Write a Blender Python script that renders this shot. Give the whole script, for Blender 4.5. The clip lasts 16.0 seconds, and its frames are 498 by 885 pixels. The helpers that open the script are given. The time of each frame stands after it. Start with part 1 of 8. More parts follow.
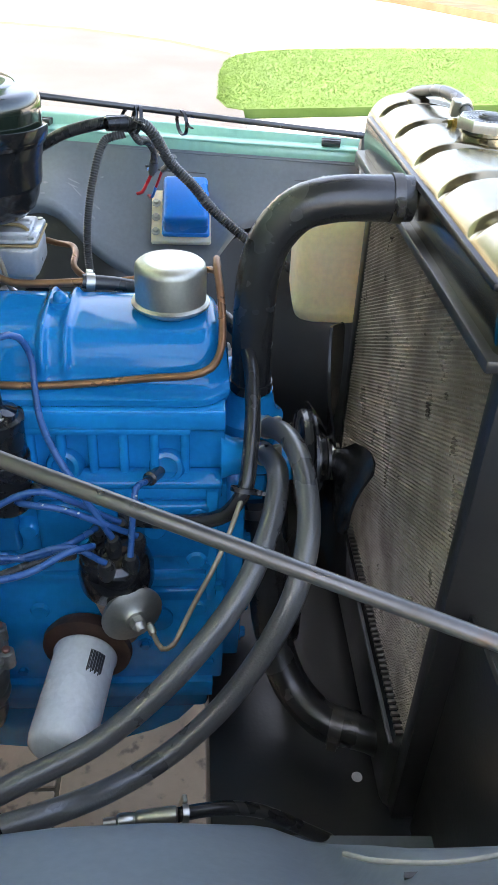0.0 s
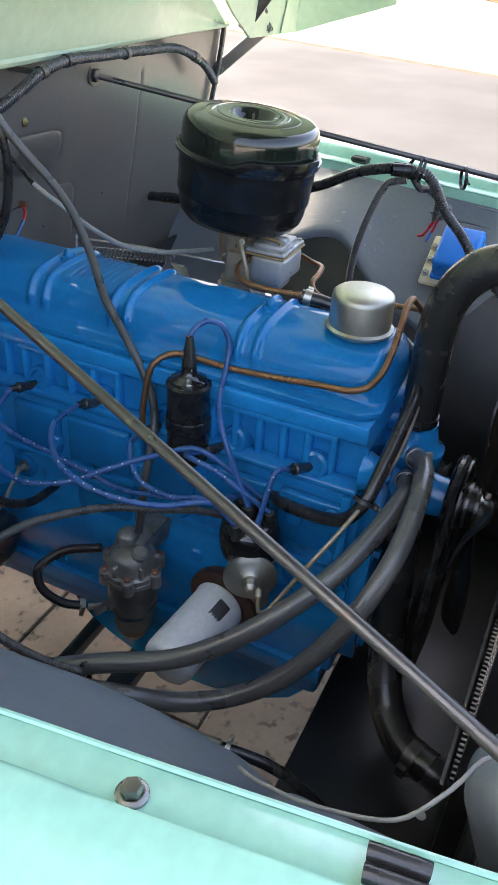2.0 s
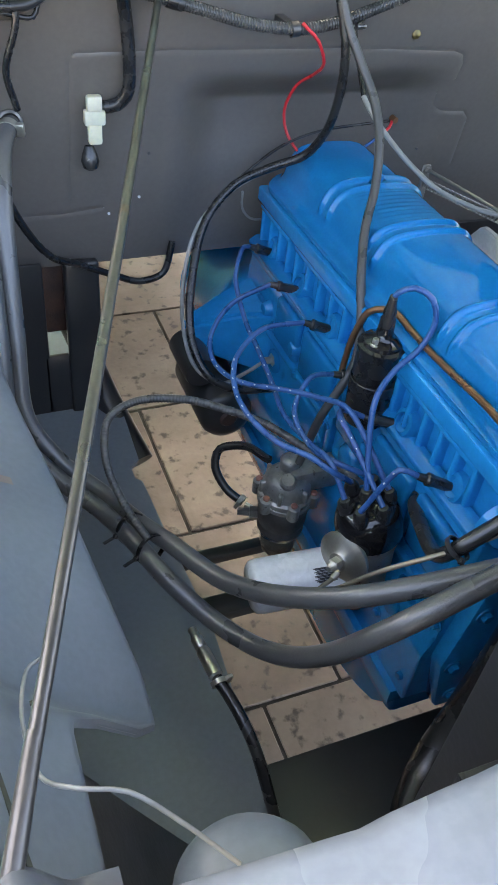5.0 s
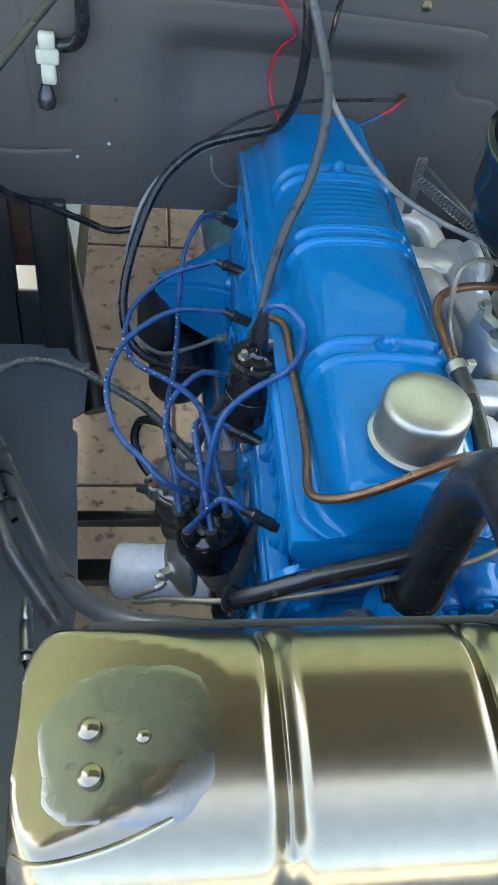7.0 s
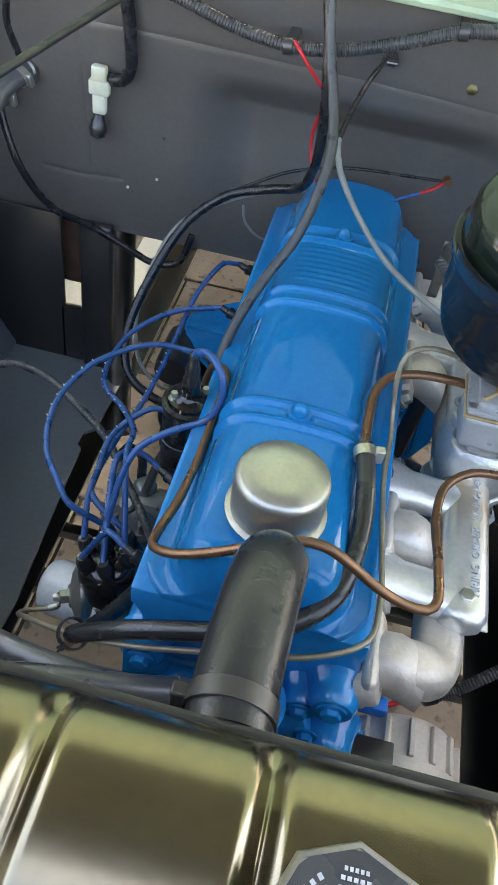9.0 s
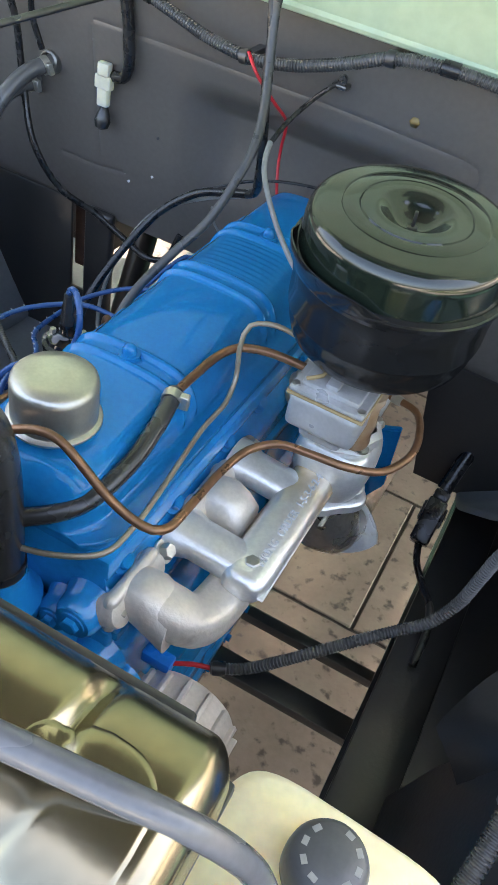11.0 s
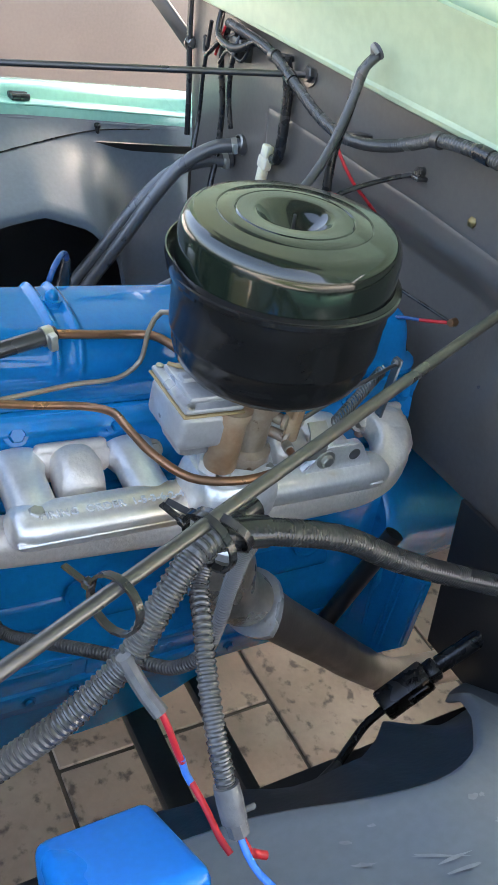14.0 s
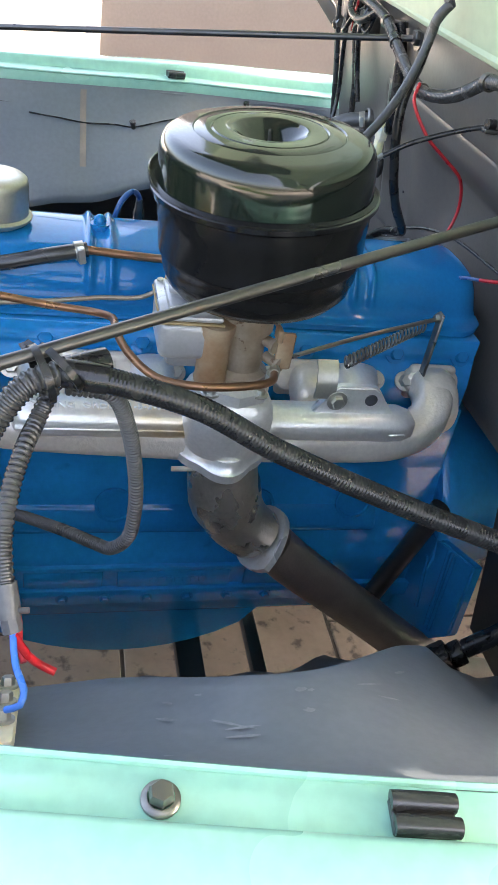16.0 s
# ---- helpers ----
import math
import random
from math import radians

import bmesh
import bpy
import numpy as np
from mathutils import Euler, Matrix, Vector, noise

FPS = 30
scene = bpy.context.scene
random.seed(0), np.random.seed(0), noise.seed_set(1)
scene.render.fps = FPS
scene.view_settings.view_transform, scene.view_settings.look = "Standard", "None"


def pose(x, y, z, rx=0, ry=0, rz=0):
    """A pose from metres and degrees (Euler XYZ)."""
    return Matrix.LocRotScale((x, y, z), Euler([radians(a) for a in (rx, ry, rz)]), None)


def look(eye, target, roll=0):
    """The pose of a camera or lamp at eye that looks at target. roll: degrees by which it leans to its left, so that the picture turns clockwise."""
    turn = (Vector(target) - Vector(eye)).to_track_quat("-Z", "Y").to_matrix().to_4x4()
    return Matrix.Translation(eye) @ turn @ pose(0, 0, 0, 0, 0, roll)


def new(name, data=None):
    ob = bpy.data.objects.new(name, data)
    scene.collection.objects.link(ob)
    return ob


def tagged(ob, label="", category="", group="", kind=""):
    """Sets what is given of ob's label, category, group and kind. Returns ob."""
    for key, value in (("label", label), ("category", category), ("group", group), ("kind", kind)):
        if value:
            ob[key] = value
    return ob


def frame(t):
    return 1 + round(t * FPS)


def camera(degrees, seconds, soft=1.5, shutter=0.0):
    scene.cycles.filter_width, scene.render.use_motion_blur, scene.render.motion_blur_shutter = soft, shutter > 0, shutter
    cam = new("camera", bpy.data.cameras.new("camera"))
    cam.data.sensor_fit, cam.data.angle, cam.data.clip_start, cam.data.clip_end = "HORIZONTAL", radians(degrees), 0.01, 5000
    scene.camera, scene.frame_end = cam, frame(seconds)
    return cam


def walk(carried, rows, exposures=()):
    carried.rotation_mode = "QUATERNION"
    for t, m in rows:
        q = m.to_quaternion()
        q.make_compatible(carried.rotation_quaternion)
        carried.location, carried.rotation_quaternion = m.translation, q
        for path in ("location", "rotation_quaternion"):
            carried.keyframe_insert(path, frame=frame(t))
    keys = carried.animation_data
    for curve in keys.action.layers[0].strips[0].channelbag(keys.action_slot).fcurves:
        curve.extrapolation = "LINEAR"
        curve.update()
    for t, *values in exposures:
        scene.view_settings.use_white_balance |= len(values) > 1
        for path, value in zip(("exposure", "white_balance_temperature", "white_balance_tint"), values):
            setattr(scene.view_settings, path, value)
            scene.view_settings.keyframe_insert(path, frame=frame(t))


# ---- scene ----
cam = camera(34.70, 16.0)
PATH = [
    (0, (-0.8020, -0.1433, 1.3442), (-0.1458, -0.1995, 0.8901), 2.95),
    (0.5, (-0.8381, -0.1943, 1.3753), (-0.1739, -0.1749, 0.9298), 1.65),
    (1, (-0.9011, -0.2289, 1.3838), (-0.2402, -0.1553, 0.9390), 2.02),
    (1.5, (-0.9215, -0.2771, 1.4025), (-0.2740, -0.1282, 0.9569), 3.48),
    (2, (-0.8816, -0.3599, 1.3920), (-0.2687, -0.0970, 0.9501), 3.98),
    (2.5, (-0.8638, -0.4399, 1.3973), (-0.2824, -0.1019, 0.9640), 4.07),
    (3, (-0.8588, -0.4967, 1.4003), (-0.3083, -0.1038, 0.9730), 4.57),
    (3.5, (-0.8274, -0.5526, 1.3932), (-0.3351, -0.0974, 0.9569), 5.87),
    (3.7, (-0.7946, -0.5635, 1.3936), (-0.3355, -0.0810, 0.9503), 6.24),
    (5.8, (-0.4234, -0.5862, 1.4490), (-0.2566, -0.0753, 0.8564), 7.06),
    (6, (-0.3783, -0.5717, 1.4541), (-0.2274, -0.0652, 0.8536), 7.40),
    (6.5, (-0.2964, -0.5573, 1.4706), (-0.1607, -0.0473, 0.8694), 9.61),
    (7, (-0.2386, -0.5604, 1.4776), (-0.1288, -0.0439, 0.8766), 9.76),
    (7.5, (-0.1652, -0.5810, 1.4673), (-0.0839, -0.0525, 0.8722), 9.97),
    (8, (-0.1023, -0.5782, 1.4772), (-0.0503, -0.0400, 0.8877), 10.23),
    (8.5, (-0.0673, -0.5519, 1.4813), (-0.0690, -0.0070, 0.8955), 10.14),
    (9, (0.0028, -0.5342, 1.4812), (-0.0428, 0.0163, 0.9024), 10.43),
    (9.5, (0.0678, -0.5479, 1.4788), (-0.0068, 0.0124, 0.9127), 10.68),
    (10, (0.1525, -0.5543, 1.4765), (0.0439, 0.0058, 0.9156), 10.50),
    (10.2, (0.1931, -0.5651, 1.4738), (0.0696, -0.0038, 0.9173), 11.06),
    (12.3, (0.5368, -0.5147, 1.4354), (0.2063, 0.0074, 0.9272), 12.68),
    (12.5, (0.5803, -0.5217, 1.4274), (0.2231, -0.0098, 0.9270), 12.06),
    (13, (0.6641, -0.4743, 1.4104), (0.2689, 0.0283, 0.9297), 13.67),
    (13.5, (0.7009, -0.3605, 1.3920), (0.2261, 0.0925, 0.9345), 15.11),
    (14, (0.7458, -0.2709, 1.3732), (0.2221, 0.1367, 0.9264), 15.72),
    (14.5, (0.8128, -0.2122, 1.3776), (0.2462, 0.1319, 0.9297), 15.89),
    (15, (0.8349, -0.1324, 1.3637), (0.2362, 0.1249, 0.8997), 15.06),
    (15.5, (0.8505, -0.0488, 1.3350), (0.2419, 0.1550, 0.8574), 14.02),
    (16, (0.9137, -0.0504, 1.3506), (0.2964, 0.1414, 0.8793), 11.33),
]
walk(cam, [(t, look(eye, target, roll)) for t, eye, target, roll in PATH], [(0, 3.52, 7250, 9), (1.5, 3.10, 7250, 10), (2.5, 3.10, 7550, 13), (3.7, 3.05, 7500, 14), (5.8, 3.98, 7150, 6), (7, 3.60, 6850, 5), (8.0, 3.42, 6950, 6), (9.2, 3.50, 7650, 8), (10.2, 3.54, 7600, 9), (12.5, 3.44, 7300, 8), (14, 3.46, 7080, 9), (16, 3.48, 7550, 11)])

# ---- world and sun ----
FLOOR = 0.05
world = bpy.data.worlds.new("world")
scene.world = world
world.use_nodes = True
wn = world.node_tree
wn.nodes.clear()
sky = wn.nodes.new("ShaderNodeTexSky")
sky.sky_type = "NISHITA"
sky.sun_disc = False
sky.sun_elevation, sky.sun_rotation = radians(46), radians(4)
sky.air_density, sky.dust_density, sky.ozone_density = 0.7, 5.0, 0.2
bg = wn.nodes.new("ShaderNodeBackground")
bg.inputs[1].default_value = 0.15
wo = wn.nodes.new("ShaderNodeOutputWorld")
wn.links.new(sky.outputs[0], bg.inputs[0])
wn.links.new(bg.outputs[0], wo.inputs[0])
sun = new("sun", bpy.data.lights.new("sun", "SUN"))
sun.data.energy, sun.data.angle, sun.data.color = 1.0, radians(0.6), (1.0, 0.95, 0.87)
sun.matrix_world = look((0.4, 5.8, 6.0), (0, 0, 0))


# ---- materials ----
def material(name, base, rough=0.5, metal=0.0, second=None, scale=30.0, fine=300.0, bump=0.0, spot=None, spot_at=0.62,
             coat=0.0, rough_var=0.1, coat_rough=0.08, spec=0.5, spot_scale=0.0, spot_soft=0.06, mix_low=0.25, mix_high=0.75, stretch=(1, 1, 1)):
    """Principled surface with colour varied at two scales, uneven gloss and fine relief."""
    m = bpy.data.materials.new(name)
    m.use_nodes = True
    n, l = m.node_tree.nodes, m.node_tree.links
    n.clear()
    out, b = n.new("ShaderNodeOutputMaterial"), n.new("ShaderNodeBsdfPrincipled")
    l.new(b.outputs[0], out.inputs[0])
    co, mp = n.new("ShaderNodeTexCoord"), n.new("ShaderNodeMapping")
    mp.inputs["Scale"].default_value = stretch
    l.new(co.outputs["Object"], mp.inputs[0])

    def tex(sc, detail=5.0):
        t = n.new("ShaderNodeTexNoise")
        t.inputs["Scale"].default_value, t.inputs["Detail"].default_value = sc, detail
        l.new(mp.outputs[0], t.inputs["Vector"])
        return t

    def ramp(src, lo, hi, a=0.0, z=1.0):
        r = n.new("ShaderNodeMapRange")
        r.interpolation_type = "SMOOTHSTEP"
        r.inputs[1].default_value, r.inputs[2].default_value, r.inputs[3].default_value, r.inputs[4].default_value = lo, hi, a, z
        l.new(src, r.inputs[0])
        return r.outputs[0]

    big, small = tex(scale, 3.0), tex(fine, 3.0)
    second = second or tuple(c * 0.72 for c in base)
    mix = n.new("ShaderNodeMix")
    mix.data_type = "RGBA"
    mix.inputs[6].default_value, mix.inputs[7].default_value = (*base, 1), (*second, 1)
    l.new(ramp(big.outputs[0], mix_low, mix_high), mix.inputs[0])
    col = mix.outputs[2]
    grain = n.new("ShaderNodeMix")
    grain.data_type, grain.blend_type = "RGBA", "MULTIPLY"
    grain.inputs[0].default_value = 1.0
    gr = n.new("ShaderNodeCombineColor")
    gv = ramp(small.outputs[0], 0.25, 0.75, 0.95, 1.05)
    for k in range(3):
        l.new(gv, gr.inputs[k])
    l.new(col, grain.inputs[6])
    l.new(gr.outputs[0], grain.inputs[7])
    col = grain.outputs[2]
    if spot:
        st = tex(spot_scale or scale * 2.3, 8.0)
        sm = n.new("ShaderNodeMix")
        sm.data_type = "RGBA"
        sm.inputs[7].default_value = (*spot, 1)
        l.new(ramp(st.outputs[0], spot_at, spot_at + spot_soft), sm.inputs[0])
        l.new(col, sm.inputs[6])
        col = sm.outputs[2]
    l.new(col, b.inputs["Base Color"])
    b.inputs["Metallic"].default_value = metal
    l.new(ramp(big.outputs[0], 0.3, 0.7, max(0.03, rough - rough_var), min(1, rough + rough_var)), b.inputs["Roughness"])
    b.inputs["Coat Weight"].default_value = coat
    b.inputs["Specular IOR Level"].default_value = spec
    b.inputs["Coat Roughness"].default_value = coat_rough
    if bump:
        bp = n.new("ShaderNodeBump")
        bp.inputs["Strength"].default_value, bp.inputs["Distance"].default_value = bump, 0.002
        l.new(small.outputs[0], bp.inputs["Height"])
        l.new(bp.outputs[0], b.inputs["Normal"])
    return m


M = {}
M["blue"] = material("engine_blue_enamel", (0.0, 0.178, 0.44), 0.07, second=(0.0, 0.165, 0.41), scale=9, fine=220, bump=0.02, rough_var=0.015, spec=0.3, coat=0.1, coat_rough=0.03)
M["blue_cast"] = material("engine_blue_cast_iron", (0.0, 0.26, 0.62), 0.17, second=(0.0, 0.22, 0.53), scale=18, fine=120, bump=0.22, rough_var=0.04, spec=0.5, coat=0.4, coat_rough=0.04, spot=(0.0, 0.13, 0.33), spot_at=0.64, spot_scale=22, spot_soft=0.16)
M["mint"] = material("mint_body_paint", (0.33, 0.65, 0.52), 0.22, second=(0.31, 0.62, 0.49), scale=5, fine=90, bump=0.02, coat=0.6)
M["hood_mint"] = material("pale_mint_hood_paint", (0.41, 0.505, 0.335), 0.36, second=(0.385, 0.475, 0.315), scale=4, fine=60, bump=0.015)
# for unseen sheets below the hood, which make its reflections darker
M["hood_dark"] = material("added_dark_hood_backing", (0.05, 0.06, 0.045), 0.6, second=(0.042, 0.05, 0.038), scale=5, fine=90, bump=0.15)
M["apron"] = material("slate_grey_apron_paint", (0.165, 0.189, 0.216), 0.36, second=(0.147, 0.169, 0.194), scale=6, fine=130, bump=0.08, rough_var=0.015, spec=0.6)
M["firewall"] = material("dark_grey_firewall_paint", (0.122, 0.109, 0.097), 0.3, second=(0.107, 0.096, 0.086), scale=4, fine=140, bump=0.08, rough_var=0.015)
M["black"] = material("black_gloss_paint", (0.008, 0.008, 0.009), 0.14, second=(0.012, 0.012, 0.012), scale=10, fine=160, bump=0.03, coat=0.6, rough_var=0.05)
# black paint with the mint hood's green reflection mixed into its colour
M["lid"] = material("black_gloss_green_reflection", (0.008, 0.013, 0.009), 0.12, second=(0.010, 0.016, 0.011), scale=10, fine=160, bump=0.03, coat=0.5, rough_var=0.02)
M["satin"] = material("black_satin_paint", (0.011, 0.011, 0.011), 0.2, second=(0.016, 0.016, 0.016), scale=12, fine=160, bump=0.05, spec=0.3, rough_var=0.06)
M["rubber"] = material("black_rubber", (0.022, 0.022, 0.022), 0.26, second=(0.030, 0.030, 0.029), scale=22, fine=420, bump=0.12, spec=0.7, rough_var=0.03)
# heater hose rubber, a lighter grey than the other rubber
M["hose"] = material("mid_grey_rubber_hose", (0.075, 0.075, 0.074), 0.3, second=(0.095, 0.094, 0.092), scale=26, fine=380, bump=0.18, spec=0.9, rough_var=0.03)
M["plastic"] = material("black_plastic", (0.012, 0.012, 0.013), 0.26, second=(0.02, 0.02, 0.02), scale=40, fine=400, bump=0.03)
M["loom"] = material("grey_corrugated_loom", (0.045, 0.044, 0.043), 0.24, second=(0.062, 0.061, 0.059), scale=30, fine=300, bump=0.03, spec=0.65)
M["frame"] = material("black_chassis_paint", (0.021, 0.021, 0.022), 0.32, second=(0.027, 0.026, 0.025), scale=16, fine=160, bump=0.12, spec=0.65, rough_var=0.04, spot=(0.045, 0.036, 0.028), spot_at=0.66, spot_soft=0.2)
M["brass"] = material("aged_brass_tank", (0.315, 0.283, 0.200), 0.21, metal=1.0, second=(0.28, 0.25, 0.18), scale=7, fine=160, bump=0.02, spot=(0.20, 0.175, 0.13), spot_at=0.62, spot_soft=0.22, rough_var=0.03)
M["core"] = material("radiator_fin_metal", (0.50, 0.45, 0.39), 0.34, metal=0.6, second=(0.24, 0.21, 0.18), scale=14, fine=300, bump=0.05, spot=(0.07, 0.06, 0.052), spot_at=0.66)
M["zinc"] = material("zinc_plated_steel", (0.58, 0.57, 0.51), 0.38, metal=0.9, second=(0.48, 0.46, 0.39), scale=20, fine=300, bump=0.04)
M["alu"] = material("silver_painted_cast_manifold", (0.88, 0.87, 0.84), 0.36, metal=0.65, second=(0.76, 0.74, 0.70), scale=12, fine=200, bump=0.2, rough_var=0.06, spot=(0.70, 0.50, 0.26), spot_at=0.66, spot_scale=11, spot_soft=0.18)
M["exhaust"] = material("pale_cast_exhaust_manifold", (0.74, 0.68, 0.60), 0.4, metal=0.35, second=(0.62, 0.55, 0.47), scale=14, fine=200, bump=0.3, spot=(0.36, 0.29, 0.24), spot_at=0.66, spot_soft=0.16, spot_scale=20)
M["elbow"] = material("burnished_cast_iron", (0.54, 0.50, 0.44), 0.3, metal=0.8, second=(0.38, 0.335, 0.285), scale=22, fine=180, bump=0.4, spot=(0.24, 0.195, 0.155), spot_at=0.64, spot_soft=0.2)
M["rod"] = material("bare_steel_rod_with_brown_film", (0.128, 0.124, 0.120), 0.36, metal=0.8, second=(0.10, 0.094, 0.087), scale=18, fine=250, bump=0.05, spot=(0.15, 0.11, 0.085), spot_at=0.62, spot_soft=0.16)
M["bowl"] = material("fuel_stained_carburettor_casting", (0.42, 0.345, 0.26), 0.42, metal=0.25, second=(0.30, 0.22, 0.15), scale=30, fine=300, bump=0.15, spot=(0.17, 0.10, 0.055), spot_at=0.62)
M["steel"] = material("bare_steel_rod", (0.35, 0.34, 0.32), 0.32, metal=0.9, second=(0.2, 0.19, 0.17), scale=25, fine=250, bump=0.1, stretch=(1, 0.1, 1))
M["copper"] = material("brown_copper_line", (0.32, 0.16, 0.085), 0.36, metal=0.7, second=(0.2, 0.11, 0.06), scale=30, fine=250, bump=0.05)
M["tan"] = material("tan_steel_line", (0.38, 0.33, 0.24), 0.4, metal=0.5, second=(0.28, 0.24, 0.17), scale=30, fine=250, bump=0.05)
M["pump_metal"] = material("grimy_cast_pump_metal", (0.30, 0.295, 0.275), 0.4, metal=0.5, second=(0.17, 0.165, 0.15), scale=45, fine=300, bump=0.15, spot=(0.09, 0.075, 0.06), spot_at=0.62)
M["pump_dark"] = material("dark_grimy_pump_metal", (0.12, 0.12, 0.115), 0.38, metal=0.4, second=(0.07, 0.068, 0.062), scale=40, fine=300, bump=0.08, spot=(0.22, 0.20, 0.16), spot_at=0.66)
M["screw_red"] = material("reddish_copper_screw", (0.34, 0.15, 0.11), 0.4, metal=0.5, second=(0.25, 0.12, 0.09), scale=60)
M["bowl_pale"] = material("pale_grey_zinc_casting", (0.52, 0.525, 0.53), 0.34, metal=0.4, second=(0.42, 0.41, 0.39), scale=20, fine=240, bump=0.12, spot=(0.34, 0.26, 0.18), spot_at=0.64, spot_soft=0.14)
M["stain"] = material("brown_fuel_stained_zinc", (0.34, 0.19, 0.10), 0.45, metal=0.2, second=(0.46, 0.34, 0.22), scale=40, fine=300, bump=0.12)
M["gasket"] = material("tan_paper_gasket", (0.42, 0.30, 0.14), 0.7, scale=40)
M["bracket"] = material("dull_grey_bracket_paint", (0.12, 0.127, 0.14), 0.36, second=(0.10, 0.105, 0.115), scale=20, fine=200, bump=0.05)
M["panel"] = material("light_grey_glossy_panel", (0.25, 0.265, 0.301), 0.25, second=(0.32, 0.335, 0.37), scale=6, fine=120, bump=0.03, coat=0.3)
M["pipe_grey"] = material("grey_rubber_pipe", (0.10, 0.104, 0.112), 0.26, second=(0.115, 0.118, 0.125), scale=20, fine=200, bump=0.04, spec=0.6, rough_var=0.02)
M["cable"] = material("dark_grey_cable_sheath", (0.055, 0.055, 0.053), 0.34, second=(0.075, 0.073, 0.07), scale=30, fine=300, bump=0.03)
M["filter"] = material("white_filter_enamel", (0.86, 0.89, 0.93), 0.22, second=(0.80, 0.83, 0.88), scale=12, fine=150, coat=0.5)
M["ink"] = material("dark_ink", (0.06, 0.06, 0.07), 0.5, scale=60)
M["rust"] = material("rusty_brown_steel", (0.09, 0.045, 0.028), 0.6, second=(0.05, 0.03, 0.025), scale=30, fine=300, bump=0.3)
M["pipe"] = material("brown_exhaust_steel", (0.155, 0.126, 0.112), 0.42, metal=0.25, second=(0.115, 0.094, 0.083), scale=12, fine=260, bump=0.15, spot=(0.19, 0.14, 0.105), spot_at=0.68, spot_soft=0.15)
M["bottle"] = material("yellowed_white_plastic_bottle", (0.95, 0.83, 0.57), 0.4, second=(0.93, 0.80, 0.52), scale=8, fine=120, bump=0.02)
M["reg"] = material("blue_plastic_regulator", (0.0, 0.22, 0.72), 0.28, second=(0.0, 0.19, 0.66), scale=12, fine=200, bump=0.03)
M["wire_blue"] = material("blue_plug_wire", (0.02, 0.085, 0.24), 0.3, second=(0.03, 0.10, 0.28), scale=40, fine=300)
M["wire_red"] = material("red_wire", (0.62, 0.02, 0.03), 0.35, scale=40)
M["wire_ltblue"] = material("light_blue_wire", (0.05, 0.22, 0.72), 0.35, scale=40)
M["wire_grey"] = material("grey_cable", (0.30, 0.30, 0.28), 0.4, second=(0.2, 0.2, 0.19), scale=40)
M["loom_tape"] = material("grey_loom_tape", (0.085, 0.085, 0.085), 0.4, second=(0.12, 0.12, 0.12), scale=90, fine=300, bump=0.15)
M["wrap"] = material("pale_thread_tape", (0.60, 0.60, 0.58), 0.5, second=(0.40, 0.40, 0.40), scale=120, fine=300, bump=0.1)
M["gold"] = material("bright_brass_fitting", (0.62, 0.44, 0.13), 0.25, metal=1.0, second=(0.45, 0.32, 0.10), scale=40, fine=300, bump=0.02)
M["white"] = material("white_print", (0.75, 0.75, 0.75), 0.5, scale=60)
M["floor"] = material("stone_floor_tile", (0.39, 0.335, 0.275), 0.55, second=(0.30, 0.245, 0.19), scale=9, fine=60, bump=0.2)
M["grout"] = material("dark_grout", (0.10, 0.085, 0.07), 0.85, scale=30, fine=200, bump=0.3)
M["concrete"] = material("pale_concrete", (0.52, 0.48, 0.43), 0.8, second=(0.46, 0.425, 0.38), scale=1.2, fine=25, bump=0.2)
M["asphalt"] = material("grey_driveway_concrete", (0.050, 0.051, 0.0525), 0.85, second=(0.044, 0.045, 0.047), scale=0.8, fine=40, bump=0.3)
M["grass"] = material("lawn_soil", (0.048, 0.100, 0.010), 0.8, second=(0.043, 0.092, 0.009), scale=4, fine=60, bump=0.3)
M["kerb"] = material("tan_kerb", (0.085, 0.048, 0.020), 0.8, second=(0.07, 0.042, 0.018), scale=4, fine=60, bump=0.2)
M["wall"] = material("taupe_wall_plaster", (0.138, 0.123, 0.115), 0.8, second=(0.124, 0.111, 0.104), scale=1.5, fine=60, bump=0.2)
M["alt"] = material("cast_aluminium_alternator", (0.72, 0.65, 0.58), 0.5, metal=0.2, second=(0.62, 0.55, 0.49), scale=30, fine=300, bump=0.12)
M["glass"] = material("smoky_glass_bowl", (0.30, 0.33, 0.32), 0.1, scale=20)
for node in M["glass"].node_tree.nodes:
    if node.type == "BSDF_PRINCIPLED":
        node.inputs["Transmission Weight"].default_value = 0.85


for node in M["bottle"].node_tree.nodes:
    if node.type == "BSDF_PRINCIPLED":
        node.inputs["Transmission Weight"].default_value = 0.15
        node.inputs["IOR"].default_value = 1.15
        node.inputs["Subsurface Weight"].default_value = 0.6
        node.inputs["Subsurface Radius"].default_value = (1.0, 0.75, 0.4)
        node.inputs["Subsurface Scale"].default_value = 0.06

# brown heat stain on the log, strongest beside the carburettor riser
M["alu_stained"] = M["alu"].copy()
nt = M["alu_stained"].node_tree
bsdf = [q for q in nt.nodes if q.type == "BSDF_PRINCIPLED"][0]
came = bsdf.inputs["Base Color"].links[0].from_socket
co, sep, span, noise, prod, mix = [nt.nodes.new(q) for q in ("ShaderNodeTexCoord", "ShaderNodeSeparateXYZ", "ShaderNodeMapRange", "ShaderNodeTexNoise", "ShaderNodeMath", "ShaderNodeMix")]
noise.inputs["Scale"].default_value = 26
span.inputs[1].default_value, span.inputs[2].default_value, span.inputs[3].default_value, span.inputs[4].default_value = -0.02, 0.10, 0.0, 1.5
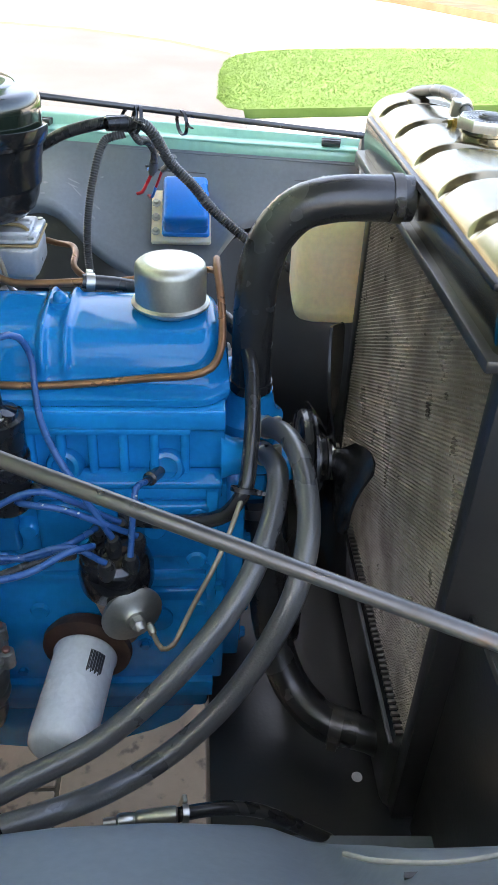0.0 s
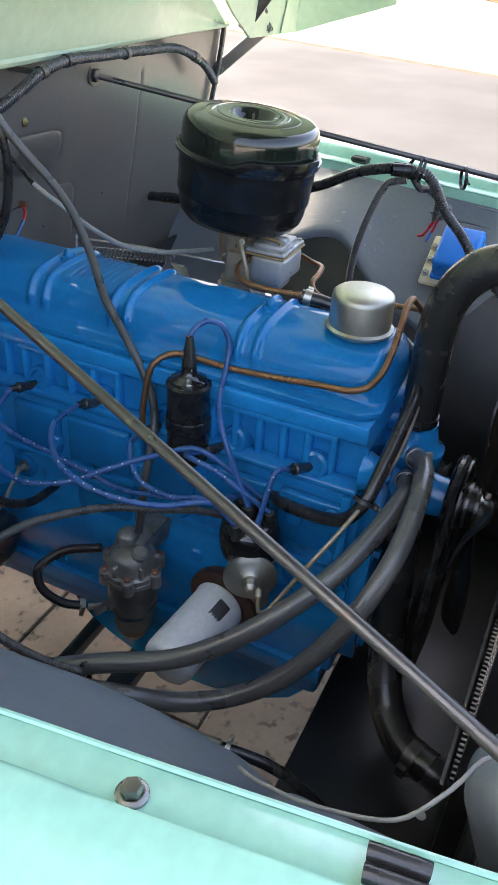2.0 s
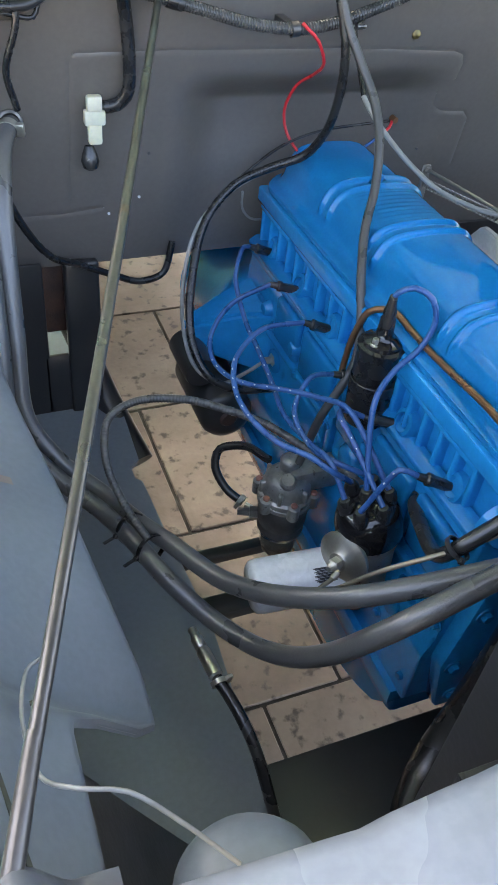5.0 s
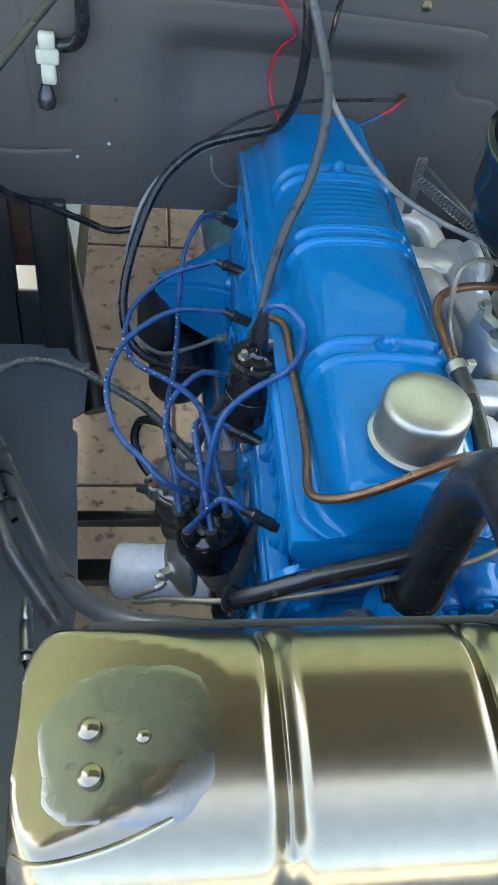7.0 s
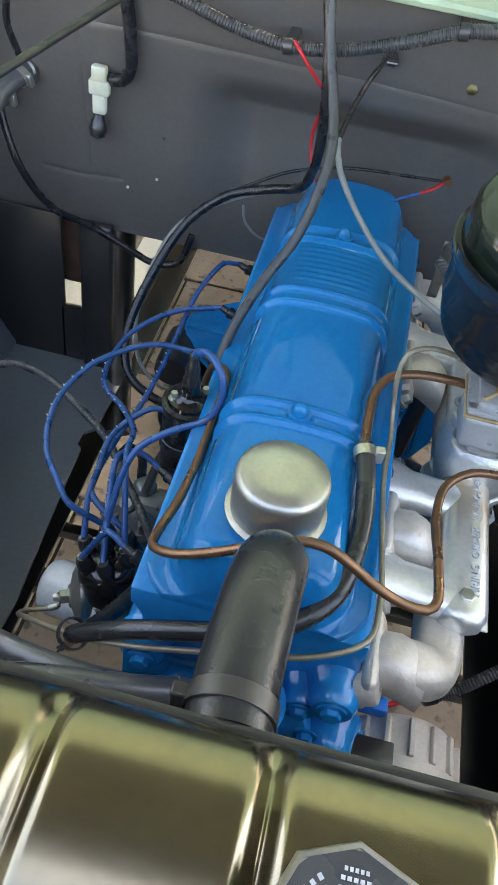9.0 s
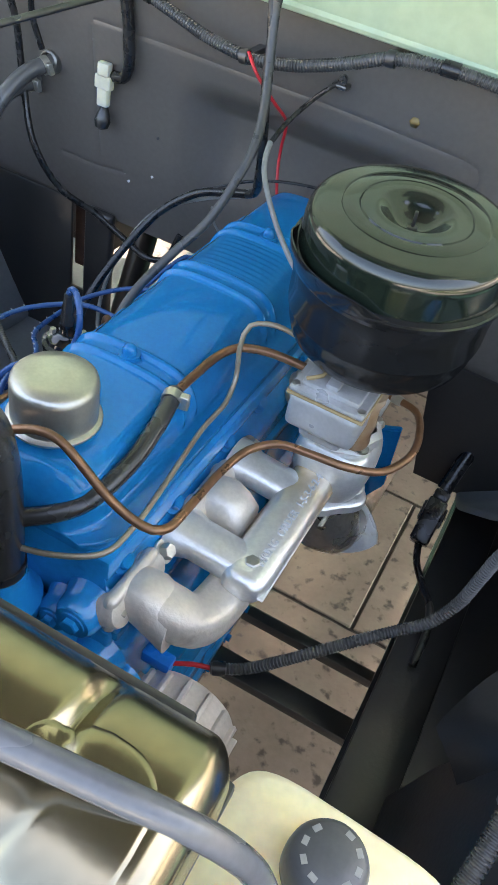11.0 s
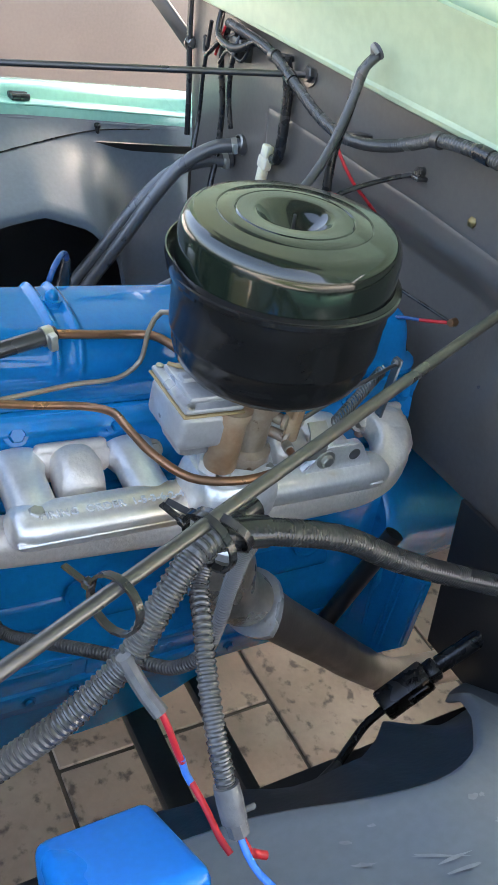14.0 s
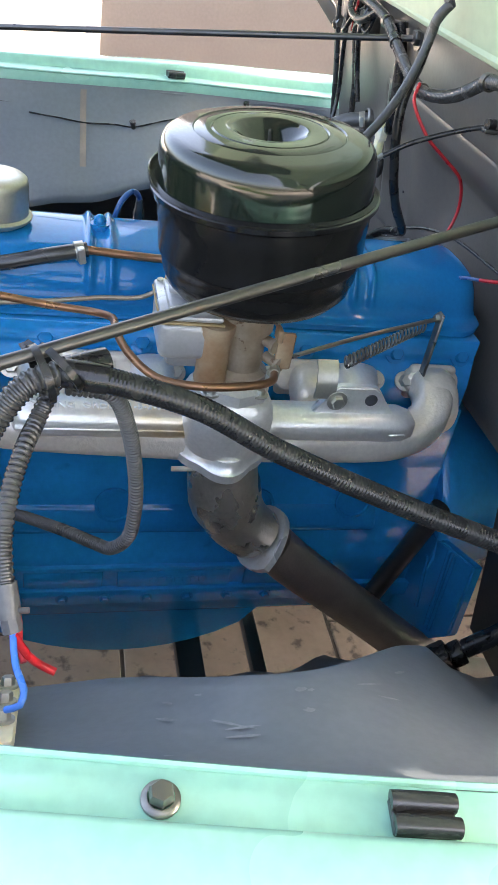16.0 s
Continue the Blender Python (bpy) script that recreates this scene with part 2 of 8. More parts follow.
prod.operation, prod.use_clamp = "MULTIPLY", True
mix.data_type = "RGBA"
mix.inputs[7].default_value = (0.60, 0.40, 0.16, 1)
nt.links.new(co.outputs["Object"], sep.inputs[0])
nt.links.new(co.outputs["Object"], noise.inputs["Vector"])
nt.links.new(sep.outputs[1], span.inputs[0])
nt.links.new(span.outputs[0], prod.inputs[0])
nt.links.new(noise.outputs[0], prod.inputs[1])
nt.links.new(prod.outputs[0], mix.inputs[0])
nt.links.new(came, mix.inputs[6])
nt.links.new(mix.outputs[2], bsdf.inputs["Base Color"])

# ---- mesh helpers ----
def thing(name, label, category, group="", kind="", at=(0, 0, 0)):
    ob = new(name)
    ob.location = at
    return tagged(ob, label, category, group, kind)


def link(name, bm, mat, parent=None, label="", smooth=40, kind=""):
    """One mesh object from a bmesh in world coordinates; under a parent if given."""
    bmesh.ops.recalc_face_normals(bm, faces=bm.faces)
    me = bpy.data.meshes.new(name)
    bm.to_mesh(me)
    bm.free()
    for p in me.polygons:
        p.use_smooth = True
    me.set_sharp_from_angle(angle=radians(smooth))
    me.materials.append(M[mat] if isinstance(mat, str) else mat)
    ob = new(name, me)
    if parent is not None:
        ob.parent = parent
        up = parent
        shift = Vector((0, 0, 0))
        while up is not None:
            shift += up.location
            up = up.parent
        ob.location = -shift
    return tagged(ob, label, "", "", kind)


def part(name, bm, mat, parent, label="", smooth=40):
    return link(name, bm, mat, parent, label, smooth)


def box(bm, lo, hi, bevel=0.0, seg=2, m=None):
    lo, hi = Vector(lo), Vector(hi)
    r = bmesh.ops.create_cube(bm, size=1, matrix=Matrix.Translation((lo + hi) / 2) @ Matrix.Diagonal((*(hi - lo), 1)))
    vs = r["verts"]
    if bevel:
        es = list({e for v in vs for e in v.link_edges})
        vs = bmesh.ops.bevel(bm, geom=es, offset=bevel, segments=seg, profile=0.5, affect="EDGES")["verts"]
    if m is not None:
        bmesh.ops.transform(bm, matrix=m, verts=vs)
    return vs


def axes(d):
    """A matrix whose z runs along d."""
    return Vector(d).to_track_quat("Z", "Y").to_matrix().to_4x4()


def lathe(bm, profile, origin=(0, 0, 0), axis=(0, 0, 1), seg=32, ripple=0.0, teeth=0):
    """Turns (radius, height) pairs round an axis."""
    m = Matrix.Translation(origin) @ axes(axis)
    rings = []
    for r, h in profile:
        if r <= 1e-6:
            rings.append([bm.verts.new(m @ Vector((0, 0, h)))])
        else:
            ring = []
            for k in range(seg):
                a = 2 * math.pi * k / seg
                q = r * (1 + (ripple if teeth and (k * teeth * 2 // seg) % 2 else 0))
                ring.append(bm.verts.new(m @ Vector((q * math.cos(a), q * math.sin(a), h))))
            rings.append(ring)
    for a, b in zip(rings, rings[1:]):
        for k in range(seg):
            j = (k + 1) % seg
            if len(a) == 1 and len(b) == 1:
                continue
            if len(a) == 1:
                bm.faces.new((a[0], b[k], b[j]))
            elif len(b) == 1:
                bm.faces.new((a[k], a[j], b[0]))
            else:
                bm.faces.new((a[k], a[j], b[j], b[k]))


def spline(pts, step=0.008):
    """Points along a smooth curve through pts."""
    p = [Vector(q) for q in pts]
    p = [p[0] * 2 - p[1]] + p + [p[-1] * 2 - p[-2]]
    out = []
    for i in range(1, len(p) - 2):
        a, b, c, d = p[i - 1:i + 3]
        n = max(2, int((c - b).length / step))
        t0, t1 = (c - a) * 0.5, (d - b) * 0.5
        la, lc, lb = (b - a).length, (d - c).length, (c - b).length
        t0 = t0 * min(1.0, 2 * lb / max(1e-6, (la + lb))) if la > 1e-6 else t0
        t1 = t1 * min(1.0, 2 * lb / max(1e-6, (lc + lb))) if lc > 1e-6 else t1
        for k in range(n):
            u = k / n
            out.append(b * (2 * u**3 - 3 * u**2 + 1) + t0 * (u**3 - 2 * u**2 + u) + c * (3 * u**2 - 2 * u**3) + t1 * (u**3 - u**2))
    out.append(p[-2])
    return out


def tube(bm, pts, r, seg=10, step=0.008, ribs=0.0, depth=0.22, caps=True, raw=False):
    """A round hose along a curve; ribs: pitch of a corrugated one."""
    line = [Vector(q) for q in pts] if raw else spline(pts, ribs / 4 if ribs else step)
    rings = []
    prev = None
    run = 0.0
    for i, c in enumerate(line):
        if i:
            run += (c - line[i - 1]).length
        d = (line[min(i + 1, len(line) - 1)] - line[max(i - 1, 0)]).normalized()
        if prev is None:
            prev = d.orthogonal().normalized()
        prev = (prev - d * prev.dot(d)).normalized()
        side = d.cross(prev)
        q = r
        if ribs:
            q = r * (1 - depth * (i % 4 > 1))
        rings.append([bm.verts.new(c + (prev * math.cos(2 * math.pi * k / seg) + side * math.sin(2 * math.pi * k / seg)) * q) for k in range(seg)])
    for a, b in zip(rings, rings[1:]):
        for k in range(seg):
            j = (k + 1) % seg
            bm.faces.new((a[k], a[j], b[j], b[k]))
    if caps:
        bm.faces.new(rings[0][::-1])
        bm.faces.new(rings[-1])


def sweep(bm, pts, a, b, seg=20, step=0.008, power=2.4):
    """A rounded box section, half a wide and half b high, along a curve."""
    line = spline(pts, step)
    rows = []
    for i, c in enumerate(line):
        d = (line[min(i + 1, len(line) - 1)] - line[max(i - 1, 0)]).normalized()
        side = d.cross(Vector((0, 0, 1)))
        side = side.normalized() if side.length > 0.05 else Vector((0, 1, 0))
        up = side.cross(d).normalized()
        row = []
        for k in range(seg):
            t = 2 * math.pi * k / seg
            cx, cy = math.cos(t), math.sin(t)
            row.append(c + side * (a * math.copysign(abs(cx) ** (2 / power), cx)) + up * (b * math.copysign(abs(cy) ** (2 / power), cy)))
        rows.append(row)
    loft(bm, rows, close=True, cap=True)


def loft(bm, rows, close=False, cap=False):
    """Skin over rows of points."""
    vs = [[bm.verts.new(q) for q in row] for row in rows]
    n = len(vs[0])
    for a, b in zip(vs, vs[1:]):
        for k in range(n if close else n - 1):
            j = (k + 1) % n
            bm.faces.new((a[k], a[j], b[j], b[k]))
    if cap:
        bm.faces.new(vs[0][::-1])
        bm.faces.new(vs[-1])
    return vs


def solid(bm, thick):
    """Gives an open skin thickness."""
    bmesh.ops.recalc_face_normals(bm, faces=bm.faces)
    bmesh.ops.solidify(bm, geom=list(bm.faces), thickness=thick)


def bolt(bm, at, axis=(0, 0, 1), r=0.008, h=0.007, washer=True, dome=False):
    if washer:
        lathe(bm, [(0, 0), (r * 1.5, 0), (r * 1.5, h * 0.25), (0, h * 0.25)], at, axis, 20)
    if dome:
        lathe(bm, [(r, 0), (r, h * 0.5), (r * 0.8, h * 0.9), (r * 0.4, h * 1.1), (0, h * 1.15)], at, axis, 16)
    else:
        lathe(bm, [(r, 0), (r, h * 0.85), (r * 0.85, h), (0, h)], at, axis, 6)


def hose(name, pts, r, mat, label, category, ribs=0.0, kind="", group="", seg=10, depth=0.22):
    bm = bmesh.new()
    tube(bm, pts, r, seg=seg, ribs=ribs, depth=depth)
    return tagged(link(name, bm, mat, None, "", 35 if ribs else 60), label, category, group, kind)


def sleeve(name, pts, r, mat, label, category, bands=(), ribs=0.0, depth=0.22, seg=12, group=""):
    """A hose or loom as a thing, with clamps or tape bands as parts: share along it, width, material, name."""
    root = thing(name, label, category, group, at=pts[0])
    bm = bmesh.new()
    tube(bm, pts, r, seg=seg, ribs=ribs, depth=depth)
    part("conduit" if ribs else "tube", bm, mat, root, "", 35 if ribs else 60)
    line = spline(pts)
    for u, w, m, what in bands:
        k = min(len(line) - 2, max(1, int(u * len(line))))
        d = line[k + 1] - line[k - 1]
        bm = bmesh.new()
        if what == "hose_clamp":
            clamp(bm, line[k], d, r + 0.0004, w)
        else:
            lathe(bm, [(r * 0.9, -w / 2), (r + 0.0012, -w / 2), (r + 0.0016, 0), (r + 0.0012, w / 2), (r * 0.9, w / 2)], line[k], d, 16)
        part(what, bm, m, root)
    return root


def clamp(bm, at, axis, r, w=0.012):
    """A worm-drive band round a hose."""
    lathe(bm, [(r, -w / 2), (r + 0.0015, -w / 2), (r + 0.0015, w / 2), (r, w / 2), (r, -w / 2)], at, axis, 20)
    m = Matrix.Translation(at) @ axes(axis)
    vs = box(bm, (r - 0.001, -0.009, -w * 0.4), (r + 0.008, 0.009, w * 0.4), 0.001, 1)
    bmesh.ops.transform(bm, matrix=m, verts=vs)


# ---- floor and outside ----
def rail_x(y, s=1):
    """Distance of the fender ledge from the engine's middle at y; s: side."""
    if s > 0:
        return float(np.interp(y, (-0.95, -0.6, -0.45, -0.2, -0.07, 0.04, 0.18, 0.5, 0.8), (0.50, 0.585, 0.615, 0.655, 0.68, 0.70, 0.724, 0.74, 0.745)))
    return float(np.interp(y, (-0.95, -0.6, -0.4, -0.21, -0.15, -0.07, 0.17, 0.5, 0.8), (0.50, 0.58, 0.615, 0.640, 0.646, 0.658, 0.70, 0.722, 0.73)))


bm = bmesh.new()
box(bm, (-60, -60, -0.4), (60, 60, FLOOR - 0.06))
tagged(link("ground", bm, "concrete"), "pale sunlit concrete ground reaching far out", "ground", "", "structure")
# grey driveway whose far edge curves towards the street
EDGE = [(7.6, -0.50), (8.26, 0.1), (8.9, 1.15), (9.35, 2.85), (9.95, 5.0), (10.4, 9.0), (10.6, 30.0)]
bm = bmesh.new()
loft(bm, [[(2.2, y, FLOOR - 0.052), (x, y, FLOOR - 0.052)] for x, y in EDGE])
solid(bm, 0.05)
tagged(link("driveway", bm, "asphalt"), "grey concrete driveway running out to the street", "driveway", "", "structure")
bm = bmesh.new()
loft(bm, [[(x - 0.12, y, FLOOR - 0.06), (x - 0.10, y, FLOOR - 0.01), (x + 0.14, y, FLOOR + 0.005), (x + 0.16, y, FLOOR - 0.06)] for x, y in EDGE])
tagged(link("kerb", bm, "kerb", None, "", 40), "thin tan kerb along the driveway edge", "kerb", "", "structure")
VERGE = [(24.0, 6.0), (20.0, 3.0), (18.0, 1.1), (16.7, -0.5), (13.4, -3.3), (11.4, -4.3), (8.0, -5.4)]
bm = bmesh.new()
loft(bm, [[(x, y, FLOOR - 0.06), (x, y, FLOOR + 0.05), (x + 0.25, y - 0.3, FLOOR + 0.055), (x + 4, y - 5, FLOOR + 0.05)] for x, y in VERGE])
tagged(link("kerb_street", bm, "kerb", None, "", 40), "tan kerb and verge across the street", "kerb", "", "structure")
LAWN = [(5.28, -0.50), (5.36, -0.38), (5.6, -0.33), (6.6, -0.36), (7.2, -0.42), (7.6, -0.54), (7.88, -0.78), (8.06, -1.1), (8.24, -1.65), (8.6, -3.2), (9.6, -9.0), (7.0, -9.0), (5.72, -2.53), (5.46, -1.31)]
bm = bmesh.new()
loft(bm, [[(x, y, z) for x, y in LAWN] for z in (FLOOR - 0.06, FLOOR + 0.006)], close=True, cap=True)
tagged(link("lawn", bm, "grass", None, "", 30), "bed of soil under the green lawn strip", "lawn", "", "structure")
bm = bmesh.new()
loft(bm, [[(x + 0.5, y - 0.6, FLOOR + 0.058), (x + 3, y - 3.6, FLOOR + 0.058), (x + 9, y - 11, FLOOR + 0.03)] for x, y in VERGE])
tagged(link("lawn_verge", bm, "grass", None, "", 30), "green verge across the street", "lawn", "", "structure")

# grass blades on the strip
rng = random.Random(4)
verts, faces = [], []
for k in range(60000):
    y = -0.33 - 5.5 * rng.random() ** 1.3
    lo = float(np.interp(-y, (0.33, 0.38, 0.50, 1.31, 2.53, 9.0), (5.6, 5.36, 5.28, 5.46, 5.72, 7.0)))
    hi = float(np.interp(-y, (0.33, 0.36, 0.42, 0.54, 0.78, 1.1, 1.65, 3.2, 9.0), (5.6, 6.6, 7.2, 7.6, 7.88, 8.06, 8.24, 8.6, 9.6)))
    x = lo + (hi - lo) * rng.random()
    h, a, w = 0.006 + 0.010 * rng.random(), rng.random() * 6.28, 0.003 + 0.004 * rng.random()
    dx, dy, lx, ly = math.cos(a) * w, math.sin(a) * w, (rng.random() - 0.5) * 0.05, (rng.random() - 0.5) * 0.05
    i = len(verts)
    verts += [(x - dx, y - dy, FLOOR + 0.004), (x + dx, y + dy, FLOOR + 0.004), (x + lx, y + ly, FLOOR + 0.004 + h)]
    faces.append((i, i + 1, i + 2))
me = bpy.data.meshes.new("grass")
me.from_pydata(verts, [], faces)
M["blade"] = material("grass_blade", (0.050, 0.105, 0.009), 0.8, second=(0.055, 0.112, 0.011), scale=3, fine=40)
me.materials.append(M["blade"])
tagged(new("grass", me), "short bright green lawn grass in sunlight", "grass", "", "stuff")

# wall of the house behind the camera side of the bay
bm = bmesh.new()
box(bm, (-4.5, 0.135, FLOOR - 0.06), (-4.2, 12.0, 2.3), 0.01)
tagged(link("wall_house", bm, "wall"), "taupe rendered house wall beside the vehicle", "wall", "", "structure")
bm = bmesh.new()
box(bm, (-4.22, 0.10, FLOOR - 0.05), (-4.18, 0.18, 2.3), 0.004)
tagged(link("trim", bm, "white", None), "pale corner trim of the house wall", "trim", "", "structure")


# ---- firewall and cowl ----
def fw_y(z):
    """Front face of the leaning firewall."""
    return float(np.interp(z, (0.70, 0.79, 0.96, 1.13, 1.3), (0.522, 0.517, 0.49, 0.456, 0.43)))


def bell(t):
    """Eased step from 0 to 1."""
    t = max(0.0, min(1.0, t))
    return t * t * (3 - 2 * t)


BEADS = [[(-0.378, 1.10), (-0.25, 1.102), (0.0, 1.100), (0.18, 1.093), (0.198, 1.088), (0.204, 1.075), (0.204, 1.05)],
         [(0.186, 1.03), (0.190, 1.005), (0.20, 0.998), (0.24, 0.996), (0.252, 0.985), (0.254, 0.96), (0.254, 0.905)],
         [(-0.384, 1.09), (-0.385, 1.0), (-0.386, 0.89)], [(-0.46, 0.868), (-0.40, 0.866), (-0.34, 0.872)],
         [(0.425, 1.15), (0.43, 1.05), (0.435, 0.95), (0.438, 0.88)]]


def fw_dent(x, z):
    """Pressed relief of the firewall: a bay behind the engine, deepest below its upper edge, and stiffening grooves."""
    d = 0.042 * bell((1.078 - z) / 0.060) * bell((z - 0.80) / 0.20) * bell((x + 0.25) / 0.09) * bell((0.22 - x) / 0.12)
    d += 0.0012 * math.sin(x * 17 + 1) * math.sin(z * 23)
    for line in BEADS:
        near = 1.0
        for (xa, za), (xb, zb) in zip(line, line[1:]):
            u = ((x - xa) * (xb - xa) + (z - za) * (zb - za)) / ((xb - xa) ** 2 + (zb - za) ** 2)
            u = max(0.0, min(1.0, u))
            near = min(near, math.hypot(x - xa - u * (xb - xa), z - za - u * (zb - za)))
        if near < 0.014:
            d += 0.0032 * math.exp(-(near / 0.0034) ** 2)
    return d


bm = bmesh.new()
xs = [-0.665 + 1.375 * k / 420 for k in range(421)]
zs = [0.775 + 0.445 * k / 150 for k in range(151)]
loft(bm, [[(x, fw_y(z) + fw_dent(x, z) + 0.012, z) for x in xs] for z in zs])
solid(bm, 0.012)
firewall = tagged(link("wall_firewall", bm, "firewall", None, "", 50), "dark grey painted firewall with pressed beads", "firewall", "", "structure")
# footwell sides below the firewall, left and right of the gearbox
bm = bmesh.new()
loft(bm, [[(0.82, 0.50, 0.79), (0.235, 0.50, 0.79)], [(0.82, 0.52, 0.55), (0.275, 0.52, 0.55)], [(0.82, 0.70, 0.40), (0.36, 0.70, 0.40)]])
solid(bm, 0.006)
tagged(link("floor_toeboard", bm, "frame", None), "black toe board of the cab below the firewall", "toe board", "", "structure")
bm = bmesh.new()
box(bm, (-0.82, 0.500, 0.49), (-0.436, 0.508, 0.79), 0.003)
box(bm, (-0.445, 0.500, 0.49), (-0.355, 0.508, 0.618), 0.003)
box(bm, (-0.405, 0.492, 0.49), (-0.350, 0.510, 0.79), 0.006, 3)
loft(bm, [[(-0.82, 0.505, 0.50), (-0.355, 0.505, 0.50)], [(-0.82, 0.70, 0.40), (-0.355, 0.70, 0.40)]])
tagged(link("floor_toeboard", bm, "frame", None), "black painted toe board with an opening beside the column", "toe board", "", "structure")
bm = bmesh.new()
box(bm, (-0.45, 0.53, 0.645), (-0.39, 0.536, 0.79), 0.003)
tagged(link("trim_pedal", bm, "rust", None), "rusty brown plate behind the toe board opening", "plate", "", "structure")
bm = bmesh.new()
loft(bm, [[(-0.41, 0.52, 0.785), (0.41, 0.52, 0.785)], [(-0.41, 0.62, 0.77), (0.41, 0.62, 0.77)], [(-0.41, 0.95, 0.70), (0.41, 0.95, 0.70)]])
solid(bm, 0.006)
tagged(link("floor_tunnel", bm, "frame", None), "black tunnel panel of the cab over the gearbox", "tunnel", "", "structure")

# plain unseen cab and bed behind the firewall, added to keep sun off the floor
bm = bmesh.new()
for lo, hi in (((-0.82, 0.56, 0.42), (-0.78, 2.3, 1.22)), ((0.78, 0.56, 0.42), (0.82, 2.3, 1.22)), ((-0.82, 0.56, 1.20), (0.82, 0.78, 1.23)), ((-0.82, 2.26, 0.42), (0.82, 2.3, 1.9)), ((-0.75, 0.9, 1.86), (0.75, 2.3, 1.9)), ((-0.82, 2.3, 0.62), (0.82, 5.2, 1.1))):
    box(bm, lo, hi, 0.01, 1)
tagged(link("wall_cab", bm, "mint"), "plain unseen mint cab and load bed behind the firewall, added to block sun", "cab", "", "structure")
# added: pan blocks sun, sill and kick panel hide bright ground and mint
bm = bmesh.new()
box(bm, (-0.78, 1.15, 0.40), (0.78, 2.3, 0.43), 0.01, 1)
box(bm, (-0.86, 0.57, 0.22), (-0.80, 2.3, 0.418), 0.01, 1)
box(bm, (-0.776, 0.57, 0.40), (-0.765, 1.6, 0.90), 0.004, 1)
tagged(link("floor_pan", bm, "frame"), "black cab floor pan with sill and kick panel added to darken the gap", "floor pan", "", "structure")

# sloping cowl above the firewall, under the open hood
bm = bmesh.new()
loft(bm, [[(x, fw_y(1.215) - 0.002 + 0.10 * k / 4, 1.217 + 0.012 * k / 4) for x in (-0.665, -0.4, 0, 0.4, 0.71)] for k in range(5)])
solid(bm, 0.006)
tagged(link("trim_cowl", bm, "firewall", None), "dark cowl lip above the firewall", "cowl", "", "structure")
# ---- fenders, ledges and inner aprons ----
YS = [-0.95, -0.75, -0.6, -0.5, -0.4, -0.3, -0.2, -0.1, 0.0, 0.1, 0.2, 0.3, 0.4, 0.5, 0.62]


def fender(s, label):
    root = thing("fender", label, "fender", "front fenders")
    prof = [(0.0, 0.955), (0.0, 0.975), (0.004, 0.98), (0.034, 0.981), (0.036, 0.984), (0.039, 0.995), (0.044, 0.999), (0.07, 1.000), (0.11, 0.993), (0.15, 0.980), (0.20, 0.95), (0.25, 0.90), (0.28, 0.83), (0.295, 0.70), (0.30, 0.45)]
    bm = bmesh.new()
    dense = [YS[0] + (YS[-1] - YS[0]) * k / 60 for k in range(61)]
    loft(bm, [[(s * (rail_x(y, s) + o), y, z + (float(np.interp(y, (-0.95, -0.45, -0.2, 0.1, 0.5), (-0.09, -0.03, -0.012, 0.0, 0.008))) * min(1, max(0, (o - 0.036) / 0.03)))) for o, z in prof] for y in dense])
    solid(bm, 0.003)
    part("wing_panel", bm, "mint", root, smooth=50)
    bm = bmesh.new()
    tube(bm, [(s * (rail_x(y, s) + 0.001), y, 0.9795) for y in YS[2:]], 0.0022, 6)
    part("folded_lip", bm, "mint", root)
    return root


CREST = {
    1: ((-0.52, -0.3, -0.22, -0.16, -0.1, 0.0, 0.03, 0.06, 0.09, 0.12, 0.15, 0.18, 0.24, 0.30, 0.38, 0.48, 0.52), (0.60, 0.58, 0.56, 0.52, 0.50, 0.525, 0.54, 0.56, 0.577, 0.583, 0.577, 0.564, 0.521, 0.475, 0.42, 0.37, 0.36), (0.90, 0.885, 0.87, 0.80, 0.77, 0.815, 0.833, 0.857, 0.880, 0.888, 0.884, 0.875, 0.833, 0.77, 0.66, 0.56, 0.55)),
    -1: ((-0.27, -0.24, -0.2, -0.12, -0.05, 0.02, 0.10, 0.17, 0.25, 0.31, 0.35, 0.39, 0.52), (0.555, 0.475, 0.478, 0.493, 0.503, 0.512, 0.530, 0.540, 0.532, 0.530, 0.535, 0.54, 0.54), (0.87, 0.73, 0.765, 0.80, 0.815, 0.818, 0.842, 0.857, 0.838, 0.785, 0.66, 0.52, 0.51))}


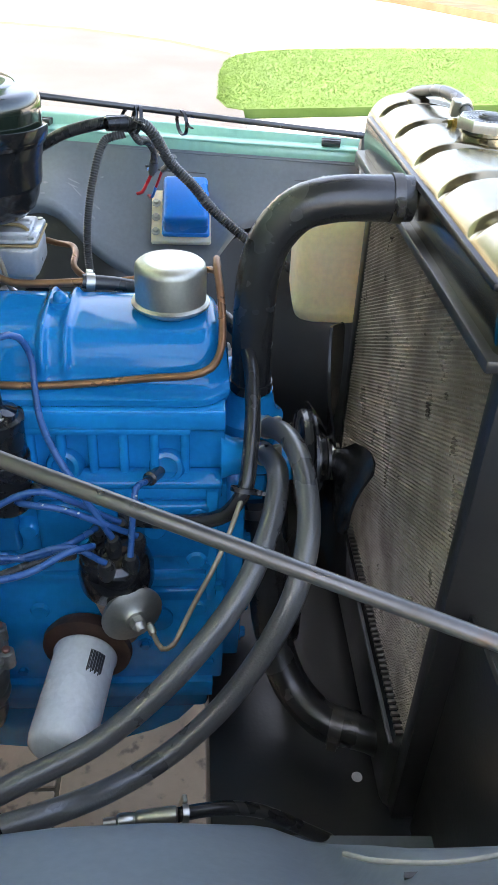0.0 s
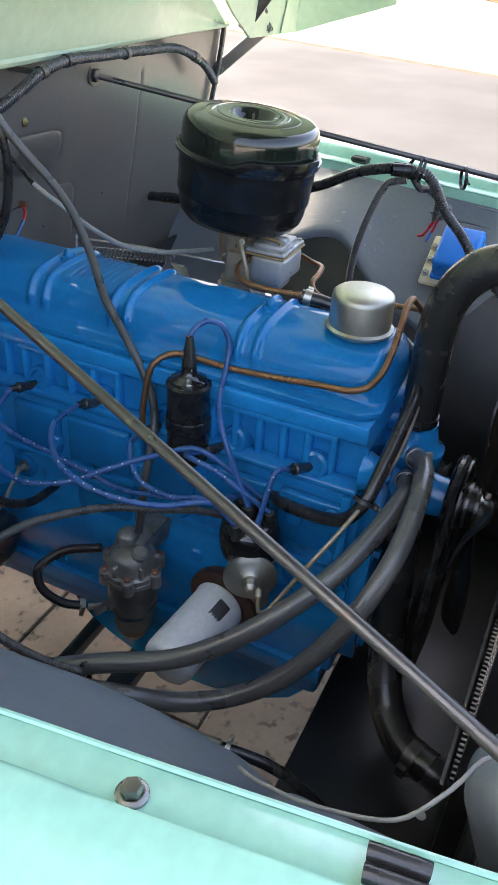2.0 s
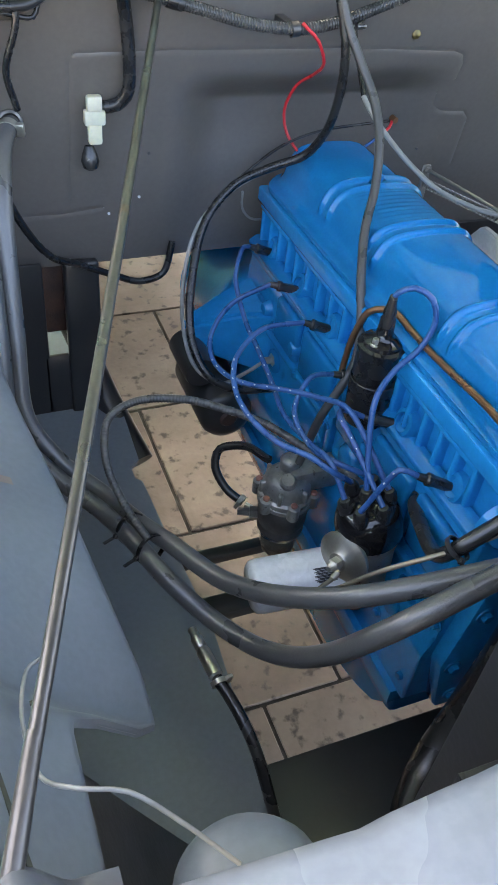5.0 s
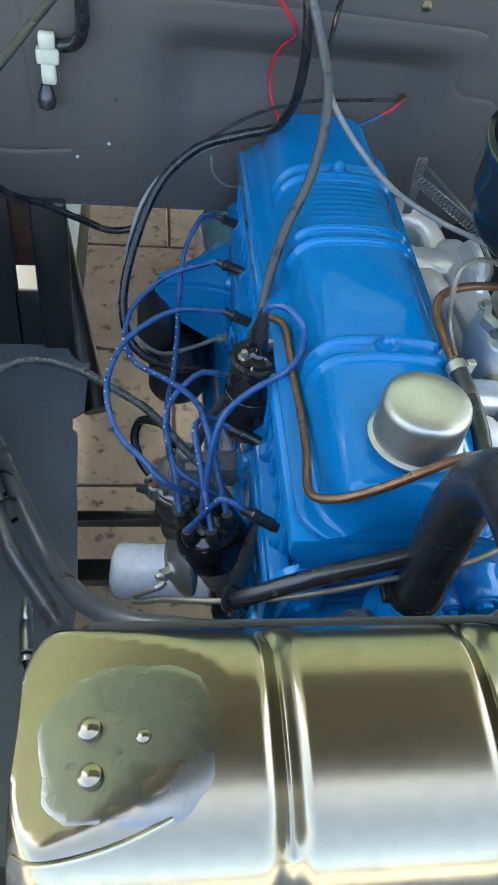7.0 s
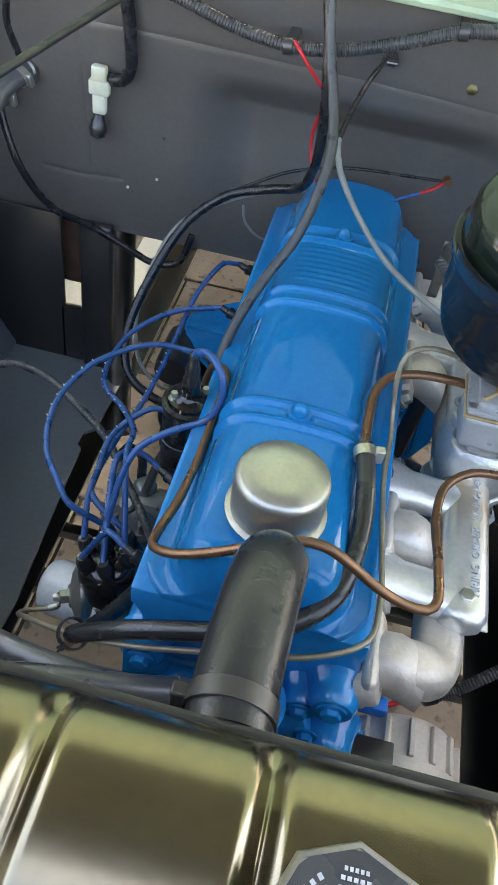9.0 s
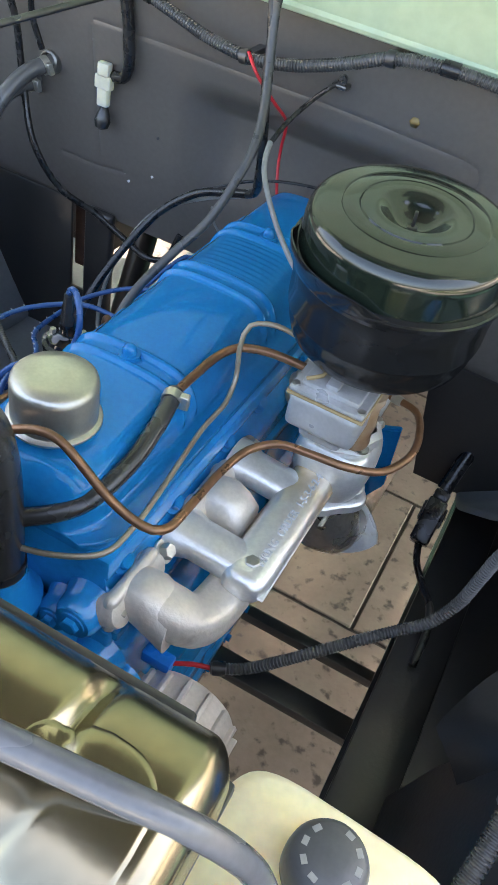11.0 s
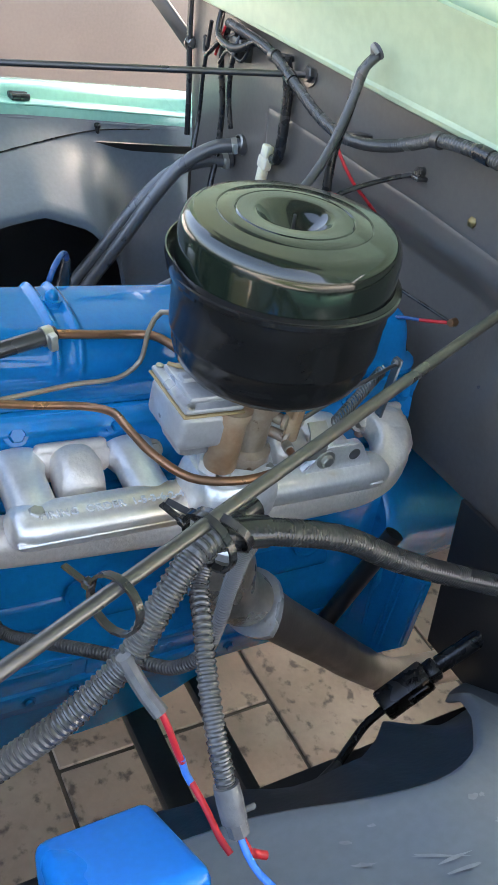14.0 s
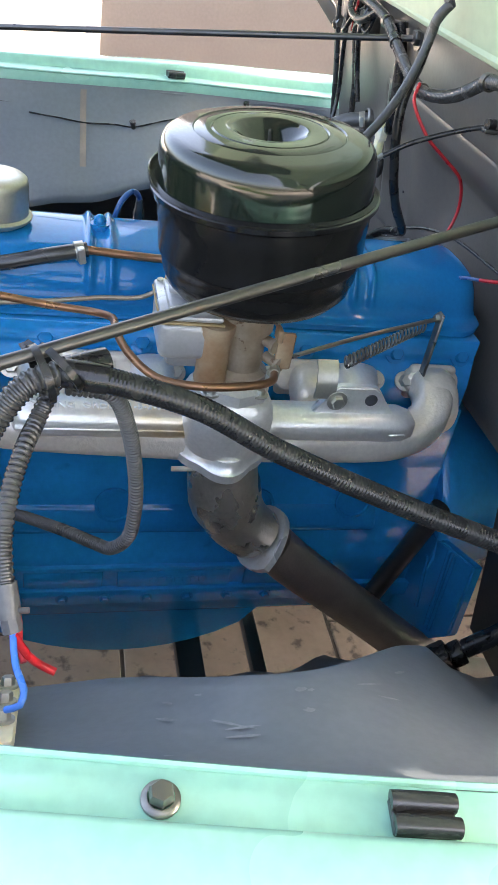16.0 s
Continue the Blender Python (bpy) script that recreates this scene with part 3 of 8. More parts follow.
def apron(s, label):
    """Inner fender: a shoulder falling from the ledge to the edge of the wheel opening."""
    root = thing("inner_apron", label, "inner fender", "inner fenders")
    ys, xs, zs = CREST[s]
    rows, lips = [], []
    for k in range(73):
        y = -0.52 + 1.035 * k / 72
        cx = sum(float(np.interp(y + o, ys, xs)) for o in (-0.008, 0.0, 0.008)) / 3
        cz = sum(float(np.interp(y + o, ys, zs)) for o in (-0.008, 0.0, 0.008)) / 3
        rx = rail_x(y, s) - 0.004
        row = []
        for j in range(13):
            u = j / 12
            x = rx + (cx - rx) * (u ** 1.25)
            z = 0.962 + (cz - 0.962) * (0.75 * u ** 0.8 + 0.25 * u) + 0.001 * math.sin(y * 11 + j * 0.8) * math.sin(math.pi * u)
            row.append((s * x, y, z))
        row.append((s * (cx - 0.003), y, cz - 0.004))
        row.append((s * (cx - 0.002), y, cz - 0.014))
        rows.append(row)
        lips.append((s * (cx - 0.001), y, cz - 0.004))
    bm = bmesh.new()
    loft(bm, rows)
    solid(bm, 0.003)
    part("panel", bm, "apron", root, smooth=60)
    bm = bmesh.new()
    tube(bm, lips, 0.004, 8, raw=True)
    part("rolled_edge", bm, "apron", root)
    bm = bmesh.new()
    tube(bm, [(s * (rail_x(y, s) - 0.006), y, 0.958) for y in (-0.5, -0.4, -0.3, -0.2, -0.1, 0.0, 0.1, 0.2, 0.3, 0.4, 0.48)], 0.003, 6)
    part("seam", bm, "apron", root)
    # black sheet stands for shade in the wheel opening and shuts out bright ground
    bm = bmesh.new()
    loft(bm, [[(s * (rail_x(y, s) - 0.02), y, 0.93), (s * (rail_x(y, s) + 0.05), y, 0.80), (s * (rail_x(y, s) + 0.06), y, 0.42)] for y in (-0.5, -0.3, -0.1, 0.0, 0.1, 0.2, 0.3, 0.4, 0.52, 0.8)])
    solid(bm, 0.003)
    part("wheelhouse_shade_sheet", bm, "frame", root, "added black sheet for the shade inside the wheel opening")
    bm = bmesh.new()
    if s < 0:
        loft(bm, [[(-0.575, y, 0.885), (-0.56, y - 0.01, 0.80), (-0.50, y - 0.01, 0.66), (-0.44, y, 0.505)] for y in (-0.52, -0.42, -0.33, -0.265)])
    else:
        loft(bm, [[(float(np.interp(y, ys, xs)) + 0.004, y, float(np.interp(y, ys, zs)) - 0.012), (0.46, y, 0.62), (0.435, y, 0.505)] for y in (-0.52, -0.4, -0.3, -0.2, -0.12, -0.06, -0.02)])
    solid(bm, 0.003)
    part("front_baffle", bm, "frame", root, "black baffle below the inner fender")
    return root


def apron_at(s, y, u, lift=0.002):
    """A place on the apron skin: y along it, u from the ledge down."""
    ys, xs, zs = CREST[s]
    cx = sum(float(np.interp(y + o, ys, xs)) for o in (-0.008, 0.0, 0.008)) / 3
    cz = sum(float(np.interp(y + o, ys, zs)) for o in (-0.008, 0.0, 0.008)) / 3
    rx = rail_x(y, s) - 0.004
    return Vector((s * (rx + (cx - rx) * u ** 1.25 - lift), y, 0.962 + (cz - 0.962) * (0.75 * u ** 0.8 + 0.25 * u) + 0.001 * math.sin(y * 11 + u * 9.6) * math.sin(math.pi * u) + lift))


fender_left = fender(-1, "mint green front fender with a flat ledge along the engine bay")
fender_right = fender(1, "mint green front fender with a flat ledge along the engine bay")
apron_left = apron(-1, "slate grey painted inner fender sloping to the frame")
apron_right = apron(1, "slate grey painted inner fender sloping to the frame")

bm = bmesh.new()
loft(bm, [[apron_at(-1, y, 0.04 + 0.72 * k / 40, 0.0036) for y in (-0.0105, -0.007, -0.003, 0.0005)] for k in range(41)])
M["primer"] = material("tan_primer_streak", (0.30, 0.235, 0.19), 0.5, second=(0.22, 0.185, 0.165), scale=25, fine=200, bump=0.1)
part("primer_streak", bm, "primer", apron_left, "tan streak where paint is missing")
rng = random.Random(12)
M["scuff"] = material("bare_scuffed_paint", (0.27, 0.285, 0.305), 0.45, second=(0.22, 0.235, 0.255), scale=80, fine=300, bump=0.2)
for x, y, w, h in ((0.585, 0.032, 0.0020, 0.004), (0.606, 0.027, 0.0024, 0.007), (0.627, 0.064, 0.0016, 0.015), (0.634, 0.071, 0.0014, 0.013), (0.643, 0.068, 0.0018, 0.010), (0.605, 0.118, 0.0026, 0.005), (0.606, 0.125, 0.0018, 0.003), (0.629, 0.116, 0.0026, 0.004), (0.599, 0.172, 0.0010, 0.012), (0.616, 0.180, 0.0010, 0.010), (0.584, 0.053, 0.0012, 0.003), (0.655, 0.02, 0.0012, 0.004), (0.575, 0.21, 0.0014, 0.006)):
    ys, xs, zs = CREST[1]
    cx, rx = float(np.interp(y, ys, xs)), rail_x(y, 1) - 0.004
    u0 = min(1.0, max(0.0, (x - rx) / (cx - rx))) ** 0.8
    a = rng.uniform(-0.5, 0.5)
    rim = []
    for k in range(10):
        t = 2 * math.pi * k / 10
        j = rng.uniform(0.55, 1.2)
        dx, dy = w * j * math.cos(t), h * j * math.sin(t)
        rim.append(apron_at(1, y + dy * math.cos(a) - dx * math.sin(a), min(1.0, max(0.0, u0 + (dx * math.cos(a) + dy * math.sin(a)) / (cx - rx))), 0.0034))
    bm = bmesh.new()
    bm.faces.new([bm.verts.new(q) for q in rim])
    part("scuff", bm, "scuff", apron_right)

# bolts, rubber bumpers on the ledges
def ledge_bolt(x, y):
    bm = bmesh.new()
    lathe(bm, [(0.0098, 0), (0.0098, 0.0018), (0.0085, 0.003), (0.0068, 0.0034)], (x, y, 0.9815), (0, 0, 1), 24)
    lathe(bm, [(0.0066, 0.003), (0.0066, 0.0075), (0.0056, 0.0092), (0, 0.0097)], (x, y, 0.9815), (0, 0, 1), 6)
    tagged(link("ledge_bolt", bm, "steel"), "steel bolt with washer in the fender ledge", "bolt", "fender bolts")


def rubber_bumper(x, y, turn):
    bm = bmesh.new()
    for o in (-0.0062, 0.0062):
        tube(bm, [(-0.0165, o, 0.0062), (-0.012, o, 0.0066), (0.012, o, 0.0066), (0.0165, o, 0.0062)], 0.0052, 14)
    box(bm, (-0.0165, -0.0095, 0), (0.0165, 0.0095, 0.005), 0.001, 1)
    bmesh.ops.transform(bm, matrix=pose(x, y, 0.9815, 0, 0, turn), verts=bm.verts)
    tagged(link("rubber_bumper", bm, "rubber"), "black double-ridged rubber hood bumper on the ledge", "bumper", "hood bumpers")


ledge_bolt(-0.664, -0.211)
ledge_bolt(0.715, 0.003)
rubber_bumper(-0.642, -0.356, 97)
rubber_bumper(0.738, 0.131, 81)
rubber_bumper(-0.720, 0.168, 98)
rubber_bumper(0.645, -0.385, 81)

# ---- open hood: bowed lower panel and the skin with its side skirts ----
bm = bmesh.new()
rows = []
for k in range(13):
    u = k / 12
    row = []
    for j in range(41):
        x = -0.70 + 1.40 * j / 40
        a = abs(x) / 0.7
        top = float(np.interp(abs(x), (0.0, 0.40, 0.48, 0.55, 0.60, 0.65, 0.68, 0.70), (1.325, 1.306, 1.298, 1.272, 1.252, 1.226, 1.212, 1.209)))
        z0 = 1.208 + 0.0 * a
        row.append((x, 0.425 - 0.045 * u ** 0.85 * (1 - a ** 4) + 0.010 * math.sin(u * math.pi), z0 + (top - z0) * u))
    rows.append(row)
loft(bm, rows)
solid(bm, 0.006)
hood = thing("hood", "pale mint hood standing open over the firewall", "hood")
part("hood_panel", bm, "hood_mint", hood, "bowed pale mint lower panel", smooth=60)
bm = bmesh.new()
tube(bm, [(-0.70, 0.428, 1.209), (-0.4, 0.425, 1.210), (0, 0.422, 1.208), (0.4, 0.425, 1.210), (0.70, 0.428, 1.209)], 0.007, 8)
part("hem", bm, "hood_mint", hood)
# hood skin leaning over the bay
bm = bmesh.new()
rows = []
for k in range(16):
    u = k / 15
    row = []
    for j in range(33):
        x = -0.90 + 1.80 * j / 32
        a = max(0.0, (abs(x) - 0.62) / 0.28)
        z0 = 1.30 - 0.115 * min(1.0, max(0.0, (abs(x) - 0.60) / 0.12))
        row.append((x, 0.415 - 0.045 * a - 0.10 * u - 0.45 * max(0.0, u - 0.25) ** 1.4 - 0.08 * (a if u > 0.3 else 0) * (u - 0.3), z0 + (2.15 - z0) * u))
    rows.append(row)
loft(bm, rows)
solid(bm, 0.008)
part("hood_skin", bm, "hood_mint", hood, "mint hood skin", smooth=50)
# unseen dark sheet under the skin, added to darken its reflection in the tank
bm = bmesh.new()
rows = []
for k in range(10):
    u = 0.62 + 0.35 * k / 9
    rows.append([(x, 0.415 - 0.10 * u - 0.45 * max(0.0, u - 0.25) ** 1.4 - 0.020, 1.30 + 0.85 * u) for x in [-0.72 + 1.44 * q / 24 for q in range(25)]])
loft(bm, rows)
solid(bm, 0.004)
part("hood_dark_sheet", bm, "hood_dark", hood, "unseen dark grey-green sheet added to darken the hood's reflection", smooth=50)
# unseen hood nose curving forward over the bay; dark sheet inside added to darken reflections
NOSE = [(0.055, 2.10), (0.0, 2.165), (-0.10, 2.25), (-0.20, 2.31), (-0.31, 2.34), (-0.42, 2.345), (-0.50, 2.315), (-0.535, 2.26)]
for name, mat, drop, wide, label in (("hood_nose", "hood_mint", 0.0, 0.90, "rounded mint hood nose"), ("nose_dark_sheet", "hood_dark", 0.016, 0.84, "unseen dark grey-green sheet added inside the nose")):
    bm = bmesh.new()
    rows = []
    for _, y, z in spline([(0, *q) for q in NOSE], 0.05):
        rows.append([(x, y + 0.06 * max(0.0, (abs(x) - 0.5) / 0.4) ** 2, z - drop - 0.10 * max(0.0, (abs(x) - 0.55) / 0.35) ** 2) for x in [wide * (q / 12 - 1) for q in range(25)]])
    loft(bm, rows)
    solid(bm, 0.006)
    part(name, bm, mat, hood, label, smooth=60)
for s in (-1, 1):
    bm = bmesh.new()
    low = [(0.90, 0.370, 1.184), (0.93, 0.340, 1.194), (0.952, 0.29, 1.211), (0.966, 0.235, 1.228), (0.975, 0.17, 1.25)]
    loft(bm, [[(s * x, y, z), (s * (x - 0.004), y - 0.03, z + 0.16), (s * (x - 0.01), y - 0.10, z + 0.5), (s * (x - 0.02), y - 0.22, z + 0.9)] for x, y, z in low])
    solid(bm, 0.006)
    part("side_skirt", bm, "hood_mint", hood, "", 60)
    # pressed stiffening strip, and holes in the skin
    bm = bmesh.new()
    loft(bm, [[(s * 0.835, 0.374, 1.187), (s * 0.875, 0.368, 1.187)], [(s * 0.842, 0.368, 1.187 + 0.05), (s * 0.858, 0.362, 1.24)], [(s * 0.835, 0.355, 1.32), (s * 0.850, 0.353, 1.32)], [(s * 0.82, 0.345, 1.40), (s * 0.835, 0.343, 1.40)]])
    solid(bm, 0.006)
    part("stiffener", bm, "hood_mint", hood, "", 60)
    for hx, hz, hr in ((0.775, 1.232, 0.006), (0.832, 1.278, 0.013), (0.70, 1.262, 0.007), (0.712, 1.30, 0.008)):
        yy = 0.415 - 0.045 * max(0.0, (hx - 0.62) / 0.28) - 0.10 * (hz - 1.2) / 0.95
        bm = bmesh.new()
        lathe(bm, [(hr, 0), (hr, 0.0012), (hr * 0.7, 0.0016), (0, 0.0016)], (s * hx, yy - 0.0085, hz), (0, -1, 0.1), 16)
        part("drain_hole", bm, "ink" if hr < 0.01 else "hood_mint", hood)

# ---- radiator ----
radiator = thing("radiator", "radiator with an aged brass top tank and dark finned core", "radiator")
bm = bmesh.new()
rows = []
prof = [(-0.372, 1.062), (-0.370, 1.072), (-0.368, 1.088), (-0.370, 1.104), (-0.378, 1.116), (-0.392, 1.124), (-0.415, 1.128), (-0.445, 1.127), (-0.470, 1.122), (-0.488, 1.110), (-0.496, 1.092), (-0.498, 1.07), (-0.496, 1.062)]
prof = [(y, z if z < 1.07 else 1.07 + (z - 1.07) * 1.22) for y, z in prof]
prof = [tuple(q[1:]) for q in spline([(0, *q) for q in prof], 0.004)]
FACET_AT, FACET = Vector((-0.200, -0.418, 1.1405)), Vector((-0.20, 0.10, 1)).normalized()    # flattened shoulder at one end
RIBS = (-0.174, -0.073, 0.028, 0.133, 0.232)
n = 460
for k in range(n + 1):
    x = -0.290 + 0.590 * k / n
    d = min(x + 0.290, 0.300 - x)
    rnd = 1 - (1 - min(1, d / 0.018)) ** 2.4
    sink = sum(math.exp(-((x - r) / 0.0062) ** 2) * (1 if x < r else 1.15) for r in RIBS) * 0.0075 * min(1, d / 0.03)
    row = []
    for y, z in prof:
        c = Vector((0, -0.435 - y, 1.075 - z))
        q = Vector((x, y, z)) + Vector((0, c.y, c.z)) * (1 - rnd) * 0.22
        if z > 1.07:
            run = 0.0 if y > -0.372 else min(1, (-0.372 - y) / 0.010)
            q += Vector((0, c.y, c.z)).normalized() * (sink * run * (0.6 if y < -0.48 else 1))
        over = (q - FACET_AT).dot(FACET)
        if over > 0:
            q -= FACET * over
        row.append(q)
    rows.append(row)
loft(bm, rows, cap=True)
tank = part("top_tank", bm, "brass", radiator, "aged brass tank with pressed ribs", 70)
bm = bmesh.new()


def tank_skin(x, v, lift):
    """A place on the tank skin: x along it, v round its section."""
    f = min(n - 1.001, max(0.0, (x + 0.290) / 0.590 * n))
    v = v / 12 * (len(rows[0]) - 1)
    k, i = int(f), int(v)
    a0, a1 = rows[k][i].lerp(rows[k][i + 1], v - i), rows[k + 1][i].lerp(rows[k + 1][i + 1], v - i)
    q = a0.lerp(a1, f - k)
    return q + Vector((0, q.y + 0.435, q.z - 1.06)).normalized() * lift


M["solder"] = material("dull_grey_solder_on_brass", (0.235, 0.242, 0.215), 0.26, metal=1.0, second=(0.20, 0.205, 0.18), scale=34, fine=200, bump=0.04, rough_var=0.04)
rng = random.Random(21)
for px, ragged in ((-0.243, True), (0.250, False)):
    wob = [rng.uniform(0.90, 1.04) if ragged else 1.0 for k in range(36)]
    wob = [(wob[k - 1] + wob[k]) / 2 for k in range(36)]
    rings = []
    for r, lift in ((1.0, -0.0004), (0.97, 0.0006), (0.90, 0.0010), (0.70, 0.0012), (0.4, 0.0013), (0.2, 0.0013), (0.02, 0.0013)):
        ring = []
        for k in range(36):
            a = 2 * math.pi * k / 36
            c, s2 = math.cos(a), math.sin(a)
            rr = r * wob[k]
            ring.append(tank_skin(px + (0.040 if ragged else 0.034) * rr * math.copysign(abs(c) ** 0.7, c), 6.1 + 1.9 * rr * math.copysign(abs(s2) ** 0.7, s2) + (0.0 if ragged else 0.5), lift * (0.3 if ragged else 1.2)))
        rings.append(ring)
    bm = bmesh.new()
    bm.faces.new(loft(bm, rings, close=True)[-1])
    part("end_patch", bm, "solder" if ragged else "brass", tank, "dull grey soldered patch" if ragged else "", 70)
for x, v, r in ((-0.260, 5.7, 0.0056), (-0.258, 6.75, 0.0056), (-0.236, 6.0, 0.0034)):
    bm = bmesh.new()
    lathe(bm, [(r, 0), (r * 0.9, r * 0.5), (r * 0.52, r * 0.78), (0, r * 0.86)], tank_skin(x, v, 0.0005), (-0.2, 0.05, 1), 16)
    part("rivet", bm, "brass", tank)
bm = bmesh.new()
tube(bm, [tank_skin(-0.287 + 0.064 * k / 8, 8.5 - 0.75 * (k / 8) ** 2.2, 0.0006) for k in range(9)], 0.0011, 6)
part("solder_seam", bm, "brass", tank, "thin bead of solder")
for x0, x1 in ((-0.292, -0.286), (0.297, 0.303)):
    bm = bmesh.new()
    box(bm, (x0, -0.500, 1.0), (x1, -0.462, 1.068), 0.002)
    part("end_clip", bm, "panel", radiator, "folded grey end clip")
# rolled dark seam along the rear top edge
bm = bmesh.new()
box(bm, (-0.262, -0.374, 1.1065), (0.272, -0.3655, 1.1145), 0.003, 2)
part("rear_seam", bm, "frame", radiator, "dark rolled seam")
# lip where the tank meets the header
bm = bmesh.new()
box(bm, (-0.29, -0.502, 1.052), (0.30, -0.362, 1.064), 0.003)
part("header_plate", bm, "frame", radiator)
bm = bmesh.new()
box(bm, (-0.262, -0.455, 0.56), (0.245, -0.388, 1.055))
part("core_backing", bm, "frame", radiator)
# fins: rows of small cells in front of the dark core
rng = random.Random(9)
verts, faces = [], []
for k in range(106):
    x = -0.258 + 0.50 * k / 106
    for j in range(98):
        z = 0.566 + 0.0049 * j + (0.0022 if k % 2 else 0.0)
        dx, tilt, pr = 0.0019, rng.uniform(-0.0007, 0.0007), -0.3825 + rng.uniform(-0.0004, 0.0004)
        i = len(verts)
        verts += [(x - dx, -0.387, z), (x + dx, -0.387, z), (x + dx, -0.387, z + 0.004), (x - dx, -0.387, z + 0.004)]
        verts += [(x - dx * 0.6, pr + tilt, z + 0.0007), (x + dx * 0.6, pr - tilt, z + 0.0007), (x + dx * 0.6, pr - tilt + 0.0008, z + 0.0031), (x - dx * 0.6, pr + tilt + 0.0008, z + 0.0031)]
        faces += [(i + 4, i + 5, i + 6, i + 7), (i, i + 1, i + 5, i + 4), (i + 1, i + 2, i + 6, i + 5), (i + 2, i + 3, i + 7, i + 6), (i + 3, i, i + 4, i + 7)]
me = bpy.data.meshes.new("core")
me.from_pydata(verts, [], faces)
me.materials.append(M["core"])
core = new("core", me)
core.parent = radiator
tagged(core, "honeycomb core of fine metal cells", "", "", "stuff")
for x in (-0.274, 0.256):
    bm = bmesh.new()
    box(bm, (x - 0.012, -0.47, 0.44), (x + 0.012, -0.380, 1.056), 0.003)
    part("side_channel", bm, "frame", radiator)
bm = bmesh.new()
box(bm, (0, -0.384, 0.5585), (0.0042, -0.375, 0.5635), 0.0006, 1)
tab = part("fin_tab", bm, "steel", radiator)
for k in range(1, 58):
    t = new("fin_tab", tab.data)
    t.parent = radiator
    t.location = (0.0086 * k, 0, 0)
tab.location = (0, 0, 0)
for t in radiator.children:
    if t.name.startswith("fin_tab"):
        t.location.x -= 0.255
bm = bmesh.new()
box(bm, (-0.27, -0.50, 0.42), (0.26, -0.372, 0.558), 0.02, 3)
part("bottom_tank", bm, "frame", radiator)
bm = bmesh.new()
box(bm, (-0.262, -0.3715, 0.553), (0.25, -0.366, 0.5565), 0.001, 1)
part("core_flange", bm, "bracket", radiator)
bm = bmesh.new()
tube(bm, [(-0.20, -0.40, 0.455), (-0.195, -0.365, 0.475), (-0.185, -0.33, 0.478)], 0.022, 16)
part("lower_outlet", bm, "frame", radiator)

for s, x0, x1, z1 in ((1, 0.266, 0.45, 0.80), (-1, 0.286, 0.45, 0.79)):
    bm = bmesh.new()
    box(bm, (min(s * x0, s * x1), -0.412, 0.42), (max(s * x0, s * x1), -0.406, z1), 0.002)
    part("side_baffle", bm, "frame", radiator, "black baffle plate beside the core")
bm = bmesh.new()
box(bm, (0.262, -0.42, 0.78), (0.286, -0.40, 1.03), 0.003)
part("side_strap", bm, "frame", radiator)
bm = bmesh.new()
box(bm, (-0.345, -0.478, 0.965), (-0.292, -0.440, 0.970), 0.002)
box(bm, (-0.345, -0.478, 0.945), (-0.341, -0.440, 0.970), 0.001)
tie = part("side_bracket", bm, "frame", radiator, "black folded bracket with a bolt")
bm = bmesh.new()
bolt(bm, (-0.322, -0.459, 0.970), (0, 0, 1), 0.008, 0.009)
part("bracket_bolt", bm, "steel", tie)
# radiator cap, overflow and tank fitting
bm = bmesh.new()
lathe(bm, [(0, 0), (0.0335, 0), (0.0335, 0.008), (0.032, 0.011), (0.030, 0.011), (0.030, 0.009), (0, 0.009)], (0.064, -0.453, 1.150), (0, 0, 1), 8)
cap = part("cap", bm, "zinc", radiator, "octagonal steel and black pressure cap")
bm = bmesh.new()
lathe(bm, [(0.026, 0), (0.026, 0.010), (0.029, 0.012), (0.029, 0.016)], (0.064, -0.453, 1.134), (0, 0, 1), 24)
part("neck", bm, "brass", cap)
bm = bmesh.new()
lathe(bm, [(0.0290, 0.009), (0.0290, 0.0105), (0.012, 0.0105), (0.011, 0.013), (0, 0.013)], (0.064, -0.453, 1.150), (0, 0, 1), 32)
part("face", bm, "cable", cap)
bm = bmesh.new()
lathe(bm, [(0.0085, 0.0125), (0.0085, 0.014), (0.007, 0.0152), (0, 0.0152)], (0.064, -0.453, 1.150), (0, 0, 1), 24)
part("button", bm, "wire_grey", cap, "pale round centre button")
for k in range(36):
    a = 2 * math.pi * k / 36
    if abs(math.cos(a)) < 0.62:
        continue
    bm = bmesh.new()
    box(bm, (-0.0009, -0.0014 + 0.0003 * (k % 3), 0), (0.0009, 0.0014, 0.0003), m=Matrix.Translation((0.064 + 0.0215 * math.cos(a), -0.453 + 0.0215 * math.sin(a), 1.1606)) @ pose(0, 0, 0, 0, 0, math.degrees(a) + 90))
    part("print_bar", bm, "wrap", cap)
for s in (-1, 1):
    for r, w in ((0.0146, 0.0068), (0.0182, 0.0062), (0.0216, 0.0052)):
        for q in range(5):
            bm = bmesh.new()
            x0 = 0.064 - w + 2 * w * q / 5
            box(bm, (x0, -0.4538 + s * r, 1.1606), (x0 + 2 * w / 5 - 0.0008, -0.4522 + s * r, 1.1609))
            part("print_bar", bm, "wrap", cap)

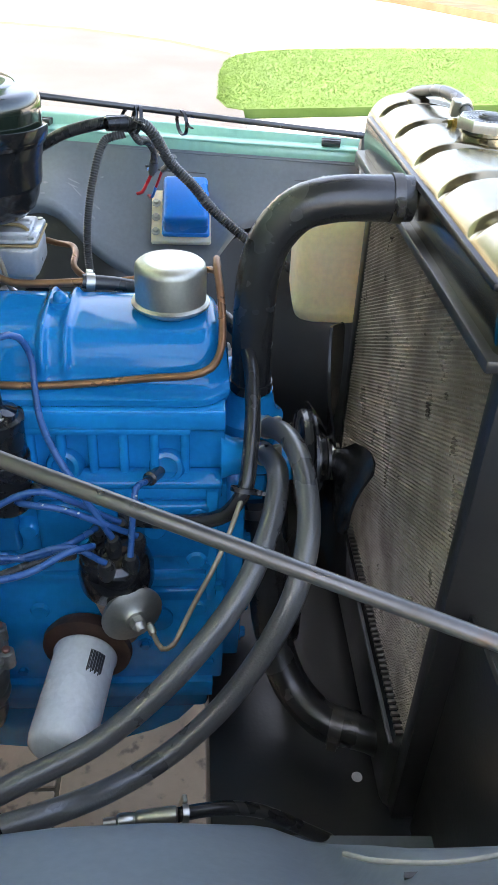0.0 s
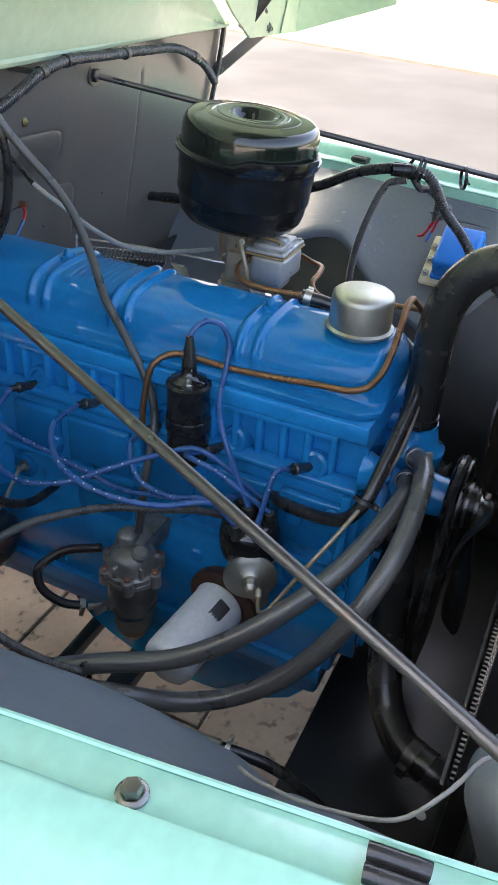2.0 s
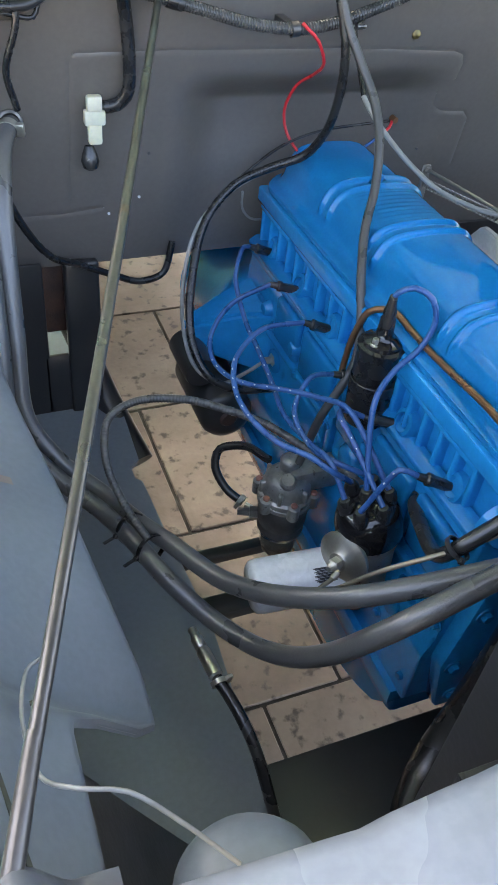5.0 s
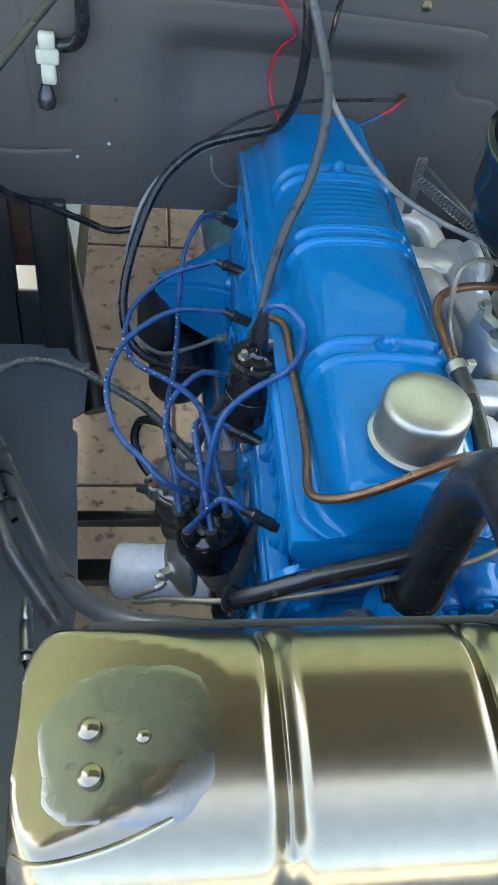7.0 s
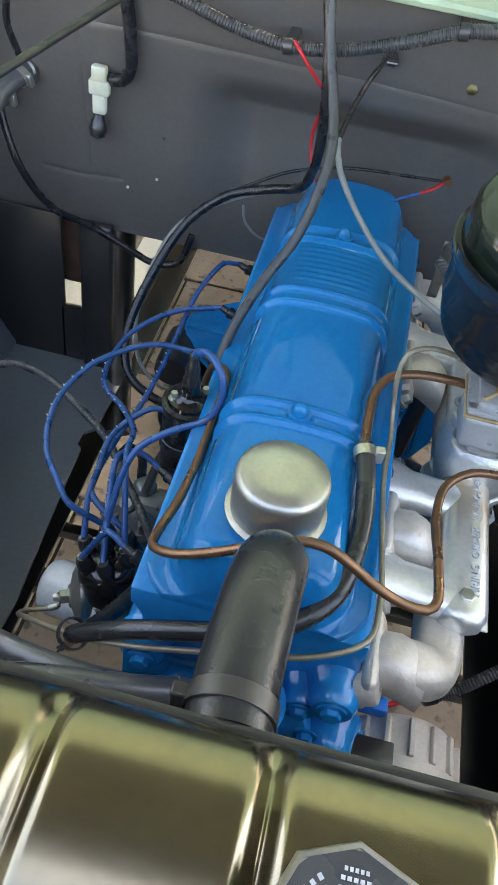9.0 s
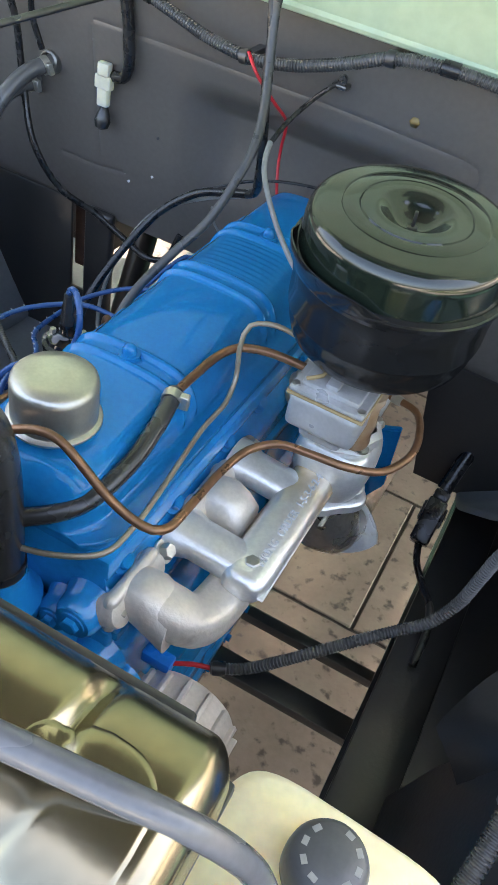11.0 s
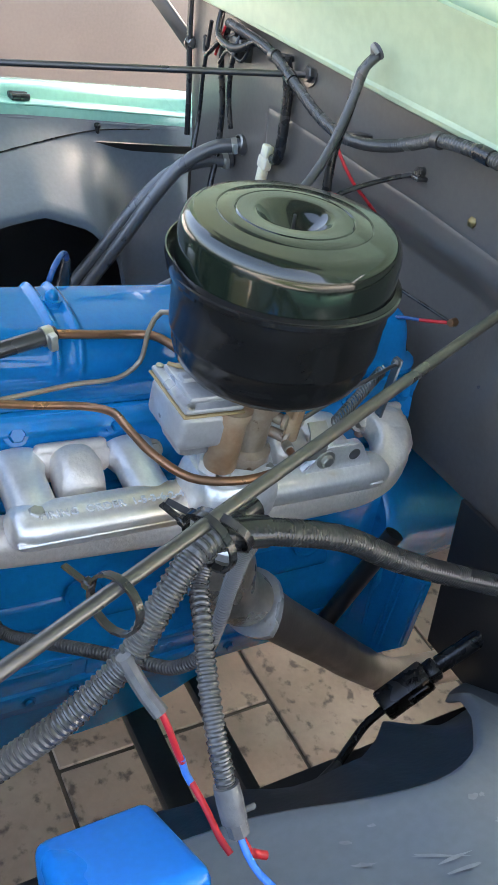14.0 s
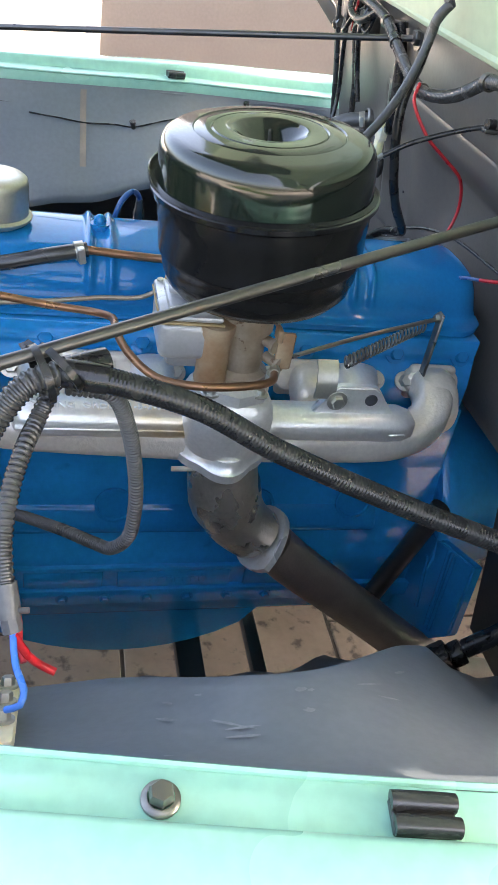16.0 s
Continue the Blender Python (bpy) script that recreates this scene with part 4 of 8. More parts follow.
# ---- chassis under the engine ----
cross = thing("front_crossmember", "black pressed steel front crossmember under the radiator", "crossmember", at=(0, -0.3, 0.2))
bm = bmesh.new()
box(bm, (-0.42, -0.52, 0.385), (0.42, -0.165, 0.405), 0.006)
part("top_plate", bm, "frame", cross)
bm = bmesh.new()
box(bm, (-0.42, -0.26, 0.20), (0.42, -0.165, 0.383), 0.01)
part("web", bm, "frame", cross)
# white discs stand for holes with bright ground showing through
for x, y, r in ((-0.208, -0.357, 0.007), (0.0, -0.42, 0.011), (-0.105, -0.30, 0.009)):
    bm = bmesh.new()
    lathe(bm, [(0, 0), (r, 0), (r, 0.0012), (0, 0.0012)], (x, y, 0.405), (0, 0, 1), 20)
    part("plug", bm, "white", cross, "white disc in place of a round hole with light behind")
for s in (-1, 1):
    rail = thing("frame_rail", "dark painted chassis side rail below the inner fender", "frame rail", "frame rails", at=(s * 0.4, 0, 0.3))
    bm = bmesh.new()
    box(bm, (s * 0.43 - 0.004, -0.9, 0.30), (s * 0.43 + 0.004, 1.6, 0.487), 0.002)
    part("web", bm, "frame", rail)
    bm = bmesh.new()
    box(bm, (s * 0.40 - 0.035, -0.9, 0.30), (s * 0.40 + 0.035, 1.6, 0.306), 0.002)
    part("lower_flange", bm, "frame", rail)
    bm = bmesh.new()
    if s > 0:
        box(bm, (0.365, -0.9, 0.494), (0.445, 1.6, 0.500), 0.002)
        # added black plate, only there to make the wheel opening dark
        box(bm, (0.44, -0.5, 0.488), (0.80, 0.54, 0.494), 0.002)
    else:
        # plate carried out beyond the rail to cover bright floor in the wheel opening
        PLATE = [(-0.9, 0.36), (-0.25, 0.335), (0.0, 0.318), (0.20, 0.331), (0.295, 0.335), (0.305, 0.345), (0.33, 0.345), (0.345, 0.328), (0.50, 0.322), (0.60, 0.335), (0.63, 0.365), (0.8, 0.365), (0.82, 0.365), (1.6, 0.365)]
        loft(bm, [[(-x, y, 0.500), (-(0.76 if y < 0.81 else 0.425), y, 0.500)] for y, x in PLATE])
        solid(bm, 0.006)
    part("top_flange", bm, "apron" if s < 0 else "frame", rail)
bm = bmesh.new()
tube(bm, [(-0.31, 0.40, 0.44), (-0.34, 0.50, 0.50), (-0.37, 0.60, 0.58), (-0.40, 0.70, 0.66)], 0.024, 16)
tagged(link("steering_column", bm, "frame", None, "", 60), "black steering column tube behind the frame rail", "steering column")
for y, w in ((0.175, 0.022), (0.288, 0.012)):
    bm = bmesh.new()
    box(bm, (-0.40, y - w, 0.262), (0.40, y + w, 0.285), 0.004)
    tagged(link("cross_bar", bm, "frame"), "black steel bar crossing below the oil pan", "bar", "cross bars")
# ---- engine ----
engine = thing("engine", "straight six engine painted bright blue", "engine", at=(0, 0, 0.5))


def prism(bm, y0, y1, section, bevel=0.004, seg=2):
    """A beam along y with the given x, z outline."""
    rows = [[(x, y0, z) for x, z in section], [(x, y1, z) for x, z in section]]
    vs = loft(bm, rows, close=True, cap=True)
    if bevel:
        flat = {v for row in vs for v in row}
        bmesh.ops.bevel(bm, geom=[e for e in bm.edges if e.verts[0] in flat and e.verts[1] in flat], offset=bevel, segments=seg, profile=0.5, affect="EDGES")


# rocker cover with three pairs of pressed ribs
SIDE = [tuple(q) for q in spline([(-0.098, 0, 0.902), (-0.098, 0, 0.909), (-0.090, 0, 0.911), (-0.080, 0, 0.914), (-0.075, 0, 0.922), (-0.070, 0, 0.938), (-0.062, 0, 0.954), (-0.050, 0, 0.963), (-0.034, 0, 0.9665), (-0.016, 0, 0.968), (0, 0, 0.9684)], 0.0035)]
HALF = [(x, z) for x, _, z in SIDE]
SECTION = HALF[:-1] + [(0.0, 0.9684)] + [(-x, z) for x, z in HALF[-2::-1]]
RIBY = (-0.012, 0.012, 0.176, 0.200, 0.306, 0.330)


def cover_row(y):
    """Section of the cover at y, drawn in towards its rounded ends and raised at the ribs."""
    d = min(y + 0.182, 0.486 - y)
    inset = min(0.97, max(0.0, 1 - d / 0.026) ** 2.2)
    squeeze = 1 - 0.24 * (1 - min(1.0, d / 0.04)) ** 2.2
    rib = 0.0056 * sum(math.exp(-(abs(y - r) / 0.0048) ** 2.4) for r in RIBY)
    ripple = 0.0008 * (0.5 + 0.5 * math.cos((y - 0.255) * 2 * math.pi / 0.0105)) if 0.215 < y < 0.295 else 0.0
    out = []
    for k, (x, z) in enumerate(SECTION):
        (xa, za), (xb, zb) = SECTION[max(0, k - 1)], SECTION[min(len(SECTION) - 1, k + 1)]
        run = math.hypot(xb - xa, zb - za) or 1.0
        nx, nz = -(zb - za) / run, (xb - xa) / run
        lift = rib * bell((z - 0.917) / 0.022) + ripple * bell((0.05 - abs(x)) / 0.02)
        if z > 0.913:
            z = 0.913 + (z - 0.913) * (1 - inset) ** 0.5
            x *= 1 - 0.25 * inset * (z - 0.9) / 0.07
        out.append((x * squeeze + nx * lift, y, z + nz * lift))
    return out


bm = bmesh.new()
loft(bm, [cover_row(y) for y in [-0.182, -0.181, -0.179, -0.176, -0.173, -0.170, -0.167, -0.163, -0.159, -0.155] + [-0.15 + 0.62 * k / 400 for k in range(401)] + [0.474, 0.477, 0.480, 0.482, 0.484, 0.486]], cap=True)
cover = part("rocker_cover", bm, "blue", engine, "glossy blue cover with pressed ribs", 60)
for y in (0.0, 0.315):
    bm = bmesh.new()
    lathe(bm, [(0.019, -0.008), (0.017, 0.001), (0.012, 0.003), (0.0115, 0.006), (0, 0.006)], (0, y, 0.966), (0, 0, 1), 24)
    bolt(bm, (0, y, 0.9715), (0, 0, 1), 0.0075, 0.012, dome=True)
    part("cover_bolt", bm, "blue", cover)
# cylinder head
bm = bmesh.new()
prism(bm, -0.178, 0.480, [(-0.088, 0.802), (-0.088, 0.866), (-0.104, 0.876), (-0.104, 0.900), (0.104, 0.900), (0.104, 0.876), (0.098, 0.866), (0.112, 0.84), (0.112, 0.802)], 0.004)
head = part("cylinder_head", bm, "blue_cast", engine, "blue cast cylinder head", 40)
# pockets round the plugs: raised ribs on the plug side
for y0, y1 in ((-0.135, 0.03), (0.175, 0.33), (0.36, 0.46)):
    bm = bmesh.new()
    n = max(2, int((y1 - y0) / 0.033))
    for k in range(n + 1):
        y = y0 + (y1 - y0) * k / n
        box(bm, (-0.101, y - 0.005, 0.806), (-0.080, y + 0.005, 0.874), 0.0045, 3)
    box(bm, (-0.103, y0 - 0.006, 0.868), (-0.088, y1 + 0.006, 0.877), 0.003)
    part("head_rib", bm, "blue_cast", head)
# block
bm = bmesh.new()
prism(bm, -0.182, 0.486, [(-0.098, 0.80), (-0.102, 0.76), (-0.102, 0.655), (-0.112, 0.635), (-0.118, 0.60), (-0.122, 0.50), (0.142, 0.50), (0.142, 0.555), (0.128, 0.60), (0.120, 0.66), (0.114, 0.70), (0.112, 0.80)], 0.005)
block = part("block", bm, "blue_cast", engine, "blue cast iron cylinder block", 40)
bm = bmesh.new()
prism(bm, -0.176, 0.478, [(-0.106, 0.786), (-0.106, 0.800), (0.118, 0.800), (0.118, 0.786)], 0.003)
part("deck_flange", bm, "blue_cast", block)
for y1, sec in ((0.35, [(0.135, 0.540), (0.135, 0.548), (0.149, 0.548), (0.149, 0.540)]), (0.486, [(0.125, 0.478), (0.125, 0.506), (0.151, 0.506), (0.151, 0.478)]), (0.486, [(-0.132, 0.478), (-0.132, 0.506), (-0.11, 0.506), (-0.11, 0.478)])):
    bm = bmesh.new()
    prism(bm, -0.170, y1, sec, 0.002)
    part("pan_rail", bm, "blue_cast", block)
bm = bmesh.new()
prism(bm, -0.165, 0.40, [(0.116, 0.648), (0.128, 0.634), (0.139, 0.615), (0.139, 0.606), (0.126, 0.592)], 0.004, 3)
part("side_ledge", bm, "blue", block)
for y0, y1 in ((-0.165, -0.105), (-0.085, 0.02), (0.04, 0.20), (0.22, 0.335)):
    bm = bmesh.new()
    box(bm, (0.136, y0, 0.506), (0.1465, y1, 0.537), 0.003)
    part("rail_pad", bm, "blue_cast", block)
for k in range(7):
    bm = bmesh.new()
    box(bm, (0.1460, 0.085 + 0.0115 * k, 0.516), (0.1475, 0.093 + 0.0115 * k, 0.527), 0.0005, 1)
    part("cast_bar", bm, "blue_cast", block)
for k in range(11):
    y = -0.15 + 0.058 * k
    bm = bmesh.new()
    bolt(bm, (0.151, y, 0.490), (1, 0, 0), 0.006, 0.006)
    part("rail_bolt", bm, "blue", block)
for y, z in ((0.03, 0.585), (0.22, 0.585), (0.36, 0.59)):
    bm = bmesh.new()
    lathe(bm, [(0.026, 0), (0.026, 0.004), (0.022, 0.005), (0.021, 0.002), (0, 0.002)], (0.128, y, z + 0.06), (1, 0, 0.15), 24)
    part("core_plug", bm, "blue", block)
for y, z in ((-0.10, 0.61), (0.14, 0.6), (0.343, 0.665), (0.20, 0.72), (0.42, 0.72)):
    bm = bmesh.new()
    lathe(bm, [(0.020, 0), (0.020, 0.004), (0.016, 0.006), (0, 0.006)], (-0.103 - (0.014 if z < 0.63 else 0), y, z), (-1, 0, 0), 22)
    part("core_plug", bm, "blue", block)
# pushrod side plate and bosses on the plug side
bm = bmesh.new()
for y, z, r, h in ((-0.10, 0.745, 0.014, 0.012), (-0.03, 0.715, 0.018, 0.016), (-0.148, 0.70, 0.012, 0.014), (-0.15, 0.62, 0.012, 0.014), (0.04, 0.745, 0.011, 0.013), (0.13, 0.735, 0.011, 0.013), (0.28, 0.735, 0.011, 0.012), (0.39, 0.735, 0.011, 0.012), (-0.15, 0.765, 0.012, 0.012), (0.04, 0.62, 0.012, 0.016), (0.165, 0.66, 0.013, 0.012), (0.08, 0.69, 0.02, 0.012)):
    lathe(bm, [(r * 1.35, -0.004), (r * 1.1, h * 0.4), (r, h * 0.75), (r * 0.8, h), (0, h)], (-0.102, y, z), (-1, 0, 0), 16)
box(bm, (-0.112, -0.172, 0.56), (-0.098, -0.158, 0.80), 0.004)
box(bm, (-0.110, -0.16, 0.665), (-0.098, 0.12, 0.675), 0.003)
box(bm, (-0.111, 0.13, 0.60), (-0.098, 0.145, 0.80), 0.004)
box(bm, (-0.110, 0.14, 0.695), (-0.098, 0.47, 0.705), 0.003)
part("block_boss", bm, "blue_cast", block)
for y0, y1, z0, z1 in ((-0.168, -0.075, 0.700, 0.782), (-0.060, 0.030, 0.705, 0.782), (0.050, 0.125, 0.712, 0.782), (0.152, 0.255, 0.712, 0.786), (0.270, 0.350, 0.712, 0.786), (-0.165, -0.090, 0.575, 0.650), (0.150, 0.245, 0.610, 0.688)):
    bm = bmesh.new()
    box(bm, (-0.112, y0, z0), (-0.098, y1, z1), 0.0065, 3)
    part("cast_pad", bm, "blue", block, "", 60)
for y, z in ((-0.158, 0.69), (-0.07, 0.692), (0.04, 0.70), (0.14, 0.70), (0.26, 0.70), (0.36, 0.72), (-0.085, 0.565), (0.14, 0.60), (-0.175, 0.655), (-0.165, 0.535), (-0.03, 0.52), (0.07, 0.52), (0.17, 0.52), (0.27, 0.52)):
    bm = bmesh.new()
    bolt(bm, (-0.106 - (0.012 if z < 0.6 else 0.0), y, z), (-1, 0, 0), 0.0062, 0.008)
    part("block_bolt", bm, "blue", block)
bm = bmesh.new()
prism(bm, -0.176, 0.478, [(-0.112, 0.803), (-0.112, 0.811), (-0.100, 0.819), (-0.090, 0.819), (-0.090, 0.803)], 0.003, 3)
part("head_ledge", bm, "blue", head, "", 60)
for y in (-0.116, -0.005, 0.097, 0.20, 0.305, 0.416):
    bm = bmesh.new()
    lathe(bm, [(0.021, -0.006), (0.020, 0.008), (0.0175, 0.013), (0.0125, 0.014), (0.012, 0.008), (0, 0.008)], (-0.090, y, 0.822), (-0.93, 0.1, 0.32), 22)
    part("plug_boss", bm, "blue", head, "", 50)
for y in (-0.15, -0.06, 0.05, 0.13, 0.25, 0.37, 0.46):
    bm = bmesh.new()
    bolt(bm, (0.098, y, 0.874), (0.9, 0, 0.5), 0.009, 0.010)
    part("head_bolt", bm, "blue", head)
# oil pan with front sump
bm = bmesh.new()
prism(bm, -0.165, 0.48, [(-0.115, 0.43), (-0.122, 0.48), (0.138, 0.48), (0.13, 0.43)], 0.01)
rows = []
for k in range(13):
    a = -0.16 + 0.43 * k / 12
    u = math.sin(math.pi * k / 12) ** 0.55
    z = 0.432 - 0.105 * u
    rows.append([(-0.112, a, 0.44), (-0.112, a, z + 0.02), (-0.09, a, z), (0.105, a, z), (0.128, a, z + 0.02), (0.128, a, 0.44)])
loft(bm, rows)
part("oil_pan", bm, "blue", engine, "blue oil pan with deep front sump", 50)
# front cover, water pump, bell housing
bm = bmesh.new()
prism(bm, -0.205, -0.18, [(-0.085, 0.50), (-0.105, 0.60), (-0.085, 0.74), (-0.06, 0.80), (0.07, 0.80), (0.095, 0.72), (0.10, 0.60), (0.09, 0.50)], 0.006)
part("timing_cover", bm, "blue_cast", engine)
for x, z in ((-0.07, 0.53), (-0.088, 0.60), (-0.075, 0.70), (0.085, 0.70), (0.09, 0.60), (0.078, 0.53), (0.075, 0.775), (0.095, 0.745)):
    bm = bmesh.new()
    bolt(bm, (x, -0.205, z), (0, -1, 0), 0.0075, 0.008)
    part("cover_bolt", bm, "blue", engine)
for at, r, h in (((0.088, -0.178, 0.835), 0.022, 0.030), ((0.062, -0.178, 0.815), 0.018, 0.026), ((-0.085, -0.178, 0.83), 0.020, 0.024), ((0.10, -0.178, 0.755), 0.022, 0.034), ((0.118, -0.16, 0.70), 0.018, 0.03)):
    bm = bmesh.new()
    lathe(bm, [(r * 1.35, -0.004), (r * 1.08, h * 0.35), (r, h * 0.8), (r * 0.82, h), (0, h)], at, (0, -1, 0), 22)
    bolt(bm, (at[0], at[1] - h, at[2]), (0, -1, 0), r * 0.42, 0.007)
    part("front_lug", bm, "blue_cast", engine)
bm = bmesh.new()
lathe(bm, [(0.052, 0), (0.052, 0.028), (0.03, 0.04), (0.026, 0.075), (0, 0.075)], (0.0, -0.20, 0.765), (0, -1, 0), 28)
tube(bm, [(-0.02, -0.225, 0.78), (-0.05, -0.222, 0.80), (-0.06, -0.222, 0.81)], 0.020, 14)
tube(bm, [(0.01, -0.215, 0.79), (0.012, -0.213, 0.83), (0.010, -0.212, 0.862)], 0.026, 16)
lathe(bm, [(0.036, 0.80), (0.040, 0.812), (0.040, 0.826), (0.030, 0.835), (0.026, 0.858)], (0.010, -0.2125, 0), (0, 0, 1), 24)
part("water_pump", bm, "blue_cast", engine, "blue cast water pump and thermostat neck")
bm = bmesh.new()
rows = []
for y, r in ((0.487, 0.172), (0.492, 0.176), (0.51, 0.174), (0.56, 0.15), (0.66, 0.125), (0.74, 0.12)):
    rows.append([(r * math.cos(a) * 1.05 - 0.01, y, 0.575 + r * math.sin(a)) for a in [2 * math.pi * k / 28 for k in range(28)]])
loft(bm, rows, close=True, cap=True)
part("bell_housing", bm, "blue_cast", engine, "blue bell housing under the firewall", 50)
bm = bmesh.new()
GUS = [(0.150, 0.612), (0.229, 0.618), (0.236, 0.483), (0.200, 0.43), (0.107, 0.377)]
loft(bm, [[(x, 0.480 + (x - 0.15) * 0.45, z) for x, z in GUS], [(x, 0.496 + (x - 0.15) * 0.45, z) for x, z in GUS]], close=True, cap=True)
bmesh.ops.bevel(bm, geom=list(bm.edges), offset=0.003, segments=2, affect="EDGES")
gus = part("housing_gusset", bm, "blue", engine, "blue triangular housing plate")
for x0, z0, x1, z1 in ((0.190, 0.612, 0.200, 0.462), (0.200, 0.612, 0.207, 0.462), (0.163, 0.575, 0.176, 0.48)):
    bm = bmesh.new()
    tube(bm, [(x0, 0.479 + (x0 - 0.15) * 0.45, z0), (x1, 0.479 + (x1 - 0.15) * 0.45, z1)], 0.003, 8)
    part("rib", bm, "blue", gus)
bm = bmesh.new()
bolt(bm, (0.197, 0.512, 0.448), (0.57, -0.82, 0), 0.008, 0.008)
part("housing_bolt", bm, "blue", gus)
hose("clutch_arm", [(0.184, 0.46, 0.690), (0.182, 0.452, 0.66), (0.173, 0.436, 0.58), (0.162, 0.42, 0.497), (0.158, 0.412, 0.46)], 0.014, "frame", "black curved arm tube beside the bell housing", "arm", seg=16)
# engine lug casting near the plugs
bm = bmesh.new()
loft(bm, [[(-0.098, 0.36, 0.62), (-0.098, 0.48, 0.62), (-0.098, 0.48, 0.745), (-0.098, 0.37, 0.735)], [(-0.15, 0.40, 0.625), (-0.15, 0.48, 0.625), (-0.15, 0.48, 0.72), (-0.15, 0.41, 0.715)], [(-0.215, 0.445, 0.635), (-0.215, 0.48, 0.635), (-0.215, 0.48, 0.68), (-0.215, 0.45, 0.678)]], close=True, cap=True)
bmesh.ops.bevel(bm, geom=list(bm.edges), offset=0.006, segments=2, affect="EDGES")
part("rear_lug", bm, "blue_cast", engine)
# pulley, fan and belt
fan = thing("cooling_fan", "black four-bladed fan with pulley and belt", "fan", at=(0, -0.30, 0.765))
bm = bmesh.new()
lathe(bm, [(0, 0), (0.058, 0), (0.062, 0.003), (0.048, 0.010), (0.062, 0.017), (0.062, 0.020), (0.03, 0.022), (0.028, 0.035), (0, 0.035)], (0, -0.272, 0.765), (0, -1, 0), 32)
part("pulley", bm, "plastic", fan, "black pressed pulley")
bm = bmesh.new()
lathe(bm, [(0.0305, 0.0), (0.0305, 0.004), (0.022, 0.006), (0.022, 0.012), (0.027, 0.013), (0.027, 0.017), (0.012, 0.019), (0.012, 0.024), (0, 0.025)], (0, -0.296, 0.765), (0, -1, 0), 24)
hub = part("hub", bm, "rod", fan, "steel hub with bolts")
for k in range(4):
    a = math.pi / 2 * k + 0.3
    bm = bmesh.new()
    bolt(bm, (0.021 * math.cos(a), -0.313, 0.765 + 0.021 * math.sin(a)), (0, -1, 0), 0.0065, 0.010)
    part("bolt", bm, "zinc", hub)
for k in range(4):
    a = math.pi / 2 * k + 0.35
    m = Matrix.Translation((0, -0.318, 0.765)) @ Matrix.Rotation(a, 4, "Y")
    bm = bmesh.new()
    rows = []
    for r, w, tw in ((0.02, 0.020, 0.0), (0.045, 0.026, 0.004), (0.075, 0.040, 0.012), (0.105, 0.044, 0.015), (0.135, 0.045, 0.016), (0.158, 0.040, 0.015), (0.166, 0.030, 0.012)):
        rows.append([m @ Vector((w * q, -tw * q + 0.006 * (1 - q * q), r)) for q in (-1, -0.9, -0.5, 0, 0.5, 0.9, 1)])
    loft(bm, rows)
    solid(bm, 0.003)
    part("blade", bm, "satin", fan)
bm = bmesh.new()
lathe(bm, [(0, 0), (0.07, 0), (0.075, 0.004), (0.058, 0.014), (0.075, 0.024), (0.04, 0.028), (0, 0.028)], (0, -0.262, 0.545), (0, -1, 0), 32)
part("crank_pulley", bm, "frame", fan)
bm = bmesh.new()
loop = []
for cx, cz, r, a0, a1 in ((0.0, 0.765, 0.058, 10, 140), (-0.0, 0.545, 0.07, 175, 300), (0.165, 0.665, 0.032, -70, 60)):
    for k in range(7):
        a = radians(a0 + (a1 - a0) * k / 6)
        loop.append((cx + r * math.cos(a), -0.281, cz + r * math.sin(a)))
loop.append(loop[0])
tube(bm, loop, 0.006, 6, caps=False, raw=True)
part("belt", bm, "rubber", fan)

# ---- oil filler cap ----
ofc = thing("oil_filler_cap", "round zinc-plated breather cap on the rocker cover", "filler cap", at=(0, -0.119, 0.967))
bm = bmesh.new()
lathe(bm, [(0.0385, 0.004), (0.0385, 0.038), (0.0375, 0.043), (0.034, 0.046), (0.02, 0.0475), (0, 0.0475)], (0.0, -0.119, 0.975), (0, 0, 1), 40)
part("dome", bm, "zinc", ofc, "", 50)
bm = bmesh.new()
lathe(bm, [(0.026, -0.012), (0.041, -0.002), (0.0425, 0.0), (0.0425, 0.002), (0.0395, 0.004), (0.038, 0.0045)], (0.0, -0.119, 0.975), (0, 0, 1), 40)
part("rim", bm, "zinc", ofc, "", 50)

# ---- air cleaner ----
ac = thing("air_cleaner", "round black oil bath air cleaner on the carburettor", "air cleaner", at=(0.203, 0.134, 1.02))
O = (0.203, 0.134, 0)
bm = bmesh.new()
lathe(bm, [(0.03, 0.990), (0.036, 1.001), (0.070, 1.004), (0.084, 1.009), (0.0915, 1.018), (0.0950, 1.030), (0.0965, 1.044), (0.0985, 1.046), (0.0990, 1.050), (0.0990, 1.078), (0.1000, 1.080), (0.1000, 1.099), (0.1045, 1.103), (0.1045, 1.109), (0.100, 1.111)], O, (0, 0, 1), 64)
part("oil_bowl", bm, "satin", ac)
bm = bmesh.new()
lathe(bm, [(0.0995, 1.109), (0.0990, 1.134), (0.0980, 1.1415), (0.0960, 1.1470), (0.0930, 1.1510), (0.0895, 1.1532), (0.084, 1.1545), (0.0692, 1.1568), (0.0680, 1.1560), (0.0668, 1.1568), (0.0532, 1.1576), (0.0520, 1.1566), (0.0508, 1.1578), (0.037, 1.1583), (0.0335, 1.1574), (0.027, 1.150), (0.017, 1.1405), (0.009, 1.1375), (0, 1.1375)], O, (0, 0, 1), 64)
part("lid", bm, "lid", ac, "black lid with ringed top, tinted green for the hood's reflection")
bm = bmesh.new()
